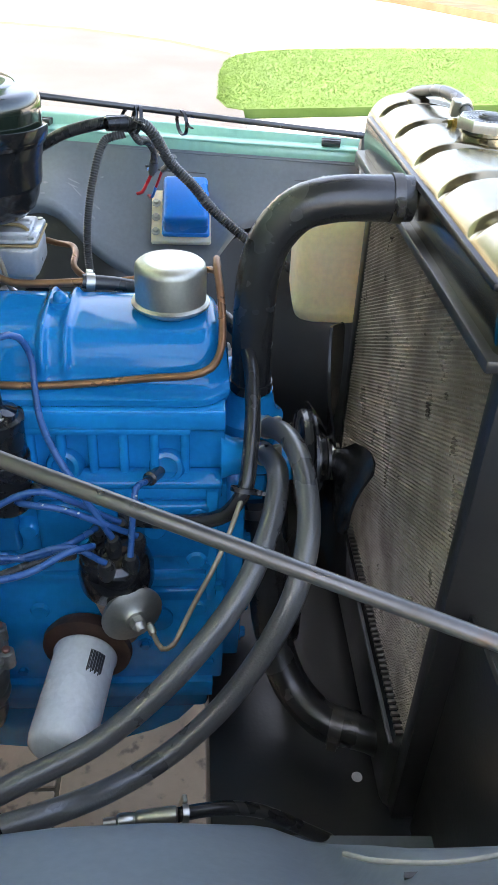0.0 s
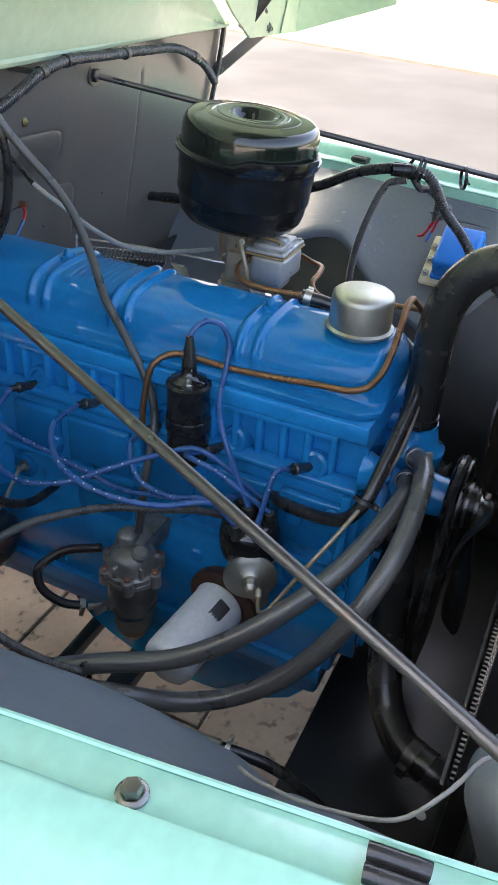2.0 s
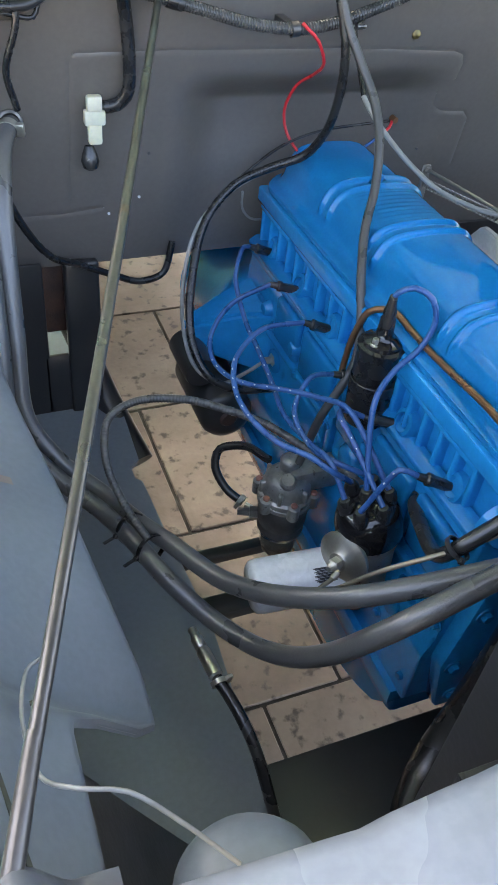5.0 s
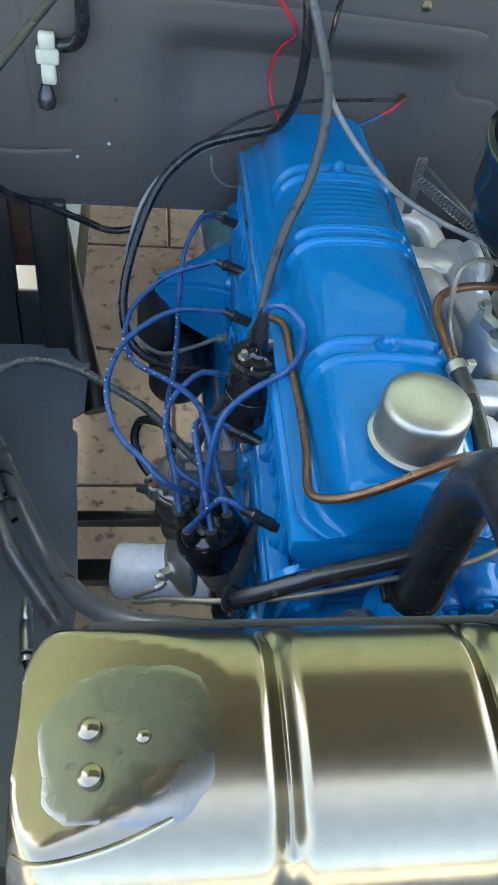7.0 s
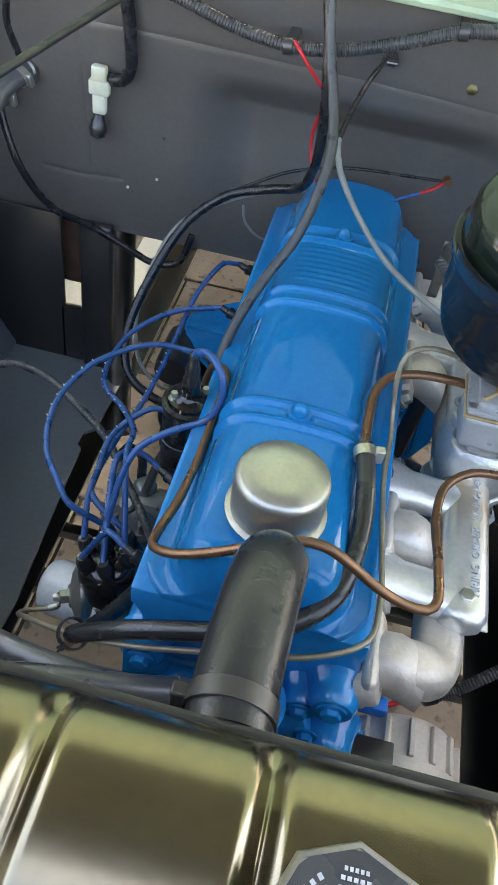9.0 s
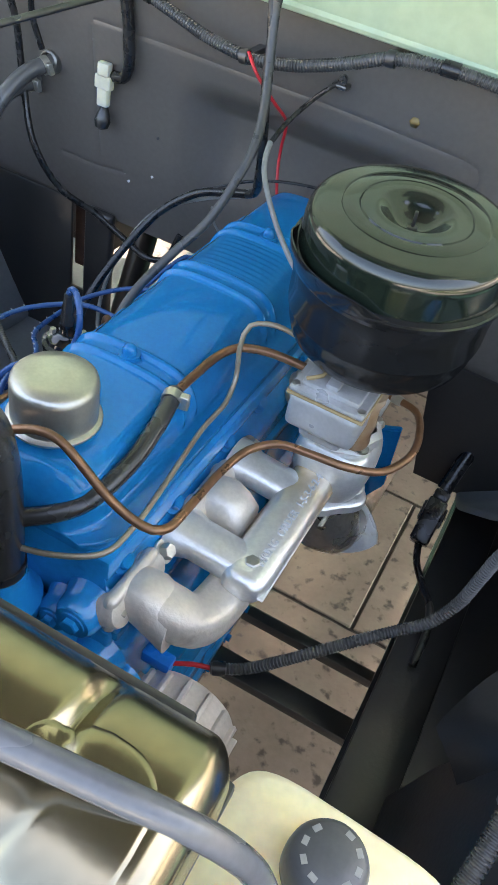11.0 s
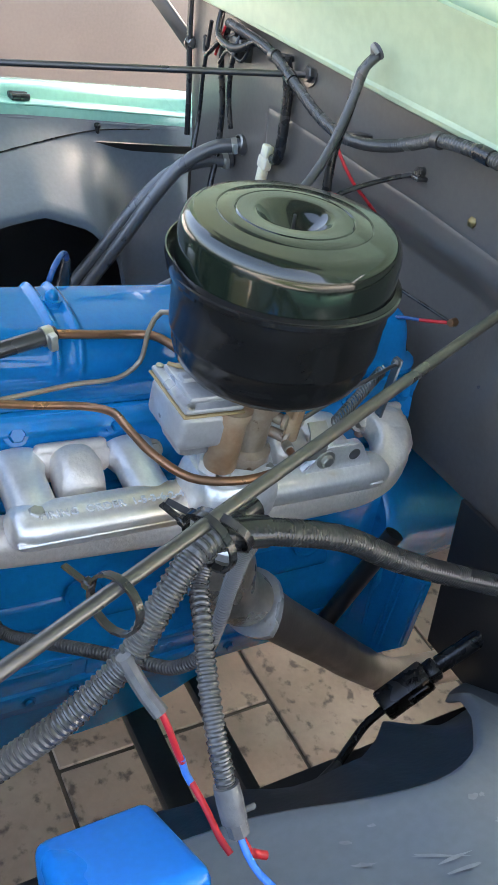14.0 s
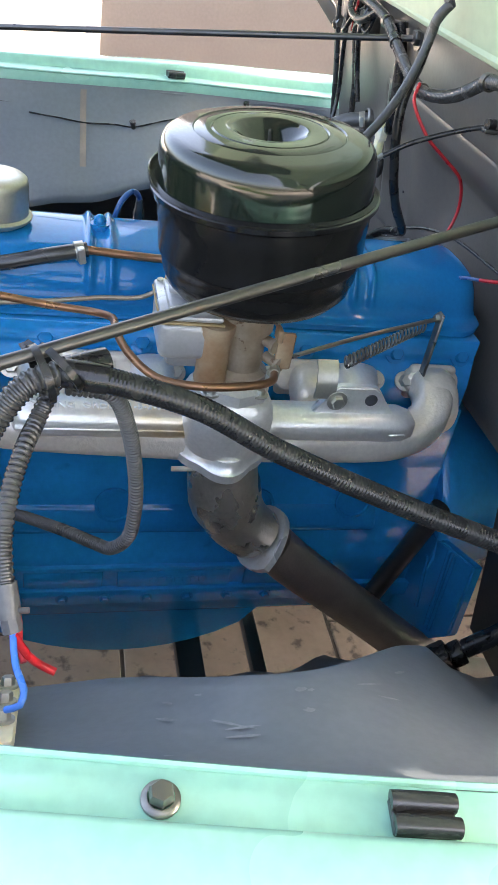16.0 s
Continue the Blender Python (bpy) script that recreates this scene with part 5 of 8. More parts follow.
lathe(bm, [(0.005, 1.137), (0.005, 1.1415), (0.0017, 1.142), (0.0017, 1.157), (0, 1.158)], O, (0, 0, 1), 10)
part("wing_nut", bm, "rod", ac)
bm = bmesh.new()
lathe(bm, [(0.0995, 1.1005), (0.1062, 1.103), (0.1066, 1.1075), (0.1005, 1.1097)], O, (0, 0, 1), 64)
part("clamp_band", bm, "black", ac)
bm = bmesh.new()
rows = []
for k in range(31):
    a = radians(188 + 3.2 * k)
    u = min(1.0, k / 6, (30 - k) / 6)
    u = u * u * (3 - 2 * u)
    rows.append([(0.203 + r * math.cos(a), 0.134 + r * math.sin(a), z) for r, z in ((0.1040, 1.098), (0.1043 + 0.002 * u, 1.104), (0.1045 + 0.0040 * u, 1.108 + 0.006 * u), (0.1043 + 0.0040 * u, 1.110 + 0.010 * u))])
loft(bm, rows)
solid(bm, 0.0015)
part("inlet_lip", bm, "black", ac)

lean = Matrix.Translation((0.203, 0.134, 1.145)) @ Matrix.Rotation(radians(5.0), 4, "X") @ Matrix.Translation((-0.203, -0.134, -1.145))
for ob in ac.children:
    ob.data.transform(lean)

# ---- carburettor ----
carb = thing("carburettor", "grey cast single-barrel carburettor with brown fuel stains", "carburettor", at=(0.2, 0.13, 0.88))
bm = bmesh.new()
lathe(bm, [(0.030, 0.898), (0.030, 0.912), (0.023, 0.917), (0.0225, 0.955), (0.028, 0.962), (0.028, 0.99)], (0.205, 0.142, 0), (0, 0, 1), 28)
box(bm, (0.165, 0.100, 0.915), (0.212, 0.150, 0.966), 0.008)
part("throat", bm, "bowl", carb)
bm = bmesh.new()
lathe(bm, [(0.016, 0.902), (0.0175, 0.908), (0.0165, 0.914), (0.0165, 0.958), (0.019, 0.964), (0.019, 0.973), (0, 0.974)], (0.222, 0.108, 0), (0, 0, 1), 22)
part("pump_barrel", bm, "stain", carb, "barrel stained brown by fuel")
for dy, z in ((0.158, 0.952), (0.166, 0.93)):
    bm = bmesh.new()
    lathe(bm, [(0.006, 0), (0.006, 0.016), (0.009, 0.018), (0.009, 0.022), (0, 0.022)], (0.212, dy, z), (0.8, 0.6, 0), 12)
    part("link_boss", bm, "bowl", carb)
bm = bmesh.new()
box(bm, (0.226, 0.172, 0.925), (0.230, 0.190, 0.968), 0.003)
box(bm, (0.222, 0.168, 0.960), (0.240, 0.174, 0.975), 0.002, 1)
part("throttle_lever", bm, "stain", carb)
bm = bmesh.new()
box(bm, (0.155, 0.050, 0.932), (0.232, 0.104, 0.9735), 0.008, 3)
box(bm, (0.170, 0.060, 0.915), (0.220, 0.104, 0.935), 0.008, 2)
bowl = part("float_bowl", bm, "bowl_pale", carb, "pale grey cast float bowl")
bm = bmesh.new()
box(bm, (0.153, 0.049, 0.9765), (0.234, 0.112, 0.983), 0.003)
box(bm, (0.162, 0.057, 0.982), (0.225, 0.104, 0.990), 0.004, 2)
box(bm, (0.186, 0.060, 0.988), (0.200, 0.102, 0.995), 0.003, 2)
part("bowl_cover", bm, "bowl_pale", carb)
bm = bmesh.new()
box(bm, (0.152, 0.048, 0.9735), (0.235, 0.113, 0.9762), 0.0008, 1)
part("gasket", bm, "gasket", carb, "thin tan gasket")
bm = bmesh.new()
tube(bm, [(0.166, 0.060, 0.991), (0.178, 0.072, 0.993), (0.180, 0.090, 0.993), (0.192, 0.104, 0.99), (0.21, 0.11, 0.985)], 0.0022, 8)
part("gasket_bead", bm, "gasket", carb)
bm = bmesh.new()
lathe(bm, [(0.038, 0.882), (0.042, 0.886), (0.042, 0.898), (0.034, 0.903)], (0.205, 0.138, 0), (0, 0, 1), 8)
part("base_flange", bm, "alu", carb)
for dx, dy in ((-0.03, -0.024), (0.03, -0.024), (-0.03, 0.028), (0.03, 0.028)):
    bm = bmesh.new()
    bolt(bm, (0.203 + dx, 0.134 + dy, 0.894), (0, 0, 1), 0.006, 0.008)
    part("stud", bm, "zinc", carb)
for x, y in ((0.158, 0.056), (0.229, 0.056), (0.158, 0.108), (0.229, 0.108)):
    bm = bmesh.new()
    lathe(bm, [(0.004, 0), (0.004, 0.003), (0, 0.0035)], (x, y, 0.982), (0, 0, 1), 10)
    part("screw", bm, "zinc", bowl)
# linkage rod and return spring
bm = bmesh.new()
tube(bm, [(0.215, 0.175, 0.925), (0.172, 0.29, 0.938), (0.133, 0.396, 0.945)], 0.0026, 8)
part("throttle_rod", bm, "steel", carb)
bm = bmesh.new()
box(bm, (0.126, 0.394, 0.866), (0.140, 0.398, 0.952), 0.0015, 1)
bolt(bm, (0.133, 0.394, 0.945), (0, -1, 0), 0.005, 0.006)
part("rod_stand", bm, "steel", carb)
bm = bmesh.new()
helix = [(0.20 - 0.075 * u + 0.007 * math.cos(u * 140), 0.262 + 0.12 * u, 0.918 + 0.012 * u + 0.007 * math.sin(u * 140)) for u in [k / 220 for k in range(221)]]
tube(bm, helix, 0.0013, 5, raw=True)
part("return_spring", bm, "steel", carb)

# ---- intake and exhaust manifolds ----
intake = thing("intake_manifold", "silver cast intake manifold with raised lettering", "manifold", at=(0.19, 0.13, 0.85))
bm = bmesh.new()
LOG = ((-0.094, 0.22), (-0.0925, 0.55), (-0.089, 0.78), (-0.082, 0.93), (-0.072, 1.0), (0.0, 1.0), (0.105, 1.0)), ((0.16, 1.0), (0.24, 1.0), (0.33, 1.0), (0.350, 0.95), (0.362, 0.75), (0.368, 0.35))
for ends, mat in zip(LOG, ("alu_stained", "alu")):
    bm = bmesh.new()
    loft(bm, [[(0.197 + 0.0255 * k * math.copysign(abs(math.cos(a)) ** 0.78, math.cos(a)), y, 0.837 + 0.0185 * k * math.copysign(abs(math.sin(a)) ** 0.78, math.sin(a))) for a in [2 * math.pi * q / 24 for q in range(24)]] for y, k in ends], close=True, cap=True)
    part("log", bm, mat, intake, "silver cast log", 60)
    bm = bmesh.new()
    box(bm, (0.205, ends[2][0], 0.8345), (0.2236, ends[-3][0] if mat == "alu" else ends[-1][0], 0.8375), 0.001, 1)
    part("casting_seam", bm, mat, intake)
for y, w in ((-0.062, 0.027), (0.062, 0.026), (0.315, 0.030)):
    bm = bmesh.new()
    rows = []
    for x, z, k in ((0.192, 0.838, 1.0), (0.16, 0.84, 1.0), (0.135, 0.842, 1.0), (0.118, 0.843, 1.25), (0.108, 0.843, 1.3)):
        rows.append([(x, y + w * k * math.cos(a) * 0.9, z + 0.0165 * k * math.copysign(abs(math.sin(a)) ** 0.75, math.sin(a))) for a in [2 * math.pi * q / 24 for q in range(24)]])
    loft(bm, rows, close=True, cap=True)
    part("runner", bm, "alu", intake, "", 60)
bm = bmesh.new()
rows = []
for z, a, b, p in ((0.812, 0.040, 0.042, 2.2), (0.826, 0.043, 0.046, 2.6), (0.845, 0.046, 0.050, 3.0), (0.862, 0.046, 0.050, 3.2), (0.872, 0.044, 0.048, 3.4), (0.880, 0.041, 0.044, 3.6), (0.884, 0.038, 0.041, 3.6)):
    rows.append([(0.205 + a * math.copysign(abs(math.cos(t)) ** (2 / p), math.cos(t)), 0.136 + b * math.copysign(abs(math.sin(t)) ** (2 / p), math.sin(t)), z) for t in [2 * math.pi * q / 40 for q in range(40)]])
loft(bm, rows, close=True, cap=True)
part("riser", bm, "alu", intake, "", 50)
bm = bmesh.new()
loft(bm, [[(0.205 + k * a * math.cos(t) * (1 + 0.10 * math.cos(4 * t)), 0.138 + k * a * math.sin(t) * (1 + 0.10 * math.cos(4 * t)), z) for t in [2 * math.pi * q / 48 for q in range(48)]] for z, a, k in ((0.787, 0.044, 0.97), (0.789, 0.046, 1.0), (0.799, 0.046, 1.0), (0.801, 0.044, 0.97), (0.814, 0.042, 0.96))], close=True, cap=True)
part("heat_box", bm, "alu", intake, "pale round heat box", 50)
bm = bmesh.new()
bolt(bm, (0.197, -0.066, 0.852), (0, 0, 1), 0.008, 0.006, washer=False)
part("log_plug", bm, "zinc", intake)
bm = bmesh.new()
EAR = [(0.232, 0.850), (0.340, 0.850), (0.322, 0.872), (0.314, 0.884), (0.306, 0.890), (0.262, 0.890), (0.254, 0.884), (0.246, 0.866)]
loft(bm, [[(x, y, z) for y, z in EAR] for x in (0.195, 0.206)], close=True, cap=True)
bmesh.ops.bevel(bm, geom=list(bm.edges), offset=0.002, segments=2, affect="EDGES")
part("lifting_ear", bm, "alu", intake)
bm = bmesh.new()
loft(bm, [[(0.206, y, 0.874), (0.207, y, 0.890), (0.200, y, 0.908), (0.190, y, 0.916)] for y in (0.234, 0.242, 0.250, 0.258)])
solid(bm, 0.003)
part("spring_bracket", bm, "zinc", intake)
bm = bmesh.new()
bolt(bm, (0.206, 0.262, 0.872), (1, 0, 0), 0.008, 0.007)
part("ear_bolt", bm, "zinc", intake)
bm = bmesh.new()
lathe(bm, [(0, 0), (0.0075, 0), (0.0075, 0.0008), (0, 0.0008)], (0.2062, 0.303, 0.874), (1, 0, 0), 18)
part("ear_hole", bm, "ink", intake)

exhaust = thing("exhaust_manifold", "pale silver cast exhaust manifold with outlet elbow", "manifold", at=(0.17, 0.13, 0.8))
bm = bmesh.new()
rows = []
sweep(bm, [(0.112, -0.150, 0.842), (0.138, -0.151, 0.842), (0.160, -0.148, 0.836), (0.174, -0.136, 0.822), (0.181, -0.112, 0.812), (0.184, -0.06, 0.808), (0.187, 0.05, 0.804), (0.190, 0.13, 0.802), (0.190, 0.25, 0.802), (0.188, 0.34, 0.803), (0.182, 0.38, 0.812), (0.170, 0.402, 0.826), (0.152, 0.412, 0.838), (0.13, 0.414, 0.843), (0.11, 0.414, 0.843)], 0.0245, 0.0225, 26, 0.008, 2.9)
part("collector", bm, "exhaust", exhaust, "", 60)
for y in (-0.152, -0.005, 0.255, 0.420):
    bm = bmesh.new()
    w = 0.040 if y < 0.4 else 0.032
    box(bm, (0.106, y - w, 0.818), (0.120, y + w, 0.868), 0.007, 3)
    for e in (-1, 1):
        lathe(bm, [(0.0175, -0.006), (0.0175, 0.010), (0.0155, 0.014), (0.011, 0.0155), (0, 0.0155)], (0.110, y + e * (w - 0.012), 0.843), (0.92, 0, 0.38), 20)
    part("port_flange", bm, "exhaust", exhaust, "", 45)
    bm = bmesh.new()
    rows = []
    for x, z, a, b in ((0.112, 0.843, 0.026, 0.023), (0.124, 0.845, 0.0255, 0.024), (0.138, 0.843, 0.027, 0.027), (0.152, 0.835, 0.0265, 0.028), (0.165, 0.824, 0.025, 0.027)):
        rows.append([(x, y + a * math.copysign(abs(math.cos(t)) ** 0.8, math.cos(t)), z + b * math.copysign(abs(math.sin(t)) ** 0.8, math.sin(t))) for t in [2 * math.pi * q / 24 for q in range(24)]])
    loft(bm, rows, close=True, cap=True)
    part("port_knuckle", bm, "exhaust", exhaust, "", 60)
bm = bmesh.new()
for k in range(8):
    if k != 3:
        box(bm, (0.2085, 0.235 + 0.0105 * k, 0.798), (0.2108, 0.242 + 0.0105 * k, 0.808), 0.0004, 1)
part("cast_bar", bm, "exhaust", exhaust)
for y in (-0.178, -0.097, -0.045, 0.044, 0.09, 0.205, 0.345, 0.385, 0.445):
    bm = bmesh.new()
    bolt(bm, (0.114, y, 0.843), (0.75, 0, 0.6), 0.0085, 0.012)
    part("flange_bolt", bm, "zinc", exhaust)
bm = bmesh.new()
rows = []
for c, d, r in (((0.206, 0.141, 0.792), (0, 0, -1), 0.040), ((0.208, 0.143, 0.775), (0.02, 0.05, -1), 0.041), ((0.211, 0.145, 0.758), (0.05, 0.1, -1), 0.0435), ((0.214, 0.149, 0.738), (0.08, 0.22, -1), 0.0440), ((0.217, 0.156, 0.720), (0.1, 0.40, -1), 0.0425), ((0.221, 0.168, 0.704), (0.1, 0.62, -0.9), 0.039), ((0.225, 0.182, 0.694), (0.1, 0.8, -0.8), 0.036), ((0.229, 0.196, 0.686), (0.1, 0.9, -0.75), 0.035)):
    q = axes(d)
    rows.append([Vector(c) + q @ Vector((math.cos(a), math.sin(a), 0)) * (r * (1 + 0.05 * math.sin(3 * a + c[2] * 60) * math.sin(c[2] * 90))) for a in [2 * math.pi * k / 32 for k in range(32)]])
loft(bm, rows, close=True, cap=True)
elbow = part("outlet_elbow", bm, "elbow", exhaust, "bare grey cast outlet elbow", 60)
bm = bmesh.new()
q = Matrix.Translation((0.230, 0.200, 0.684)) @ axes((0.1, 0.9, -0.75))
loft(bm, [[q @ Vector((0.055 * math.cos(a) * (1 - 0.25 * abs(math.sin(a))), 0.04 * math.sin(a), h)) for a in [2 * math.pi * k / 24 for k in range(24)]] for h in (0, 0.008)], close=True, cap=True)
part("flange", bm, "bowl_pale", elbow)
bm = bmesh.new()
lathe(bm, [(0.010, 0), (0.010, 0.0015), (0.007, 0.0015), (0.007, 0)], (0.2495, 0.155, 0.752), (1, 0, 0.1), 18)
part("cast_mark", bm, "zinc", elbow)
bm = bmesh.new()
box(bm, (0.222, 0.088, 0.782), (0.226, 0.112, 0.788), 0.001, 1)
lathe(bm, [(0.009, 0), (0.009, 0.004), (0, 0.004)], (0.224, 0.108, 0.785), (0, 1, 0), 14)
lathe(bm, [(0.003, -0.02), (0.003, 0.02), (0, 0.02)], (0.224, 0.10, 0.785), (0, 1, 0), 8)
box(bm, (0.2225, 0.104, 0.770), (0.2255, 0.109, 0.800), 0.001, 1)
part("heat_valve_shaft", bm, "zinc", exhaust)
hose("exhaust_pipe", [(0.235, 0.214, 0.675), (0.236, 0.25, 0.64), (0.225, 0.36, 0.54), (0.212, 0.48, 0.43), (0.20, 0.60, 0.34), (0.20, 0.8, 0.30)], 0.030, "pipe", "brown steel exhaust pipe leading down to the rear", "exhaust pipe", seg=18)

# ---- oil filter ----
filt = thing("oil_filter", "white spin-on oil filter on the block side", "oil filter", at=(-0.12, -0.02, 0.60))
fa, fd = Vector((-0.140, -0.014, 0.572)), Vector((-0.98, 0.12, -0.06)).normalized()
bm = bmesh.new()
lathe(bm, [(0.0, 0), (0.037, 0), (0.039, 0.002), (0.039, 0.006), (0.0375, 0.008), (0.0375, 0.118), (0.0355, 0.126), (0.029, 0.131), (0.01, 0.132), (0, 0.131)], fa, fd, 40)
can = part("canister", bm, "filter", filt, "white enamelled canister", 50)
bm = bmesh.new()
lathe(bm, [(0, -0.024), (0.050, -0.022), (0.055, -0.012), (0.054, -0.004), (0.046, -0.001), (0, -0.001)], fa, fd, 36)
part("adapter", bm, "rust", filt, "rusty round adapter plate")
fm = Matrix.Translation(fa) @ axes(fd)
mi = fm.to_3x3().inverted()
best = max(range(72), key=lambda k: (fm.to_3x3() @ Vector((math.cos(k * math.pi / 36), math.sin(k * math.pi / 36), 0))).dot(Vector((-0.55, -0.45, 0.75))))
for k in range(12):
    a = best * math.pi / 36 + (k - 6) * 0.045
    bm = bmesh.new()
    h = 0.014 + 0.002 * (k % 3)
    box(bm, (0.0372, -0.0006 - 0.0003 * (k % 2), 0.018), (0.0379, 0.0006, 0.018 + h + 0.012), m=fm @ Matrix.Rotation(a, 4, "Z"))
    part("print_bar", bm, "ink", can)

# ---- coil ----
coil = thing("ignition_coil", "black ignition coil on the head bracket", "ignition coil", at=(-0.113, 0.056, 0.79))
bm = bmesh.new()
lathe(bm, [(0, 0.785), (0.024, 0.786), (0.027, 0.79), (0.0275, 0.80), (0.0275, 0.893), (0.029, 0.896), (0.029, 0.900), (0.024, 0.902)], (-0.115, 0.056, 0), (0, 0, 1), 32)
part("canister", bm, "plastic", coil, "", 50)
bm = bmesh.new()
lathe(bm, [(0.025, 0.900), (0.023, 0.906), (0.014, 0.910), (0.0105, 0.914), (0.0095, 0.926), (0, 0.926)], (-0.115, 0.056, 0), (0, 0, 1), 24)
part("tower", bm, "black", coil)
for a in (0.6, 3.6):
    bm = bmesh.new()
    bolt(bm, (-0.115 + 0.017 * math.cos(a), 0.056 + 0.017 * math.sin(a), 0.905), (0, 0, 1), 0.004, 0.010)
    part("terminal", bm, "zinc", coil)
bm = bmesh.new()
lathe(bm, [(0.0285, 0.835), (0.0295, 0.836), (0.0295, 0.852), (0.0285, 0.853)], (-0.115, 0.056, 0), (0, 0, 1), 28)
box(bm, (-0.092, 0.046, 0.828), (-0.080, 0.066, 0.858), 0.003)
part("bracket", bm, "plastic", coil)
bm = bmesh.new()
lathe(bm, [(0.0085, 0.915), (0.0095, 0.925), (0.009, 0.935), (0.007, 0.94), (0.008, 0.945), (0.006, 0.952), (0.0045, 0.965), (0, 0.966)], (-0.115, 0.056, 0), (0, 0, 1), 18)
part("boot", bm, "rubber", coil)

# ---- distributor ----
dist = thing("distributor", "black six-tower distributor with silver vacuum canister", "distributor", at=(-0.15, -0.06, 0.66))
dc, da = Vector((-0.140, -0.060, 0.672)), Vector((-0.26, 0.0, 0.96)).normalized()
dm = Matrix.Translation(dc) @ axes(da)
bm = bmesh.new()
lathe(bm, [(0.018, -0.09), (0.018, -0.03), (0.026, -0.02), (0.03, 0.01), (0.036, 0.03), (0.036, 0.045)], dc, da, 28)
part("body", bm, "bowl", dist, "grey cast body")
bm = bmesh.new()
lathe(bm, [(0.0385, 0.043), (0.0415, 0.046), (0.0415, 0.062), (0.039, 0.074), (0.035, 0.085), (0.026, 0.092), (0.012, 0.095), (0, 0.095)], dc, da, 32)
capd = part("cap", bm, "black", dist, "glossy black cap")
TOWERS = []
for k in range(7):
    a = k * math.pi / 3 + 0.3
    off = Vector((0, 0, 0.088)) if k == 6 else Vector((0.026 * math.cos(a), 0.026 * math.sin(a), 0.080))
    base = dm @ off
    TOWERS.append(dm @ (off + Vector((0, 0, 0.030))))
    bm = bmesh.new()
    lathe(bm, [(0.009, -0.006), (0.0085, 0.014), (0.0095, 0.015), (0.009, 0.024), (0.006, 0.030), (0, 0.031)], base, da, 14)
    part("tower_boot", bm, "rubber", capd)
bm = bmesh.new()
va, vd = Vector((-0.178, -0.072, 0.694)), Vector((-0.85, -0.40, 0.05)).normalized()
lathe(bm, [(0.012, -0.012), (0.012, 0.0), (0.024, 0.004), (0.033, 0.010), (0.0345, 0.013), (0.0345, 0.016), (0.031, 0.018), (0.026, 0.021), (0.014, 0.024), (0.012, 0.027), (0, 0.027)], va, vd, 32)
vac = part("vacuum_canister", bm, "zinc", dist, "silver vacuum advance canister", 50)
bm = bmesh.new()
lathe(bm, [(0.0085, 0.026), (0.0085, 0.036), (0.006, 0.038), (0.004, 0.044), (0, 0.044)], va, vd, 6)
part("fitting", bm, "zinc", vac)
for q in (0.034, -0.041):
    bm = bmesh.new()
    box(bm, (-0.004, q, 0.03), (0.004, q + 0.007, 0.062), 0.001, 1, m=dm)
    part("cap_clip", bm, "rust", dist)

# ---- fuel pump ----
pump = thing("fuel_pump", "grey cast fuel pump with glass bowl", "fuel pump", at=(-0.19, 0.10, 0.5))
px, py = -0.180, 0.105
bm = bmesh.new()
lathe(bm, [(0.02, 0.606), (0.037, 0.608), (0.040, 0.611), (0.040, 0.617), (0.0385, 0.618), (0.0385, 0.620), (0.040, 0.621), (0.040, 0.627), (0.036, 0.630), (0.033, 0.646), (0.028, 0.655), (0.020, 0.660), (0, 0.661)], (px, py, 0), (0, 0, 1), 32)
for k in range(6):
    a = k * math.pi / 3 + 0.4
    box(bm, (0.012, -0.0035, 0.628), (0.040, 0.0035, 0.648), 0.002, 1, m=Matrix.Translation((px, py, 0)) @ Matrix.Rotation(a + 0.5, 4, "Z"))
lathe(bm, [(0, 0.64), (0.016, 0.64), (0.0155, 0.672), (0.012, 0.677), (0.006, 0.679), (0, 0.679)], (px + 0.006, py + 0.010, 0), (0, 0, 1), 18)
lathe(bm, [(0.012, 0), (0.012, 0.018), (0.009, 0.021), (0, 0.021)], (px - 0.006, py - 0.014, 0.648), (-0.25, -0.35, 1), 12)
box(bm, (px, py - 0.018, 0.63), (-0.10, py + 0.018, 0.668), 0.006)
pbody = part("body", bm, "pump_metal", pump, "grey cast body")
for k in range(6):
    a = k * math.pi / 3 + 0.4
    bm = bmesh.new()
    lathe(bm, [(0, 0.609), (0.0085, 0.609), (0.0085, 0.630), (0.006, 0.632), (0, 0.632)], (px + 0.040 * math.cos(a), py + 0.040 * math.sin(a), 0), (0, 0, 1), 14)
    part("flange_ear", bm, "pump_metal", pbody)
    bm = bmesh.new()
    lathe(bm, [(0.0048, 0), (0.0048, 0.003), (0.0036, 0.0042), (0, 0.0045)], (px + 0.040 * math.cos(a), py + 0.040 * math.sin(a), 0.632), (0, 0, 1), 12)
    part("screw", bm, "screw_red", pbody)
bm = bmesh.new()
lathe(bm, [(0.034, 0.608), (0.036, 0.602), (0.0355, 0.575), (0.033, 0.566), (0.033, 0.562), (0.0345, 0.560), (0.0345, 0.554), (0.031, 0.552), (0.012, 0.551)], (px, py, 0), (0, 0, 1), 28)
lathe(bm, [(0.009, 0), (0.009, 0.012), (0.006, 0.013), (0.006, 0.03), (0, 0.03)], (px - 0.032, py + 0.012, 0.575), (-0.9, 0.45, -0.1), 6)
lower = part("lower_body", bm, "pump_dark", pump, "dark grimy lower chamber")
bm = bmesh.new()
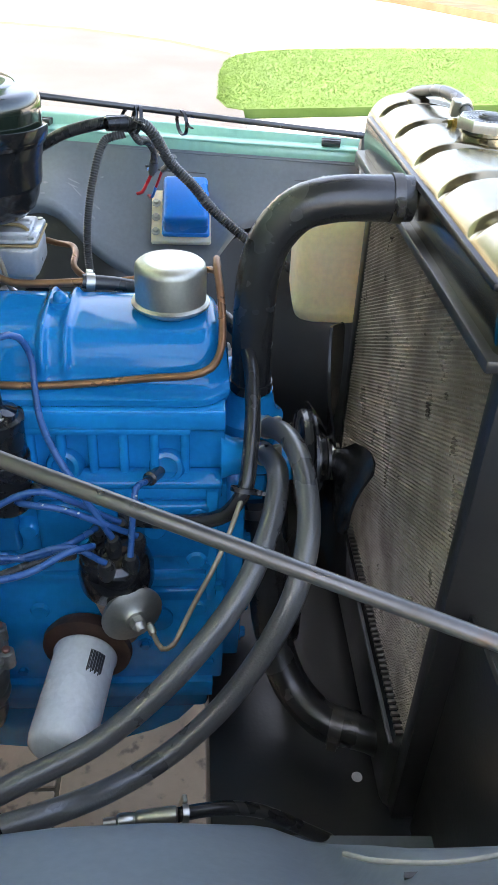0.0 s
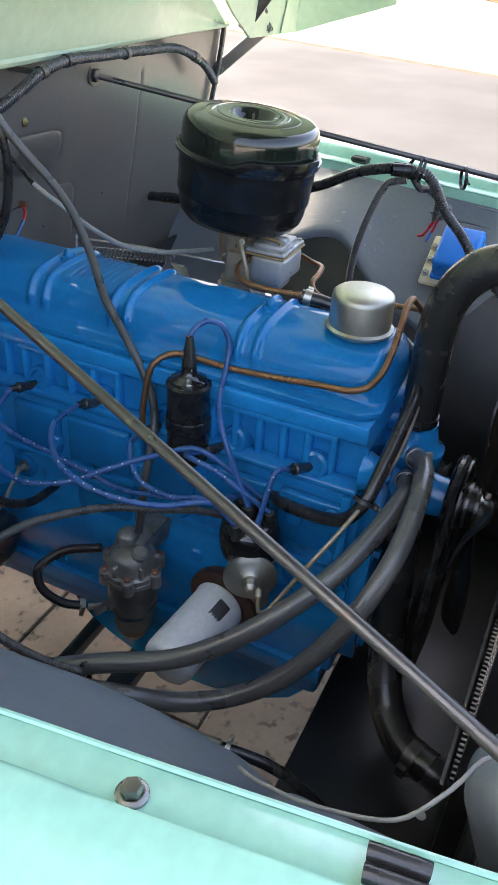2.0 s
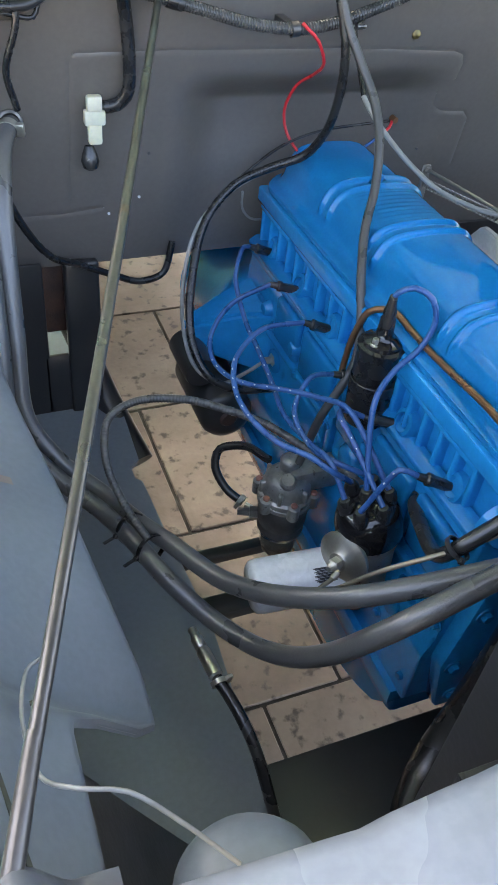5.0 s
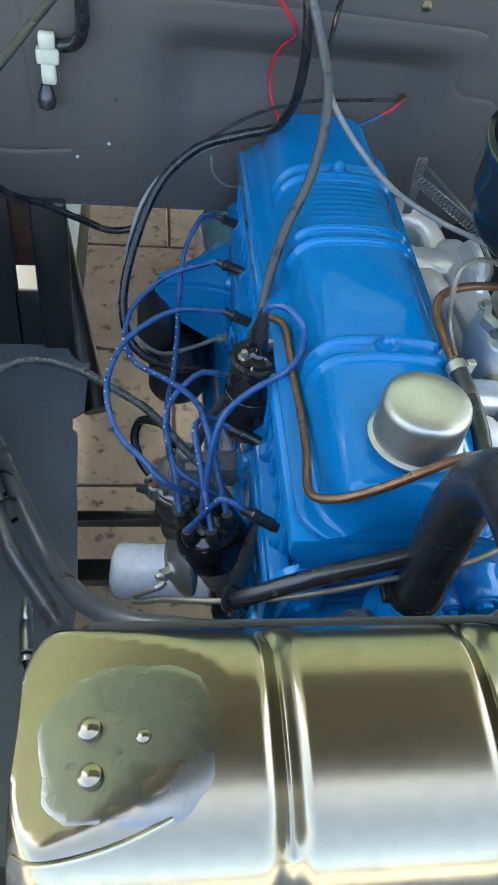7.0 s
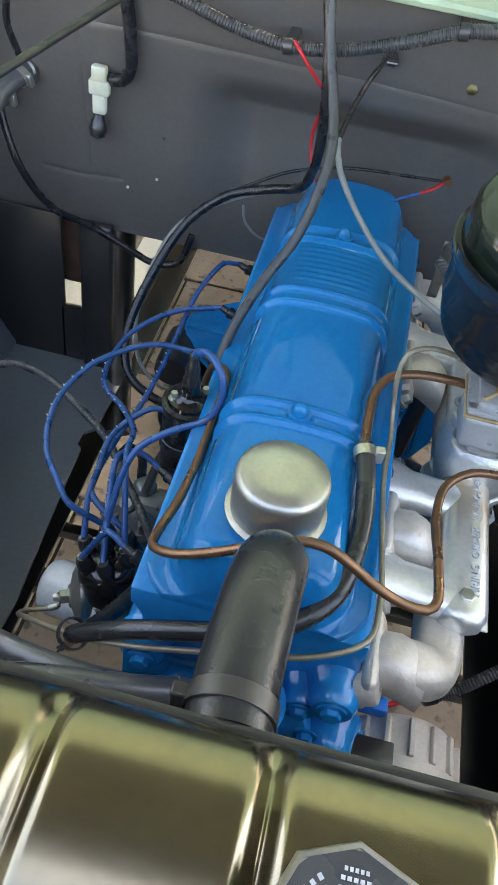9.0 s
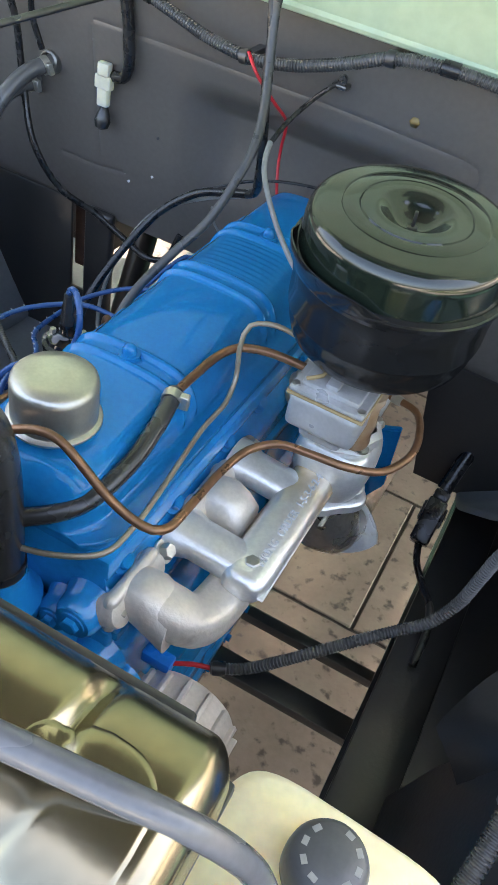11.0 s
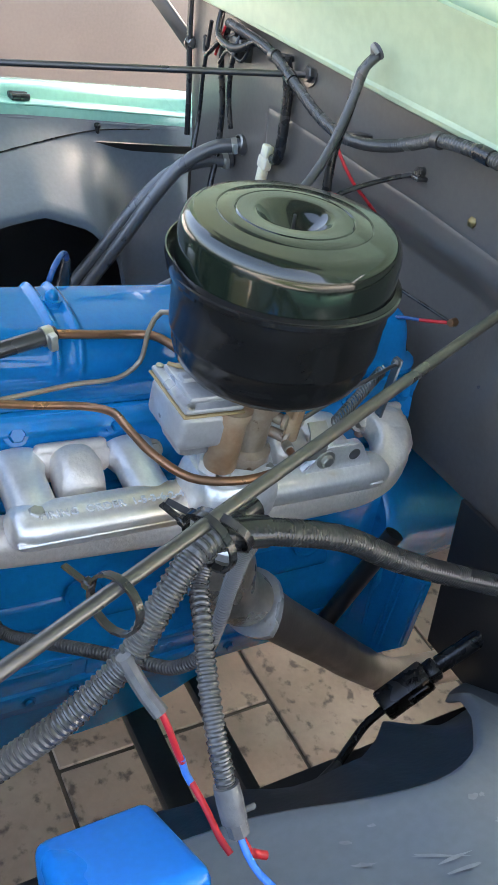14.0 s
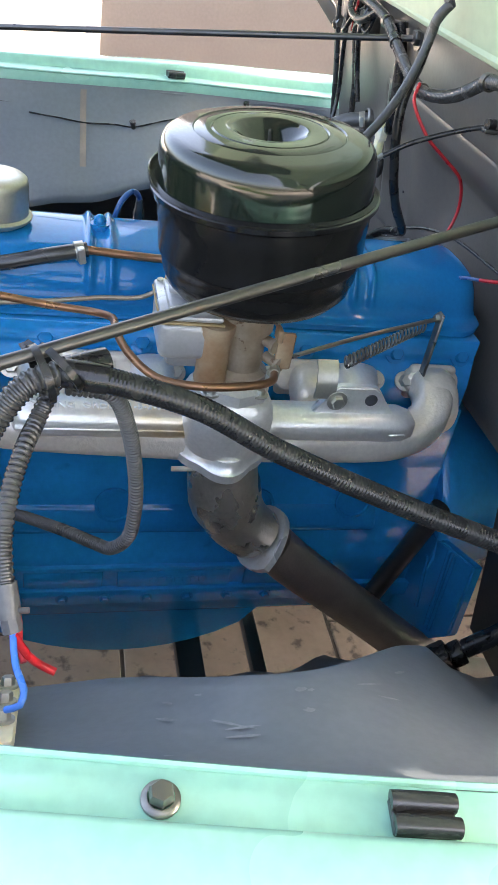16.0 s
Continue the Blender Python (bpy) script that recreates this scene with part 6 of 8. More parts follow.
lathe(bm, [(0, 0.500), (0.016, 0.500), (0.024, 0.506), (0.0275, 0.520), (0.029, 0.552)], (px, py, 0), (0, 0, 1), 28)
part("glass_bowl", bm, "glass", pump, "dusty clear glass bowl", 60)
bm = bmesh.new()
lathe(bm, [(0, 0.484), (0.010, 0.484), (0.012, 0.49), (0.017, 0.495), (0.017, 0.501), (0, 0.501)], (px, py, 0), (0, 0, 1), 16)
lathe(bm, [(0.020, 0.506), (0.021, 0.516), (0, 0.518)], (px, py, 0), (0, 0, 1), 16)
part("bowl_stem", bm, "bowl", pump)

# ---- alternator ----
alt = thing("alternator", "cast aluminium alternator with ribbed end cover", "alternator", at=(0.19, -0.16, 0.66))
aa = Vector((0.187, -0.128, 0.658))
bm = bmesh.new()
lathe(bm, [(0, 0.006), (0.040, 0.006), (0.056, 0.0), (0.060, -0.008), (0.060, -0.045), (0.064, -0.047), (0.064, -0.078), (0.058, -0.082), (0.03, -0.09), (0.012, -0.092), (0.012, -0.12), (0, -0.12)], aa, (0, 1, 0), 60)
body = part("housing", bm, "alt", alt, "pale cast housing")
for k in range(16):
    a = k * math.pi / 8
    bm = bmesh.new()
    box(bm, (0.055, -0.003, -0.046), (0.0655, 0.003, -0.006), 0.001, 1, m=Matrix.Translation(aa) @ axes((0, 1, 0)) @ Matrix.Rotation(a, 4, "Z"))
    part("cooling_rib", bm, "alt", body)
bm = bmesh.new()
lathe(bm, [(0.034, -0.10), (0.036, -0.10), (0.028, -0.108), (0.036, -0.116), (0.030, -0.118)], aa, (0, 1, 0), 30)
part("pulley", bm, "frame", alt)
bm = bmesh.new()
box(bm, (0.11, -0.19, 0.60), (0.15, -0.15, 0.66), 0.006)
part("bracket", bm, "frame", alt)
bm = bmesh.new()
box(bm, (0.105, -0.19, 0.712), (0.17, -0.165, 0.724), 0.003)
part("adjusting_arm", bm, "frame", alt)
bm = bmesh.new()
box(bm, (0.125, -0.135, 0.705), (0.160, -0.118, 0.722), 0.003)
part("plug", bm, "reg", alt, "blue wire plug")

# ---- regulator box on the right apron ----
def apron_place(x, y):
    """Height of the apron skin near x, y."""
    rx = rail_x(y, 1)
    f = (abs(x) - 0.36) / (rx - 0.364)
    return float(np.interp(f, (0.0, 0.08, 0.28, 0.5, 0.7, 0.86, 0.95, 1.0), (0.555, 0.585, 0.64, 0.715, 0.80, 0.875, 0.92, 0.962)))


reg = thing("voltage_regulator", "bright blue plastic regulator box on the inner fender", "voltage regulator", at=(0.57, -0.13, 0.85))
rm = Matrix.Translation((0.585, -0.130, 0.866)) @ pose(0, 0, 0, 0, -34, 0)
bm = bmesh.new()
box(bm, (-0.045, -0.038, 0.012), (0.045, 0.038, 0.060), 0.008, 3, m=rm)
part("cover", bm, "reg", reg, "bright blue moulded cover", 50)
bm = bmesh.new()
box(bm, (-0.048, -0.041, 0.008), (0.048, 0.041, 0.020), 0.005, 2, m=rm)
part("cover_skirt", bm, "reg", reg)
bm = bmesh.new()
box(bm, (-0.055, -0.044, -0.004), (0.055, 0.060, 0.007), 0.004, 2, m=rm)
part("base", bm, "bottle", reg, "translucent pale base")
for k in range(3):
    bm = bmesh.new()
    bolt(bm, rm @ Vector((-0.035 + 0.03 * k, 0.052, 0.007)), (rm.to_3x3() @ Vector((0, 0, 1))), 0.005, 0.008)
    part("terminal", bm, "zinc", reg)

# ---- overflow bottle ----
btl = thing("overflow_bottle", "yellowed white plastic coolant bottle with dark cap", "bottle", at=(0.41, -0.36, 0.82))
bm = bmesh.new()
rows = []
for z, k in ((0.806, 0.80), (0.812, 0.93), (0.83, 1.0), (0.93, 1.0), (0.955, 0.99), (0.968, 0.95), (0.976, 0.84), (0.978, 0.4)):
    row = []
    for q in range(40):
        a = 2 * math.pi * q / 40
        c, s2 = math.cos(a), math.sin(a)
        row.append((0.366 + 0.082 * k * math.copysign(abs(c) ** 0.42, c), -0.356 + 0.060 * k * math.copysign(abs(s2) ** 0.42, s2), z))
    rows.append(row)
loft(bm, rows, close=True, cap=True)
bmesh.ops.transform(bm, matrix=Matrix.Translation((0.364, -0.356, 0)) @ Matrix.Rotation(radians(-3), 4, "Z") @ Matrix.Translation((-0.364, 0.356, 0)), verts=bm.verts)
bot = part("tank", bm, "bottle", btl, "yellowed translucent tank", 60)
bm = bmesh.new()
lathe(bm, [(0.0225, 0.985), (0.0250, 0.990), (0.0252, 0.998), (0.0245, 1.006), (0.0222, 1.012), (0.0175, 1.0155), (0.009, 1.0172), (0, 1.0175)], (0.361, -0.343, -0.010), (0, 0, 1), 40)
M["cap_grey"] = material("dark_grey_bottle_cap", (0.085, 0.088, 0.092), 0.42, scale=30, fine=300, bump=0.1)
bcap = part("cap", bm, "cap_grey", btl, "dark grey screw cap", 60)
for k in range(10):
    a = 2 * math.pi * k / 10
    if k in (3, 8):
        continue
    bm = bmesh.new()
    box(bm, (-0.0026, -0.0018, 0), (0.0026, 0.0018, 0.0006), m=Matrix.Translation((0.361 + 0.0165 * math.cos(a), -0.343 + 0.0165 * math.sin(a), 1.0055)) @ pose(0, 0, 0, 0, 0, math.degrees(a) + 90))
    part("print_bar", bm, "wire_grey", bcap)
brk = thing("bottle_bracket", "grey perforated strap with a hook holding the bottle", "bracket", at=(0.43, -0.45, 0.975))
bm = bmesh.new()
box(bm, (-0.011, -0.045, -0.0015), (0.011, 0.045, 0.0015), 0.001, 1, m=Matrix.Translation((0.432, -0.465, 0.984)) @ pose(0, 0, 0, 12, 0, 25))
part("strap", bm, "bracket", brk)
for k in range(3):
    bm = bmesh.new()
    lathe(bm, [(0, 0), (0.004, 0), (0.004, 0.0006), (0, 0.0006)], Matrix.Translation((0.432, -0.465, 0.984)) @ pose(0, 0, 0, 12, 0, 25) @ Vector((0, -0.03 + 0.022 * k, 0.0016)), (0, 0, 1), 12)
    part("strap_hole", bm, "ink", brk)
bm = bmesh.new()
tube(bm, [(0.415, -0.43, 0.985), (0.411, -0.415, 0.996), (0.404, -0.402, 0.999), (0.398, -0.393, 0.992), (0.40, -0.386, 0.98)], 0.0055, 10)
part("hook", bm, "bracket", brk)

# ---- horn dome and front panel ----
bm = bmesh.new()
lathe(bm, [(0.050, -0.08), (0.052, 0.0), (0.049, 0.018), (0.039, 0.032), (0.022, 0.041), (0, 0.044)], (-0.464, -0.432, 0.858), (-0.1, 0.3, 1), 36)
tagged(link("headlight_bucket", bm, "apron", None, "", 60), "grey painted domed headlight bucket at the front corner", "headlight bucket")
bm = bmesh.new()
rows = []
for k in range(73):
    x = -0.62 + 1.24 * k / 72
    lift = 0.006 * math.exp(-((abs(x) - 0.36) / 0.05) ** 2) - 0.006 * math.exp(-((abs(x) - 0.43) / 0.012) ** 2) - (0.012 if abs(x) < 0.27 else 0.0)
    e = float(np.interp(abs(x), (0.0, 0.24, 0.28, 0.32, 0.36, 0.45, 0.62), (-0.508, -0.506, -0.472, -0.452, -0.456, -0.458, -0.449)))
    rows.append([(x, -0.93, 0.98), (x, -0.75, 1.03), (x, -0.60, 1.04), (x, e - 0.015, 1.025 + lift), (x, e - 0.004, 1.015 + lift), (x, e, 1.0 + lift), (x, e - 0.002, 0.93)])
loft(bm, rows)
solid(bm, 0.004)
support = thing("radiator_support", "glossy grey painted support panel ahead of the radiator", "body panel", at=(0, -0.7, 0.98))
part("panel", bm, "panel", support, "", 60)
for s in (-1, 1):
    bm = bmesh.new()
    bolt(bm, (s * 0.352, -0.488, 1.038), (0, 0.1, 1), 0.0058, 0.007, washer=False)
    part("bolt", bm, "zinc", support)
    bm = bmesh.new()
    lathe(bm, [(0, 0), (0.0095, 0), (0.0095, 0.0006), (0, 0.0006)], (s * 0.352, -0.488, 1.0372), (0, 0.1, 1), 20)
    part("rust_ring", bm, "rust", support)

# ---- stay rods from the firewall to the front corners ----
for s in (-1, 1):
    rod = thing("stay_rod", "steel stay rod from the firewall to the front corner", "rod", "stay rods", at=(s * 0.592, -0.43, 1.0))
    bm = bmesh.new()
    fz = 1.026 if s < 0 else 1.012
    tube(bm, [(s * 0.597, -0.428, fz), (s * 0.434, 0.01, fz + 0.074), (s * 0.272, 0.452, fz + 0.150)], 0.0046, 12)
    part("bar", bm, "rod", rod, "", 60)
    bm = bmesh.new()
    lathe(bm, [(0.0044, 0.060), (0.0052, 0.045), (0.0056, 0.0), (0.0056, -0.010), (0, -0.010)], (s * 0.597, -0.428, fz), (s * -0.158, 0.44, 0.077), 16)
    part("rod_eye", bm, "rod", rod, "", 60)
    bm = bmesh.new()
    rows = []
    for y, up in ((-0.520, 0.006), (-0.510, 0.018), (-0.496, 0.034), (-0.480, 0.047), (-0.462, 0.055), (-0.446, 0.058), (-0.434, 0.057), (-0.428, 0.046), (-0.426, 0.022), (-0.425, -0.004)):
        rows.append([(s * (0.598 + o), y, fz - 0.050 + up * math.exp(-abs(o / 0.019) ** 2.2) - 0.006 * abs(o / 0.05) ** 2) for o in [-0.05 + 0.1 * k / 24 for k in range(25)]])
    loft(bm, rows)
    solid(bm, 0.004)
    part("end_bracket", bm, "bracket", rod, "", 60)
    bm = bmesh.new()
    bolt(bm, (s * 0.272, 0.450, fz + 0.150), (0, -1, 0), 0.011, 0.01)
    part("nut", bm, "rod", rod)
# ---- hoses and lines round the engine ----
upper = thing("upper_radiator_hose", "thick black rubber hose from the tank to the thermostat", "hose", at=(0, -0.25, 0.87))
bm = bmesh.new()
tube(bm, [(0.004, -0.366, 1.092), (0.003, -0.335, 1.092), (0.004, -0.290, 1.090), (0.006, -0.252, 1.078), (0.008, -0.225, 1.045), (0.009, -0.213, 1.0), (0.010, -0.211, 0.94), (0.010, -0.2115, 0.855)], 0.0235, 20)
part("rubber_tube", bm, "rubber", upper, "", 60)
for at, ax in (((0.003, -0.350, 1.092), (0, 1, 0)), ((0.010, -0.2115, 0.868), (0, 0, 1))):
    bm = bmesh.new()
    clamp(bm, at, ax, 0.0238, 0.011)
    part("hose_clamp", bm, "rod" if at[2] > 1 else "plastic", upper)

A_IN = [(-0.052, -0.222, 0.815), (-0.12, -0.234, 0.835), (-0.19, -0.222, 0.822), (-0.245, -0.195, 0.79), (-0.283, -0.155, 0.75), (-0.313, -0.105, 0.708), (-0.340, -0.05, 0.677), (-0.372, 0.02, 0.665), (-0.40, 0.085, 0.65), (-0.43, 0.156, 0.64), (-0.475, 0.205, 0.665), (-0.508, 0.245, 0.72), (-0.503, 0.297, 0.81), (-0.497, 0.345, 0.90), (-0.49, 0.387, 0.963), (-0.478, 0.435, 1.0), (-0.461, 0.478, 1.013)]
A_OUT = [(-0.030, -0.222, 0.835), (-0.085, -0.245, 0.858), (-0.151, -0.256, 0.860), (-0.219, -0.256, 0.832), (-0.259, -0.24, 0.785), (-0.279, -0.21, 0.724), (-0.299, -0.17, 0.670), (-0.322, -0.121, 0.634), (-0.354, -0.067, 0.628), (-0.391, -0.014, 0.65), (-0.415, 0.05, 0.655), (-0.44, 0.12, 0.645), (-0.485, 0.175, 0.665), (-0.528, 0.225, 0.715), (-0.525, 0.28, 0.80), (-0.52, 0.33, 0.88), (-0.515, 0.375, 0.935), (-0.505, 0.425, 0.965), (-0.495, 0.485, 0.975)]
for pts, lab in ((A_IN, "black rubber heater hose looping over the inner fender"), (A_OUT, "black rubber heater hose hanging below its twin")):
    h = thing("heater_hose", lab, "hose", "heater hoses", at=pts[0])
    bm = bmesh.new()
    tube(bm, pts, 0.0118, 14)
    part("rubber_tube", bm, "hose", h, "", 60)
    for i in (0, -1):
        bm = bmesh.new()
        d = Vector(pts[1]) - Vector(pts[0]) if i == 0 else Vector(pts[-2]) - Vector(pts[-1])
        clamp(bm, Vector(pts[i]) + d.normalized() * 0.014, d, 0.012, 0.010)
        part("hose_clamp", bm, "zinc", h)


def tie(at, axis, r, tail=True):
    bm = bmesh.new()
    lathe(bm, [(r, -0.0025), (r + 0.002, -0.0025), (r + 0.002, 0.0025), (r, 0.0025), (r, -0.0025)], at, axis, 18)
    if tail:
        box(bm, (r - 0.001, -0.003, -0.003), (r + 0.006, 0.003, 0.003), 0.001, 1, m=Matrix.Translation(at) @ axes(axis))
        box(bm, (r + 0.002, -0.001, -0.002), (r + 0.022, 0.0005, 0.002), m=Matrix.Translation(at) @ axes(axis))
    tagged(link("cable_tie", bm, "plastic"), "black plastic cable tie round hoses", "cable tie", "cable ties")


tie((-0.412, 0.075, 0.652), (-0.03, 0.07, -0.01), 0.020)
tie((-0.398, 0.030, 0.656), (-0.03, 0.07, -0.01), 0.020)
tie((-0.149, -0.197, 0.832), (-0.03, 0.01, -0.05), 0.013)
tie((0.456, -0.046, 1.060), (-0.30, 0.44, 0.30), 0.0185)
tie((0.461, -0.058, 1.058), (-0.16, 0.44, 0.10), 0.0190)
tie((0.484, -0.125, 1.050), (-0.20, 0.42, -0.02), 0.0170)

sleeve("breather_hose", [(0.064, -0.016, 0.969), (0.072, -0.06, 0.962), (0.074, -0.11, 0.950), (0.062, -0.165, 0.938), (0.02, -0.198, 0.925), (-0.03, -0.207, 0.912), (-0.085, -0.207, 0.888), (-0.125, -0.203, 0.858), (-0.149, -0.197, 0.832), (-0.150, -0.178, 0.800), (-0.140, -0.150, 0.782), (-0.126, -0.115, 0.770), (-0.112, -0.08, 0.762), (-0.095, -0.06, 0.758)], 0.0086, "rubber", "black rubber hose round the front of the rocker cover", "hose", [(0.02, 0.010, "zinc", "hose_clamp")], seg=12)
hose("vacuum_pipe", [(0.064, -0.022, 0.969), (0.064, 0.02, 0.966), (0.066, 0.062, 0.965), (0.078, 0.086, 0.969), (0.105, 0.099, 0.970), (0.135, 0.105, 0.968), (0.158, 0.108, 0.965)], 0.0048, "copper", "brown copper pipe from the hose clamp to the carburettor", "pipe")
sleeve("fuel_line", [(-0.118, 0.125, 0.80), (-0.114, 0.122, 0.86), (-0.104, 0.114, 0.905), (-0.086, 0.092, 0.918), (-0.083, 0.045, 0.917), (-0.083, 0.012, 0.917), (-0.083, -0.043, 0.921), (-0.086, -0.10, 0.929), (-0.092, -0.142, 0.936), (-0.090, -0.162, 0.944), (-0.070, -0.172, 0.955), (-0.040, -0.174, 0.972), (-0.008, -0.172, 0.992), (0.020, -0.169, 1.006), (0.042, -0.169, 1.008), (0.064, -0.170, 0.996), (0.090, -0.172, 0.978), (0.115, -0.170, 0.963), (0.134, -0.166, 0.957), (0.143, -0.152, 0.953), (0.143, -0.110, 0.948), (0.141, -0.055, 0.938), (0.148, -0.012, 0.937), (0.170, 0.008, 0.943), (0.205, 0.010, 0.948), (0.240, 0.020, 0.944), (0.270, 0.045, 0.936), (0.286, 0.080, 0.938), (0.284, 0.12, 0.937), (0.268, 0.160, 0.934), (0.235, 0.172, 0.93)], 0.0042, "copper", "brown copper fuel line bent round the rocker cover", "pipe", [(0.985, 0.012, "zinc", "flare_nut")])
sleeve("vacuum_line", [(-0.207, -0.097, 0.697), (-0.220, -0.103, 0.692), (-0.240, -0.112, 0.694), (-0.243, -0.124, 0.704), (-0.230, -0.136, 0.724), (-0.219, -0.149, 0.749), (-0.210, -0.163, 0.775), (-0.190, -0.178, 0.800), (-0.160, -0.192, 0.822), (-0.130, -0.206, 0.848), (-0.085, -0.214, 0.872), (-0.02, -0.212, 0.892), (0.055, -0.202, 0.905), (0.098, -0.180, 0.914), (0.104, -0.14, 0.917), (0.100, -0.09, 0.918), (0.095, -0.04, 0.921), (0.092, 0.0, 0.925), (0.093, 0.045, 0.929), (0.089, 0.070, 0.945), (0.084, 0.077, 0.980), (0.087, 0.086, 1.002), (0.11, 0.10, 1.005), (0.15, 0.115, 0.99)], 0.0028, "tan", "thin tan steel vacuum line from distributor to carburettor", "pipe", [(0.985, 0.010, "zinc", "flare_nut"), (0.015, 0.010, "zinc", "flare_nut")])
overflow = sleeve("overflow_pipe", [(0.104, -0.448, 1.137), (0.118, -0.4485, 1.146), (0.140, -0.449, 1.154), (0.163, -0.449, 1.158), (0.206, -0.442, 1.158), (0.250, -0.433, 1.150), (0.287, -0.424, 1.139), (0.310, -0.414, 1.118), (0.328, -0.404, 1.085), (0.345, -0.400, 1.04), (0.362, -0.402, 1.00)], 0.0070, "pipe_grey", "grey overflow pipe running from the cap to the bottle", "pipe", [(0.10, 0.014, "zinc", "hose_clamp")])
bm = bmesh.new()
lathe(bm, [(0, 0), (0.0085, 0), (0.0085, 0.009), (0.006, 0.011), (0.006, 0.020), (0, 0.021)], (0.112, -0.434, 1.128), (0.1, 0.25, 1), 6)
part("brass_fitting", bm, "gold", overflow, "small brass hexagon fitting")
hose("fuel_feed_hose", [(-0.215, 0.165, 0.547), (-0.235, 0.19, 0.56), (-0.245, 0.215, 0.585), (-0.235, 0.225, 0.61), (-0.205, 0.20, 0.63), (-0.19, 0.15, 0.645)], 0.0065, "rubber", "short looped black fuel hose by the pump", "hose")
bm = bmesh.new()
clamp(bm, (-0.216, 0.170, 0.549), (-0.4, 0.5, 0.2), 0.007, 0.008)
lathe(bm, [(0.005, 0), (0.005, 0.02), (0.0035, 0.03)], (-0.212, 0.162, 0.545), (0.6, -0.8, -0.1), 8)
tagged(link("hose_clamp", bm, "zinc"), "zinc clamp on the fuel feed hose", "hose clamp")

# brake hose fitting on the left apron
bf = thing("brake_hose", "zinc hose fitting with black brake hose", "brake hose", at=(-0.36, -0.13, 0.59))
bm = bmesh.new()
lathe(bm, [(0, -0.012), (0.005, -0.012), (0.005, 0.0), (0.0075, 0.002), (0.0075, 0.016), (0.006, 0.018), (0.0085, 0.022), (0.0085, 0.058), (0.006, 0.060)], (-0.370, -0.070, 0.597), (0.10, -1, 0), 16)
part("fitting", bm, "zinc", bf)
bm = bmesh.new()
tube(bm, [(-0.364, -0.130, 0.596), (-0.357, -0.150, 0.590), (-0.350, -0.180, 0.582), (-0.343, -0.215, 0.562), (-0.338, -0.26, 0.52), (-0.335, -0.33, 0.46)], 0.0072, 10)
part("rubber_tube", bm, "rubber", bf)
bm = bmesh.new()
clamp(bm, (-0.363, -0.136, 0.595), (0.1, -1, -0.2), 0.0085, 0.006)
part("clip", bm, "zinc", bf)
hose("ground_wire", [(-0.560, -0.232, 0.885), (-0.573, -0.249, 0.900), (-0.582, -0.292, 0.915), (-0.578, -0.345, 0.932), (-0.558, -0.371, 0.955), (-0.532, -0.384, 0.960), (-0.504, -0.404, 0.940), (-0.476, -0.429, 0.918)], 0.0016, "wire_grey", "thin grey wire drooping at the front corner", "wire")
sleeve("lower_radiator_hose", [(-0.190, -0.352, 0.478), (-0.175, -0.31, 0.48), (-0.13, -0.27, 0.50), (-0.08, -0.245, 0.56), (-0.05, -0.235, 0.66), (-0.03, -0.225, 0.73)], 0.024, "rubber", "thick black lower radiator hose in shadow", "hose", [(0.07, 0.016, "rod", "hose_clamp"), (0.95, 0.013, "rod", "hose_clamp")], seg=18)
# ---- ignition wires ----
def boot(at, to, r=0.0068):
    """Rubber plug boot from the plug towards its wire."""
    a, b = Vector(at), Vector(to)
    n = (b - a).length
    bm = bmesh.new()
    lathe(bm, [(0.0085, 0), (0.0085, 0.008), (r, 0.011), (r, n - 0.018), (r + 0.001, n - 0.016), (r + 0.001, n - 0.012), (r - 0.0015, n - 0.01), (r - 0.0025, n), (0, n)], a, b - a, 14)
    return bm


def plug_wire(plug, boot_end, mids, tower, label):
    w = thing("plug_wire", label, "ignition wire", "plug wires", at=plug)
    bm = bmesh.new()
    lathe(bm, [(0.012, -0.022), (0.012, -0.012), (0.008, -0.010), (0.008, 0.002), (0, 0.002)], plug, Vector(boot_end) - Vector(plug), 6)
    part("spark_plug", bm, "zinc", w)
    part("boot", boot(plug, boot_end), "rubber", w)
    bm = bmesh.new()
    tube(bm, [boot_end] + mids + [tower], 0.0036, 8)
    cable = part("cable", bm, "wire_blue", w, "", 60)
    line = spline([boot_end] + mids + [tower])
    for k in range(int(len(line) * 0.35), int(len(line) * 0.62), 2):
        d = (line[k + 1] - line[k]).normalized()
        up = (Vector((-0.45, -0.45, 0.75)) - d * d.dot(Vector((-0.45, -0.45, 0.75)))).normalized()
        bm = bmesh.new()
        box(bm, (-0.0007, -0.0006 - 0.0002 * (k % 3), -0.0022), (0.0007, 0.0006, 0.0022), m=Matrix.LocRotScale(line[k] + up * 0.0034, up.to_track_quat("Z", "Y"), None) @ Matrix.Rotation((Matrix.LocRotScale(None, up.to_track_quat("Z", "Y"), None).to_3x3().inverted() @ d).to_2d().angle_signed(Vector((1, 0))), 4, "Z"))
        part("print_bar", bm, "white", cable)
    return w


PX, PZ = -0.072, 0.808
T = TOWERS
plug_wire((PX, -0.116, PZ), (-0.135, -0.094, 0.832), [(-0.155, -0.085, 0.838)], T[5], "blue plug wire to the front spark plug")
plug_wire((PX, -0.005, PZ), (-0.135, 0.028, 0.815), [(-0.160, 0.035, 0.826), (-0.178, 0.015, 0.836), (-0.176, -0.015, 0.828)], T[0], "short blue plug wire beside the coil")
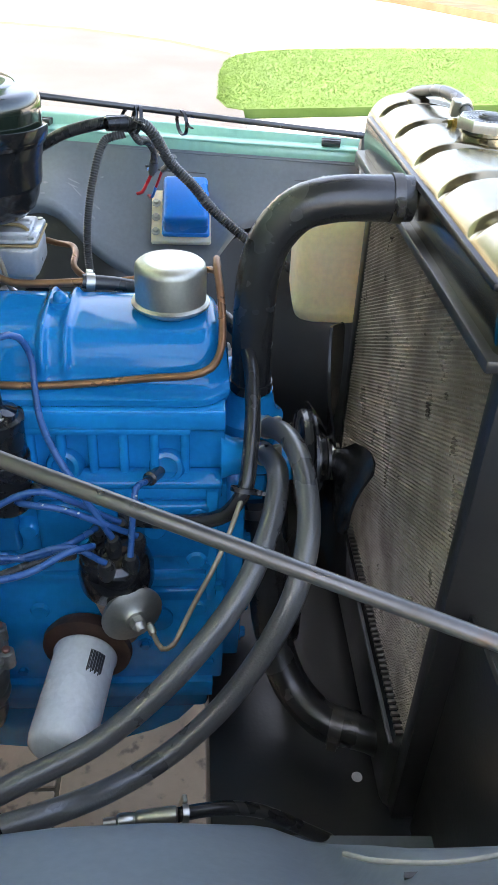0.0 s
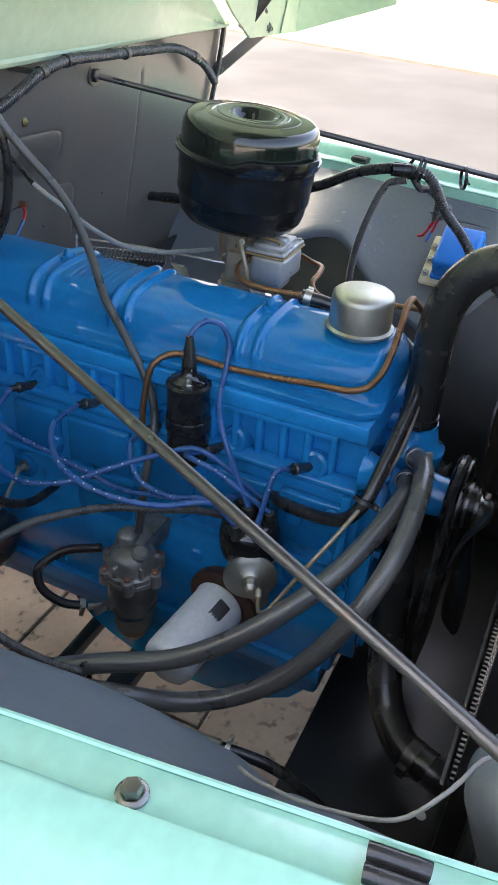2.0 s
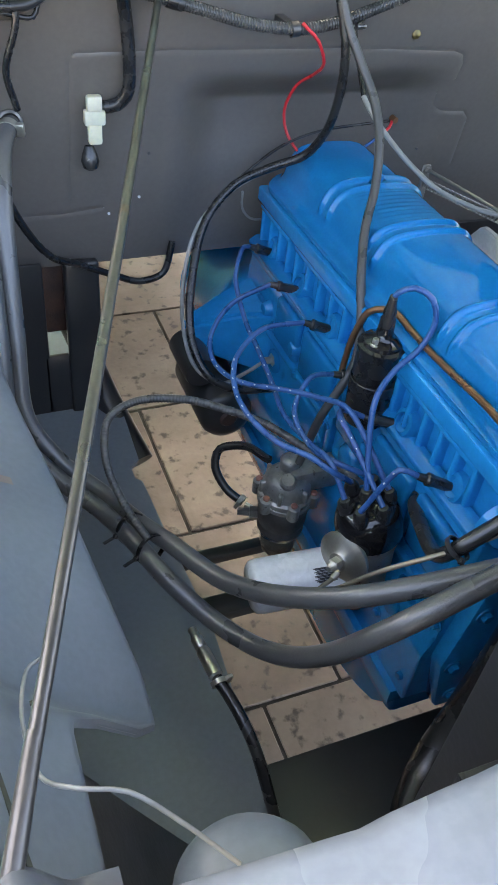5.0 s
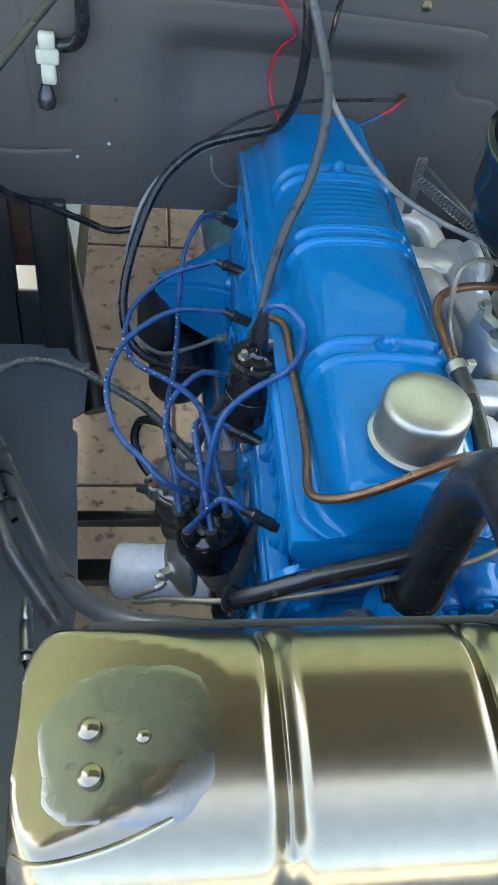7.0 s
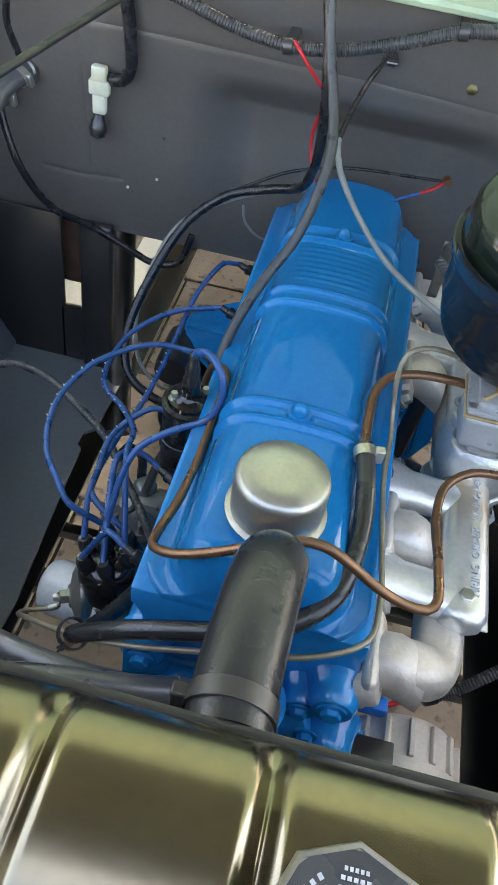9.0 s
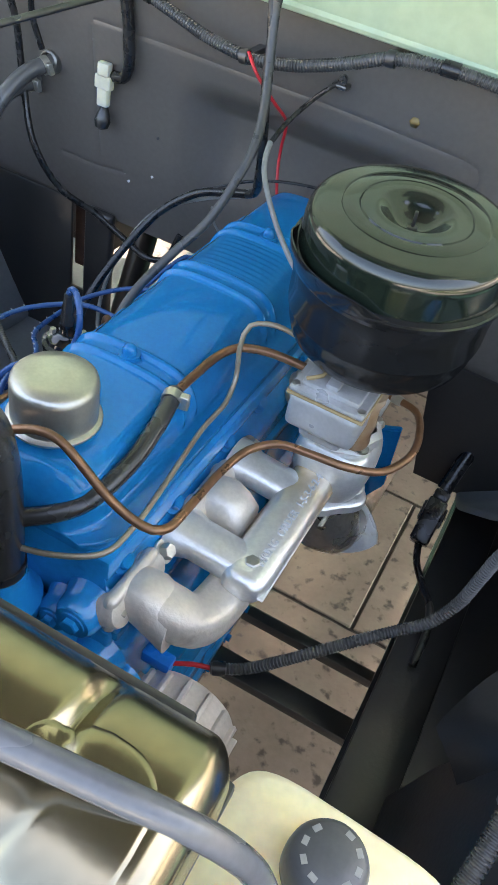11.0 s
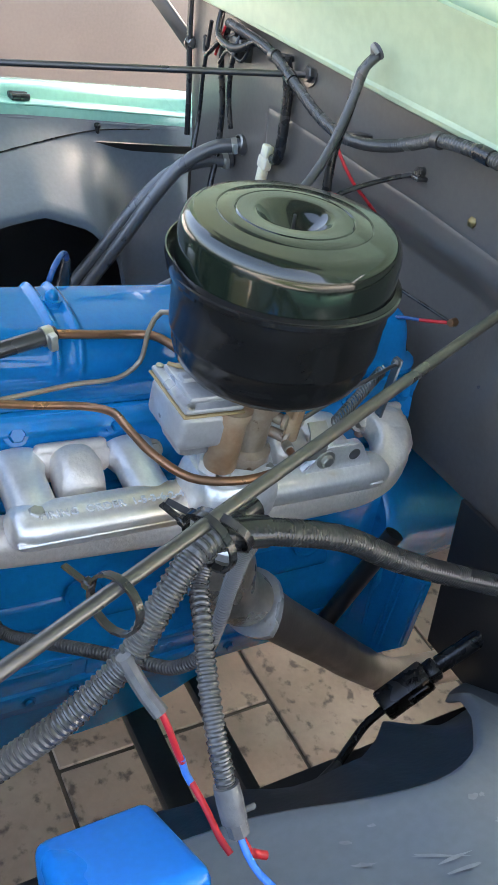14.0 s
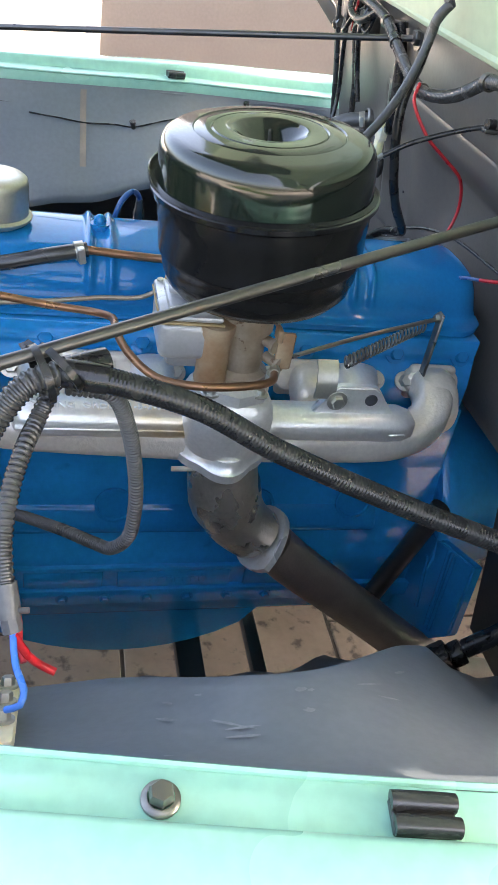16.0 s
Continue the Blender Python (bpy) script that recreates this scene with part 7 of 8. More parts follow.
plug_wire((PX, 0.097, PZ), (-0.135, 0.115, 0.815), [(-0.17, 0.11, 0.82), (-0.205, 0.075, 0.80), (-0.205, 0.02, 0.79), (-0.195, -0.02, 0.80)], T[2], "blue plug wire passing below the coil")
plug_wire((PX, 0.20, PZ), (-0.134, 0.215, 0.828), [(-0.197, 0.208, 0.832), (-0.252, 0.161, 0.828), (-0.273, 0.106, 0.824), (-0.273, 0.057, 0.822), (-0.258, 0.010, 0.82), (-0.232, -0.025, 0.822), (-0.212, -0.045, 0.812)], T[3], "blue plug wire in a wide loop beside the block")
plug_wire((PX, 0.305, PZ), (-0.138, 0.325, 0.822), [(-0.2, 0.313, 0.806), (-0.245, 0.27, 0.79), (-0.258, 0.221, 0.78), (-0.245, 0.16, 0.79), (-0.207, 0.116, 0.804), (-0.178, 0.067, 0.823), (-0.168, 0.01, 0.845)], T[1], "blue plug wire looping out over the starter")
plug_wire((PX, 0.416, PZ), (-0.135, 0.418, 0.832), [(-0.155, 0.40, 0.84), (-0.178, 0.36, 0.815), (-0.187, 0.29, 0.79), (-0.19, 0.23, 0.782), (-0.196, 0.16, 0.775), (-0.205, 0.10, 0.775), (-0.205, 0.03, 0.79), (-0.200, -0.02, 0.80)], T[4], "long blue plug wire to the rear spark plug")
hose("coil_wire", [(-0.115, 0.056, 0.960), (-0.112, 0.054, 0.970), (-0.098, 0.044, 0.980), (-0.082, 0.030, 0.972), (-0.077, 0.021, 0.947), (-0.090, 0.018, 0.916), (-0.122, 0.009, 0.899), (-0.150, -0.007, 0.880), (-0.162, -0.025, 0.852), tuple(T[6])], 0.0036, "wire_blue", "blue high tension lead from coil to distributor", "ignition wire")
hose("sensor_cable", [(-0.402, 0.03, 0.675), (-0.418, 0.08, 0.69), (-0.428, 0.13, 0.718), (-0.415, 0.175, 0.748), (-0.375, 0.185, 0.764), (-0.320, 0.165, 0.772), (-0.273, 0.135, 0.770), (-0.225, 0.105, 0.758), (-0.185, 0.06, 0.745), (-0.15, 0.02, 0.735), (-0.125, -0.01, 0.72)], 0.0055, "cable", "black sheathed cable arching from the apron to the block", "cable", ribs=0.004, depth=0.08)
bm = bmesh.new()
lathe(bm, [(0.011, 0), (0.011, 0.012), (0.006, 0.014), (0.006, 0.024), (0, 0.024)], (-0.098, 0.343, 0.668), (-1, 0, 0), 6)
tagged(link("pressure_sender", bm, "zinc"), "zinc oil pressure sender in the block side", "sender")
bm = bmesh.new()
lathe(bm, [(0.009, 0), (0.009, 0.010), (0.006, 0.012), (0.005, 0.02), (0, 0.02)], (-0.07, 0.482, 0.836), (-1, -0.2, 0.2), 6)
tagged(link("temperature_sender", bm, "zinc"), "small zinc temperature sender at the head rear", "sender")
hose("sender_wire", [(-0.122, 0.343, 0.668), (-0.16, 0.33, 0.66), (-0.21, 0.31, 0.665), (-0.25, 0.32, 0.70), (-0.262, 0.345, 0.76), (-0.25, 0.38, 0.83), (-0.22, 0.41, 0.885), (-0.16, 0.435, 0.92), (-0.10, 0.44, 0.945)], 0.0030, "wire_grey", "grey sender wire rising to the firewall", "wire")
hose("sender_lead", [(-0.09, 0.478, 0.842), (-0.12, 0.462, 0.855), (-0.14, 0.45, 0.88), (-0.145, 0.442, 0.91)], 0.0018, "wire_grey", "thin grey lead on the temperature sender", "wire")

# starter motor behind the plug wires
st = thing("starter_motor", "dark grimy starter motor low beside the block", "starter motor", at=(-0.18, 0.40, 0.56))
bm = bmesh.new()
lathe(bm, [(0, 0), (0.030, 0), (0.042, 0.006), (0.046, 0.014), (0.046, 0.15), (0.04, 0.16), (0, 0.16)], (-0.178, 0.335, 0.565), (0, 1, 0), 32)
part("body", bm, "frame", st)
bm = bmesh.new()
lathe(bm, [(0, -0.004), (0.012, -0.004), (0.016, 0.0), (0.03, 0.001)], (-0.178, 0.335, 0.565), (0, 1, 0), 24)
part("end_cap", bm, "rust", st)
bm = bmesh.new()
lathe(bm, [(0, 0), (0.026, 0.002), (0.028, 0.01), (0.028, 0.09), (0, 0.09)], (-0.215, 0.375, 0.635), (0, 1, 0), 24)
part("solenoid", bm, "frame", st)

# ---- wiring from the hood and firewall ----
hose("hood_cable", [(-0.068, 0.392, 1.247), (-0.071, 0.381, 1.232), (-0.072, 0.378, 1.205), (-0.061, 0.361, 1.16), (-0.047, 0.337, 1.122), (-0.036, 0.305, 1.085), (-0.038, 0.273, 1.05), (-0.051, 0.239, 1.004), (-0.075, 0.205, 0.965), (-0.095, 0.16, 0.925), (-0.104, 0.125, 0.88), (-0.112, 0.108, 0.83), (-0.15, 0.10, 0.76), (-0.165, 0.10, 0.70), (-0.17, 0.10, 0.68)], 0.0058, "cable", "dark cable hanging from the hood to the fuel pump", "cable", seg=10)
hose("hood_cable", [(-0.072, 0.392, 1.245), (-0.079, 0.383, 1.225), (-0.068, 0.372, 1.18), (-0.060, 0.360, 1.14), (-0.055, 0.360, 1.10), (-0.053, 0.370, 1.05), (-0.057, 0.385, 1.01), (-0.070, 0.410, 0.972), (-0.11, 0.425, 0.952), (-0.165, 0.425, 0.93), (-0.215, 0.405, 0.885), (-0.248, 0.355, 0.82), (-0.262, 0.305, 0.765), (-0.25, 0.265, 0.725), (-0.21, 0.25, 0.70), (-0.15, 0.25, 0.69)], 0.0062, "plastic", "black taped cable from the hood down past the head", "cable", seg=10)
hose("choke_cable", [(-0.032, 0.340, 1.078), (-0.029, 0.326, 1.068), (-0.020, 0.309, 1.053), (0.000, 0.293, 1.030), (0.028, 0.276, 1.004), (0.062, 0.259, 0.98), (0.111, 0.235, 0.962), (0.15, 0.21, 0.957), (0.185, 0.18, 0.955)], 0.0034, "wire_grey", "pale grey cable sheath running to the carburettor", "cable")
hose("firewall_cable", [(0.004, 0.456, 1.137), (-0.012, 0.42, 1.122), (-0.026, 0.37, 1.098), (-0.032, 0.338, 1.076)], 0.0032, "plastic", "dark cable from the firewall clip to the grey sheath", "cable")
hose("red_wire", [(-0.105, 0.395, 1.150), (-0.085, 0.385, 1.132), (-0.062, 0.405, 1.098), (-0.058, 0.435, 1.075), (-0.066, 0.47, 1.048), (-0.073, 0.485, 1.01), (-0.068, 0.478, 0.978), (-0.052, 0.455, 0.952)], 0.0022, "wire_red", "red wire curling down in front of the firewall", "wire")
hose("red_wire", [(0.114, 0.487, 0.986), (0.100, 0.470, 0.981), (0.082, 0.46, 0.974)], 0.0024, "wire_red", "short red wire end on the firewall", "wire")
hose("blue_wire", [(0.082, 0.46, 0.974), (0.06, 0.452, 0.966), (0.04, 0.448, 0.955)], 0.0024, "wire_blue", "blue wire joined to the red end", "wire")
bm = bmesh.new()
lathe(bm, [(0.006, -0.004), (0.005, 0.006), (0, 0.007)], (0.114, 0.485, 0.987), (0.2, -1, 0), 10)
tagged(link("ring_terminal", bm, "copper"), "copper ring terminal on the firewall", "terminal")
hose("thin_black_wire", [(0.112, 0.487, 0.984), (0.06, 0.478, 0.985), (-0.02, 0.468, 0.982), (-0.09, 0.452, 0.968), (-0.16, 0.43, 0.935)], 0.0022, "plastic", "thin black wire across the firewall recess", "wire")

# main loom under the cowl, corrugated
sleeve("firewall_loom", [(-0.50, 0.430, 1.19), (-0.40, 0.425, 1.188), (-0.33, 0.418, 1.183), (-0.25, 0.410, 1.166), (-0.17, 0.405, 1.147), (-0.105, 0.402, 1.141), (-0.055, 0.402, 1.148), (-0.011, 0.402, 1.161), (0.029, 0.398, 1.177), (0.075, 0.394, 1.196), (0.14, 0.398, 1.203), (0.25, 0.405, 1.198), (0.36, 0.408, 1.194), (0.48, 0.412, 1.185), (0.58, 0.415, 1.15), (0.64, 0.42, 1.11)], 0.0078, "loom", "grey corrugated wiring loom along the top of the firewall", "wiring loom", [(0.2, 0.02, "plastic", "tape_band"), (0.55, 0.02, "plastic", "tape_band"), (0.9, 0.02, "plastic", "tape_band")], ribs=0.0038, depth=0.14)
for at in ((-0.112, 0.402, 1.141), (0.072, 0.394, 1.195), (0.30, 0.406, 1.196), (-0.33, 0.418, 1.183)):
    bm = bmesh.new()
    lathe(bm, [(0.0076, -0.005), (0.0094, -0.005), (0.0094, 0.005), (0.0076, 0.005), (0.0076, -0.005)], at, (1, 0, 0.1), 18)
    box(bm, (at[0] - 0.006, at[1] + 0.002, at[2] - 0.004), (at[0] + 0.006, fw_y(at[2]) + 0.004, at[2] + 0.004), 0.001, 1)
    tagged(link("loom_clip", bm, "rod"), "metal clip holding the firewall loom", "clip", "loom clips")

# bundle and looms along the right stay rod
sleeve("alternator_loom", [(0.430, -0.375, 0.795), (0.446, -0.335, 0.815), (0.458, -0.295, 0.835), (0.464, -0.260, 0.853), (0.471, -0.219, 0.882), (0.477, -0.174, 0.919), (0.483, -0.140, 0.957), (0.479, -0.106, 0.992), (0.472, -0.087, 1.027), (0.463, -0.068, 1.050), (0.452, -0.045, 1.054), (0.44, -0.02, 1.055)], 0.0092, "loom", "thick grey corrugated loom hanging from the stay rod", "wiring loom", [(0.97, 0.03, "plastic", "tape_band")], ribs=0.0044, depth=0.13, seg=12)
sleeve("rear_loom", [(0.452, -0.048, 1.055), (0.458, -0.01, 1.052), (0.462, 0.05, 1.035), (0.467, 0.11, 1.003), (0.476, 0.19, 0.97), (0.49, 0.28, 0.94), (0.51, 0.38, 0.915), (0.52, 0.50, 0.90)], 0.0092, "plastic", "black corrugated loom running back to the firewall", "wiring loom", [(0.03, 0.03, "plastic", "tape_band"), (0.9, 0.03, "plastic", "tape_band")], ribs=0.0030, depth=0.035, seg=14)
sleeve("branch_loom", [(0.452, -0.050, 1.045), (0.466, -0.060, 1.026), (0.490, -0.068, 1.020), (0.515, -0.075, 1.008), (0.543, -0.079, 0.990), (0.563, -0.077, 0.967), (0.572, -0.075, 0.955)], 0.0064, "loom", "grey corrugated branch loom leading to the regulator", "wiring loom", [(0.96, 0.022, "loom_tape", "tape_band")], ribs=0.0042, depth=0.14)
sleeve("alternator_loom", [(0.447, -0.040, 1.040), (0.440, -0.010, 1.030), (0.418, 0.006, 0.985), (0.403, 0.016, 0.933), (0.398, 0.020, 0.89), (0.392, 0.018, 0.845), (0.375, 0.005, 0.812), (0.35, -0.01, 0.795), (0.31, -0.04, 0.775), (0.26, -0.075, 0.745), (0.227, -0.092, 0.722), (0.195, -0.108, 0.716)], 0.0066, "cable", "thin dark corrugated loom looping from the rod down to the alternator", "wiring loom", [(0.985, 0.014, "plastic", "tape_band")], ribs=0.0036, depth=0.16)
hose("red_wire", [(0.197, -0.107, 0.716), (0.178, -0.115, 0.718), (0.158, -0.124, 0.714)], 0.0028, "wire_red", "red wire at the alternator plug", "wire")
hose("red_wire", [(0.508, -0.094, 0.972), (0.514, -0.090, 0.962), (0.521, -0.083, 0.942), (0.523, -0.080, 0.936)], 0.0022, "wire_red", "red wire hanging from the loom to the regulator", "wire")
hose("blue_wire", [(0.522, -0.081, 0.939), (0.525, -0.077, 0.926), (0.530, -0.074, 0.920)], 0.0024, "wire_ltblue", "short blue splice in the red wire", "wire")
hose("red_wire", [(0.530, -0.074, 0.921), (0.545, -0.070, 0.914), (0.564, -0.069, 0.911), (0.574, -0.066, 0.908)], 0.0022, "wire_red", "lower end of the red regulator wire", "wire")
hose("red_wire", [(0.580, -0.072, 0.944), (0.582, -0.063, 0.925), (0.580, -0.055, 0.912), (0.583, -0.046, 0.908)], 0.0028, "wire_red", "loose red wire end beside the regulator", "wire")
hose("blue_wire", [(0.580, -0.072, 0.944), (0.590, -0.071, 0.939), (0.602, -0.069, 0.938), (0.618, -0.064, 0.940), (0.627, -0.066, 0.938), (0.624, -0.074, 0.930)], 0.0022, "wire_ltblue", "light blue wire to the regulator terminal", "wire")
bm = bmesh.new()
tube(bm, [(0.482, -0.112, 1.000), (0.488, -0.106, 0.988), (0.498, -0.100, 0.978), (0.508, -0.094, 0.971)], 0.0052, 8)
tagged(link("tape_wrap", bm, "loom_tape"), "grey tape wrap at a loom branch", "tape")
bm = bmesh.new()
tube(bm, [(0.568, -0.076, 0.961), (0.574, -0.074, 0.952), (0.579, -0.072, 0.945)], 0.0066, 8)
box(bm, (0.572, -0.070, 0.956), (0.575, -0.062, 0.960), 0.001)
tagged(link("tape_wrap", bm, "loom_tape"), "grey tape wrap at the branch loom end", "tape")

# column connector low by the bell housing
cn = thing("column_connector", "black plastic connector with sheathed tube by the bell housing", "connector", at=(0.34, 0.43, 0.6))
cm = Matrix.Translation((0.334, 0.432, 0.548)) @ axes((0.02, 0.77, 0.63)) @ Matrix.Rotation(radians(90), 4, "Z")
bm = bmesh.new()
box(bm, (-0.024, -0.016, -0.048), (0.024, 0.016, 0.030), 0.005, 2, m=cm)
box(bm, (-0.015, -0.013, 0.028), (0.015, 0.013, 0.048), 0.005, 2, m=cm)
part("housing", bm, "plastic", cn)
bm = bmesh.new()
box(bm, (-0.012, 0.015, -0.012), (0.012, 0.020, 0.022), 0.003, 2, m=cm)
part("latch", bm, "plastic", cn)
bm = bmesh.new()
box(bm, (-0.012, -0.020, -0.012), (0.012, -0.015, 0.022), 0.003, 2, m=cm)
part("latch", bm, "plastic", cn)
bm = bmesh.new()
tube(bm, [(0.334, 0.470, 0.580), (0.340, 0.498, 0.612), (0.350, 0.53, 0.66), (0.37, 0.58, 0.74)], 0.0125, 14)
part("sheath", bm, "plastic", cn)
hose("ground_cable", [(0.334, 0.400, 0.515), (0.345, 0.36, 0.512), (0.37, 0.31, 0.52), (0.39, 0.27, 0.53), (0.40, 0.23, 0.52), (0.40, 0.18, 0.506)], 0.006, "rubber", "black cable along the frame rail", "cable")

# ---- firewall fittings ----
hb = thing("cable_bracket", "pale metal bracket with black knob on the firewall", "bracket", at=(-0.354, 0.47, 1.0))
bm = bmesh.new()
for z0, z1, w in ((0.985, 1.012, 0.009), (1.010, 1.030, 0.014), (1.028, 1.048, 0.010)):
    box(bm, (-0.356 - w, 0.455, z0), (-0.356 + w, 0.468, z1), 0.003)
part("plate", bm, "bottle", hb)
bm = bmesh.new()
lathe(bm, [(0.006, -0.02), (0.010, -0.01), (0.0125, 0.0), (0.010, 0.009), (0.004, 0.0125), (0, 0.013)], (-0.362, 0.470, 0.958), (0, -0.2, -1), 20)
part("knob", bm, "rubber", hb)
hose("bracket_pipe", [(-0.345, 0.468, 1.03), (-0.325, 0.462, 1.035), (-0.312, 0.455, 1.055), (-0.312, 0.450, 1.10), (-0.318, 0.445, 1.15), (-0.325, 0.435, 1.185)], 0.0085, "plastic", "black bent tube above the bracket", "tube")
hose("left_loom", [(-0.50, 0.430, 1.19), (-0.515, 0.435, 1.14), (-0.505, 0.45, 1.06), (-0.50, 0.455, 0.99), (-0.47, 0.44, 0.90), (-0.43, 0.455, 0.83), (-0.38, 0.488, 0.79), (-0.33, 0.497, 0.762), (-0.285, 0.500, 0.742), (-0.245, 0.502, 0.752), (-0.228, 0.512, 0.80)], 0.0055, "plastic", "black cable dropping down the firewall corner", "cable")
hose("left_wire", [(-0.56, 0.43, 1.18), (-0.575, 0.44, 1.10), (-0.58, 0.45, 1.02), (-0.56, 0.44, 0.95)], 0.004, "plastic", "thin black cable in the firewall corner", "cable")
hose("red_wire", [(-0.50, 0.425, 1.185), (-0.52, 0.43, 1.155), (-0.535, 0.435, 1.135)], 0.0025, "wire_red", "red wire end in the loom corner", "wire")


def left_apron_spot(y, z, lift):
    """A place on the left apron skin at y with the height z."""
    lo, hi = 0.0, 1.0
    for k in range(24):
        mid = (lo + hi) / 2
        lo, hi = (mid, hi) if apron_at(-1, y, mid, 0.0).z > z else (lo, mid)
    return apron_at(-1, y, lo, lift)


hose("apron_wire", [left_apron_spot(y, z, 0.0035) for y, z in ((-0.10, 0.913), (-0.05, 0.909), (0.0, 0.904), (0.05, 0.905), (0.087, 0.904), (0.14, 0.915), (0.2, 0.926), (0.26, 0.937), (0.31, 0.944), (0.36, 0.947), (0.42, 0.95))], 0.0014, "plastic", "thin black wire clipped along the inner fender", "wire")
for y, z in ((0.087, 0.904), (0.310, 0.944)):
    bm = bmesh.new()
    lathe(bm, [(0.0045, -0.004), (0.0045, 0.008), (0.006, 0.009), (0.006, 0.013), (0, 0.013)], left_apron_spot(y, z, 0.002), (0.3, -0.2, 1), 10)
    tagged(link("wire_clip", bm, "plastic"), "small black clip on the inner fender", "clip", "apron clips")
bm = bmesh.new()
lathe(bm, [(0.018, 0), (0.016, 0.012), (0.013, 0.014), (0.013, 0.0)], (-0.463, 0.482, 1.013), (0, -1, 0.1), 18)
tagged(link("heater_grommet", bm, "steel"), "metal collar where the heater hose meets the firewall", "collar")
bm = bmesh.new()
lathe(bm, [(0.007, 0), (0.007, 0.004), (0.004, 0.006), (0, 0.006)], (0.105, 0.461, 1.116), (0, -1, 0.1), 6)
M["gold"] = material("yellow_passivated_bolt", (0.22, 0.17, 0.08), 0.4, metal=0.9, scale=40)
tagged(link("firewall_bolt", bm, "gold"), "yellow passivated bolt in the firewall", "bolt")
bm = bmesh.new()
box(bm, (-0.008, 0.440, 1.128), (0.014, 0.462, 1.134), 0.002)
lathe(bm, [(0.006, -0.006), (0.006, 0.006), (0, 0.006)], (0.004, 0.450, 1.138), (0.2, -1, 0), 10)
tagged(link("cable_clip", bm, "rod"), "dark steel clip holding the cable on the firewall", "clip")
CORNER = [[(-0.46, 0.435, 1.19), (-0.45, 0.42, 1.15), (-0.465, 0.435, 1.09), (-0.455, 0.445, 1.04)], [(-0.53, 0.43, 1.20), (-0.50, 0.415, 1.17), (-0.44, 0.415, 1.165), (-0.40, 0.425, 1.185)], [(-0.59, 0.44, 1.15), (-0.55, 0.425, 1.13), (-0.51, 0.425, 1.16), (-0.47, 0.43, 1.18)], [(-0.42, 0.43, 1.18), (-0.43, 0.425, 1.15), (-0.47, 0.42, 1.155), (-0.50, 0.425, 1.13)]]
for pts, r in zip(CORNER, (0.0045, 0.006, 0.004, 0.003)):
    hose("corner_wire", pts, r, "plastic", "black wire tangled in the firewall corner", "wire", group="corner wires")
bm = bmesh.new()
box(bm, (-0.485, 0.425, 1.145), (-0.445, 0.455, 1.178), 0.004)
tagged(link("junction_block", bm, "rod"), "small dark metal junction block in the firewall corner", "junction block")


for x, z in ((-0.274, 0.955), (-0.285, 0.885), (-0.33, 0.86), (0.18, 0.93), (0.34, 0.95)):
    bm = bmesh.new()
    lathe(bm, [(0.0022, 0), (0.0022, 0.002), (0, 0.002)], (x, fw_y(z) + fw_dent(x, z), z), (0, -1, 0), 8)
    link("firewall_screw", bm, "white" if z < 0.91 else "ink", firewall)
# hood hole
bm = bmesh.new()
lathe(bm, [(0.011, 0.0), (0.010, 0.003), (0, 0.003)], (-0.066, 0.388, 1.252), (0, -0.75, -0.6), 14)
part("cable_hole", bm, "ink", hood)
bm = bmesh.new()
tube(bm, [(-0.072, 0.386, 1.248), (-0.066, 0.378, 1.256), (-0.060, 0.384, 1.25)], 0.003, 8)
part("grommet", bm, "wire_grey", hood)

# black splash flap folded in under the edge of the inner fender
bm = bmesh.new()
ys, xs, zs = CREST[1]
flap = []
for k in range(25):
    y = -0.06 + 0.34 * k / 24
    cx, cz = float(np.interp(y, ys, xs)), float(np.interp(y, ys, zs))
    w = 0.085 * min(1.0, (y + 0.08) / 0.06) * min(1.0, (0.32 - y) / 0.10)
    flap.append([(cx + 0.004, y, cz - 0.008), (cx - 0.25 * w, y, cz - 0.05), (cx - 0.65 * w, y, cz - 0.085), (cx - w, y, cz - 0.118 + 0.006 * math.sin(k * 1.1))])
loft(bm, flap)
solid(bm, 0.003)
tagged(link("splash_flap", bm, "frame", None, "", 50), "black rubber splash flap under the inner fender edge", "flap")

# hood hinges
for s, x in ((1, 0.715), (-1, -0.665)):
    for a, b in (((x, 0.449, 1.125), (x + s * 0.083, 0.385, 1.200)), ((x + s * 0.02, 0.405, 1.205), (x + s * 0.05, 0.33, 1.318))):
        d = Vector(b) - Vector(a)
        bm = bmesh.new()
        box(bm, (-0.005, -0.013, -0.010), (0.005, 0.013, d.length + 0.010), 0.004, 3, m=Matrix.Translation(a) @ axes(d))
        arm = part("hinge_arm", bm, "frame", hood, "black steel hinge arm")
    for c in ((x, 0.449, 1.125), (x + s * 0.083, 0.383, 1.200)):
        bm = bmesh.new()
        bolt(bm, (c[0] - s * 0.006, c[1], c[2]), (-s, 0, 0), 0.008, 0.008)
        part("pivot", bm, "steel", arm)
# seal strip on the firewall edge
for s, x in ((1, 0.705), (-1, -0.66)):
    bm = bmesh.new()
    tube(bm, [(x, 0.475, 0.965), (x, 0.462, 1.05), (x, 0.445, 1.14), (x, 0.435, 1.21)], 0.0055, 8)
    tagged(link("trim_seal", bm, "rubber"), "black rubber seal on the firewall edge", "seal", "", "structure")

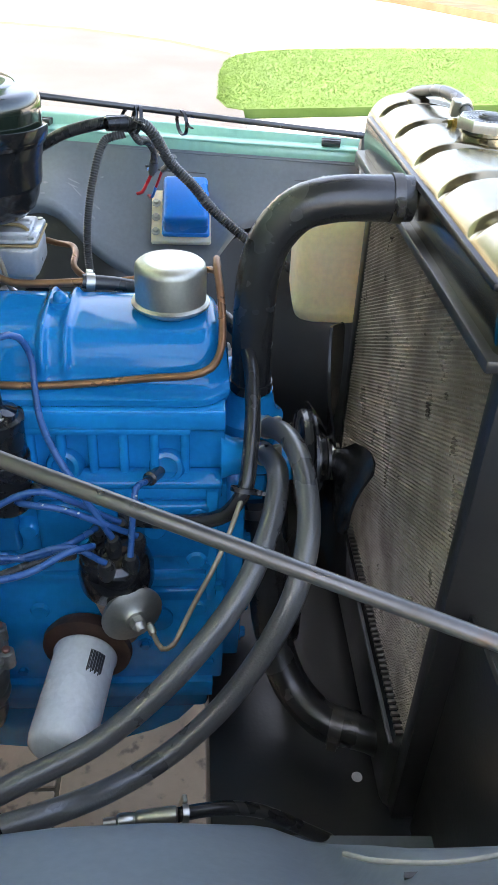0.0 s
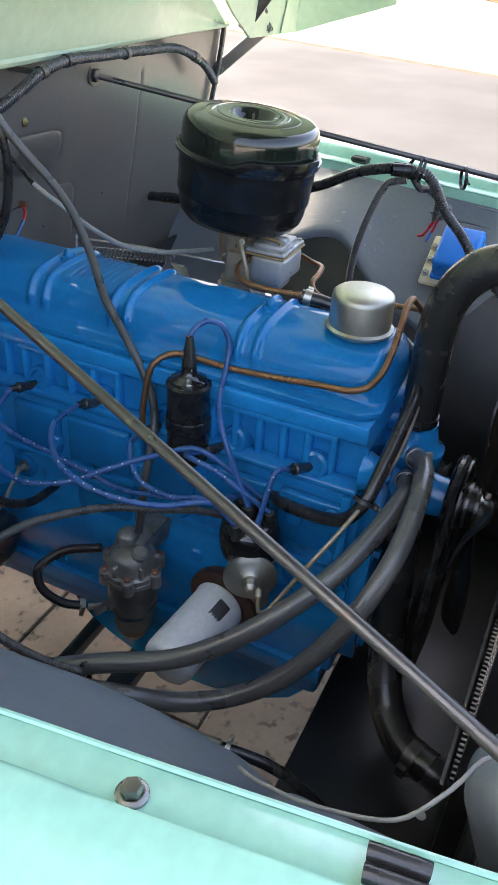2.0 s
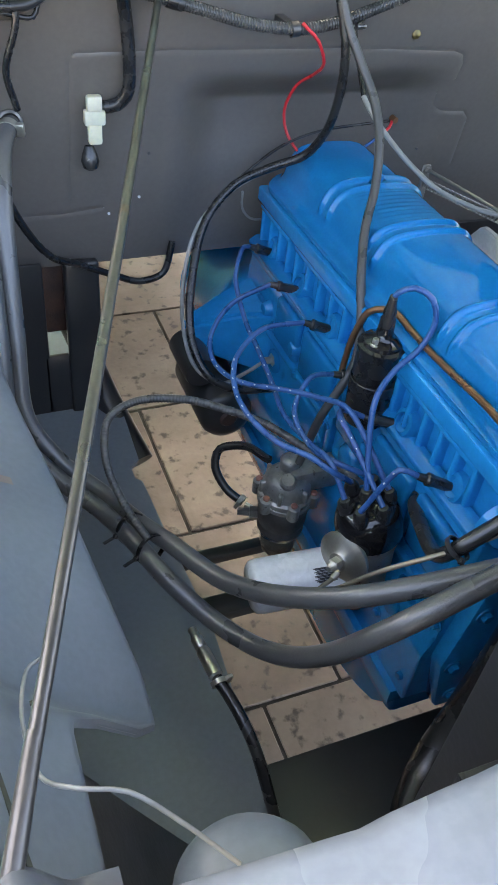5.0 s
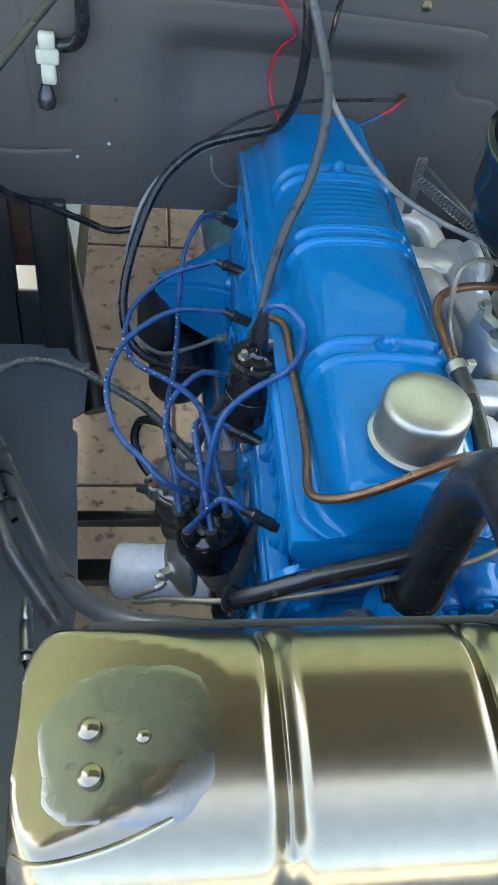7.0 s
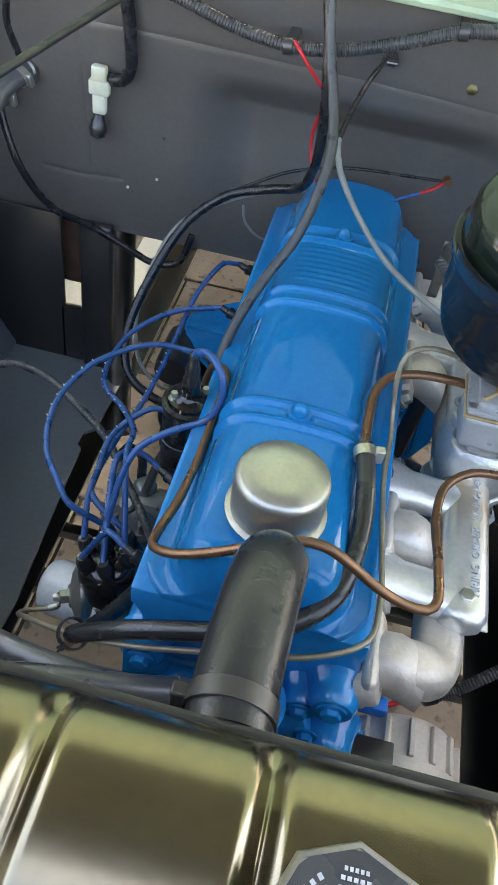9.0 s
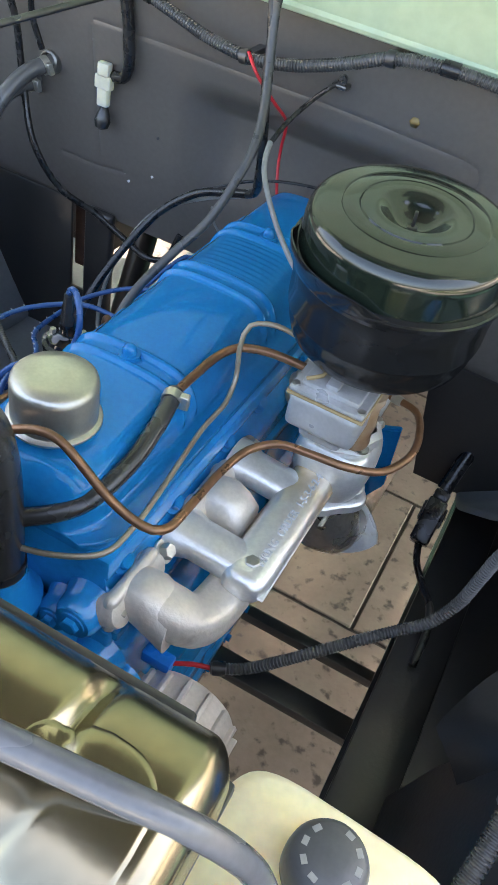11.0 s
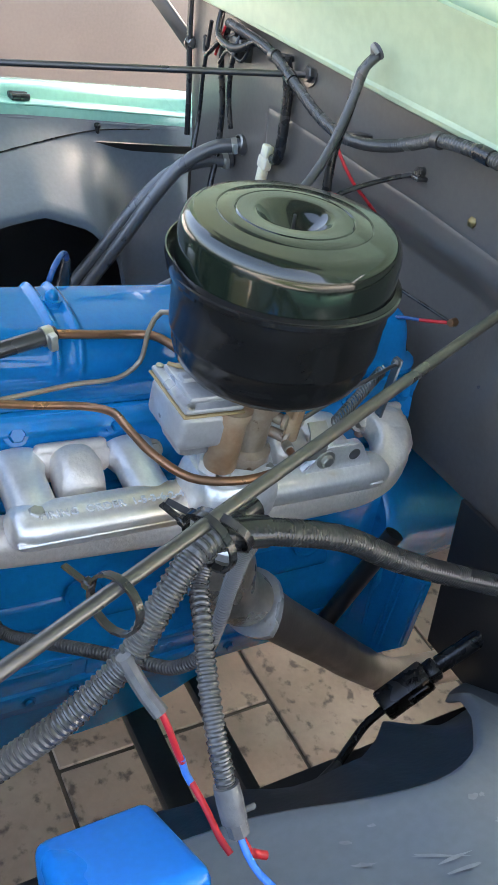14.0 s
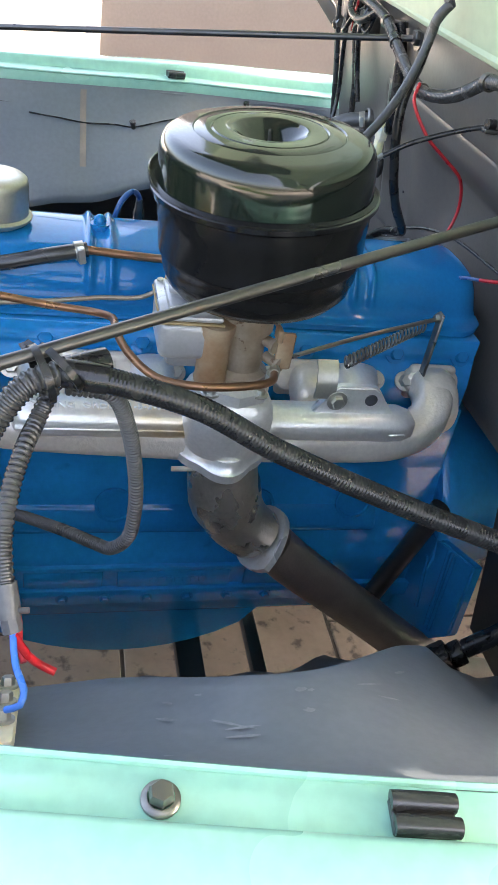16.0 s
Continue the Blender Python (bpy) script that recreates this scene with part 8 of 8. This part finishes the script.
# raised lettering on the intake log
def lettering(text, m, size, mat, parent, name="lettering", depth=0.0008):
    cu = bpy.data.curves.new(name, "FONT")
    cu.body, cu.size, cu.extrude, cu.align_x = text, size, depth, "CENTER"
    cu.resolution_u = 2
    tmp = bpy.data.objects.new(name, cu)
    scene.collection.objects.link(tmp)
    dg = bpy.context.evaluated_depsgraph_get()
    me = bpy.data.meshes.new_from_object(tmp.evaluated_get(dg))
    bpy.data.objects.remove(tmp)
    me.transform(m)
    me.materials.clear()
    me.materials.append(M[mat])
    ob = new(name, me)
    ob.parent = parent
    ob.location = -parent.location
    return ob


lettering("FIRING  ORDER  1-5-3-6-2-4", Matrix.Translation((0.2085, 0.010, 0.8553)) @ Matrix.Rotation(radians(90), 4, "Z") @ Matrix.Rotation(radians(4), 4, "X"), 0.0125, "white", intake, depth=0.0014)

# ---- floor tiles ----
TILE = 0.445
bm = bmesh.new()
box(bm, (-4.19, -1.75, FLOOR - 0.06), (2.2, 2.6, FLOOR - 0.004))
floor = tagged(link("floor", bm, "grout"), "dark grout bed of the tiled yard under the vehicle", "floor", "", "structure")
M["tile"] = material("stone_floor_tile_pieces", (0.30, 0.225, 0.168), 0.5, second=(0.215, 0.158, 0.116), scale=6, fine=70, bump=0.3, spot=(0.075, 0.054, 0.04), spot_at=0.545, spot_scale=30, spot_soft=0.14)
bm = bmesh.new()
box(bm, (-TILE / 2 + 0.004, -TILE / 2 + 0.004, -0.01), (TILE / 2 - 0.004, TILE / 2 - 0.004, 0.0), 0.002, 1)
tile_me = bpy.data.meshes.new("tile")
bm.to_mesh(tile_me)
bm.free()
tile_me.materials.append(M["tile"])
for j in range(-4, 6):
    y = 0.09 + TILE * (j + 0.5)
    if not -2.1 < y < 2.9:
        continue
    off = 0.01 if j % 2 == 0 else -0.155
    for i in range(-13, 6):
        x = off + TILE * (i + 0.5)
        if not -4.4 < x < 2.35:
            continue
        t = new("tile", tile_me)
        t.parent = floor
        t.matrix_basis = pose(x, y, FLOOR + 0.0007 * ((i * 7 + j * 3) % 4), 0, 0, 90 * ((i * 5 + j * 3) % 4))
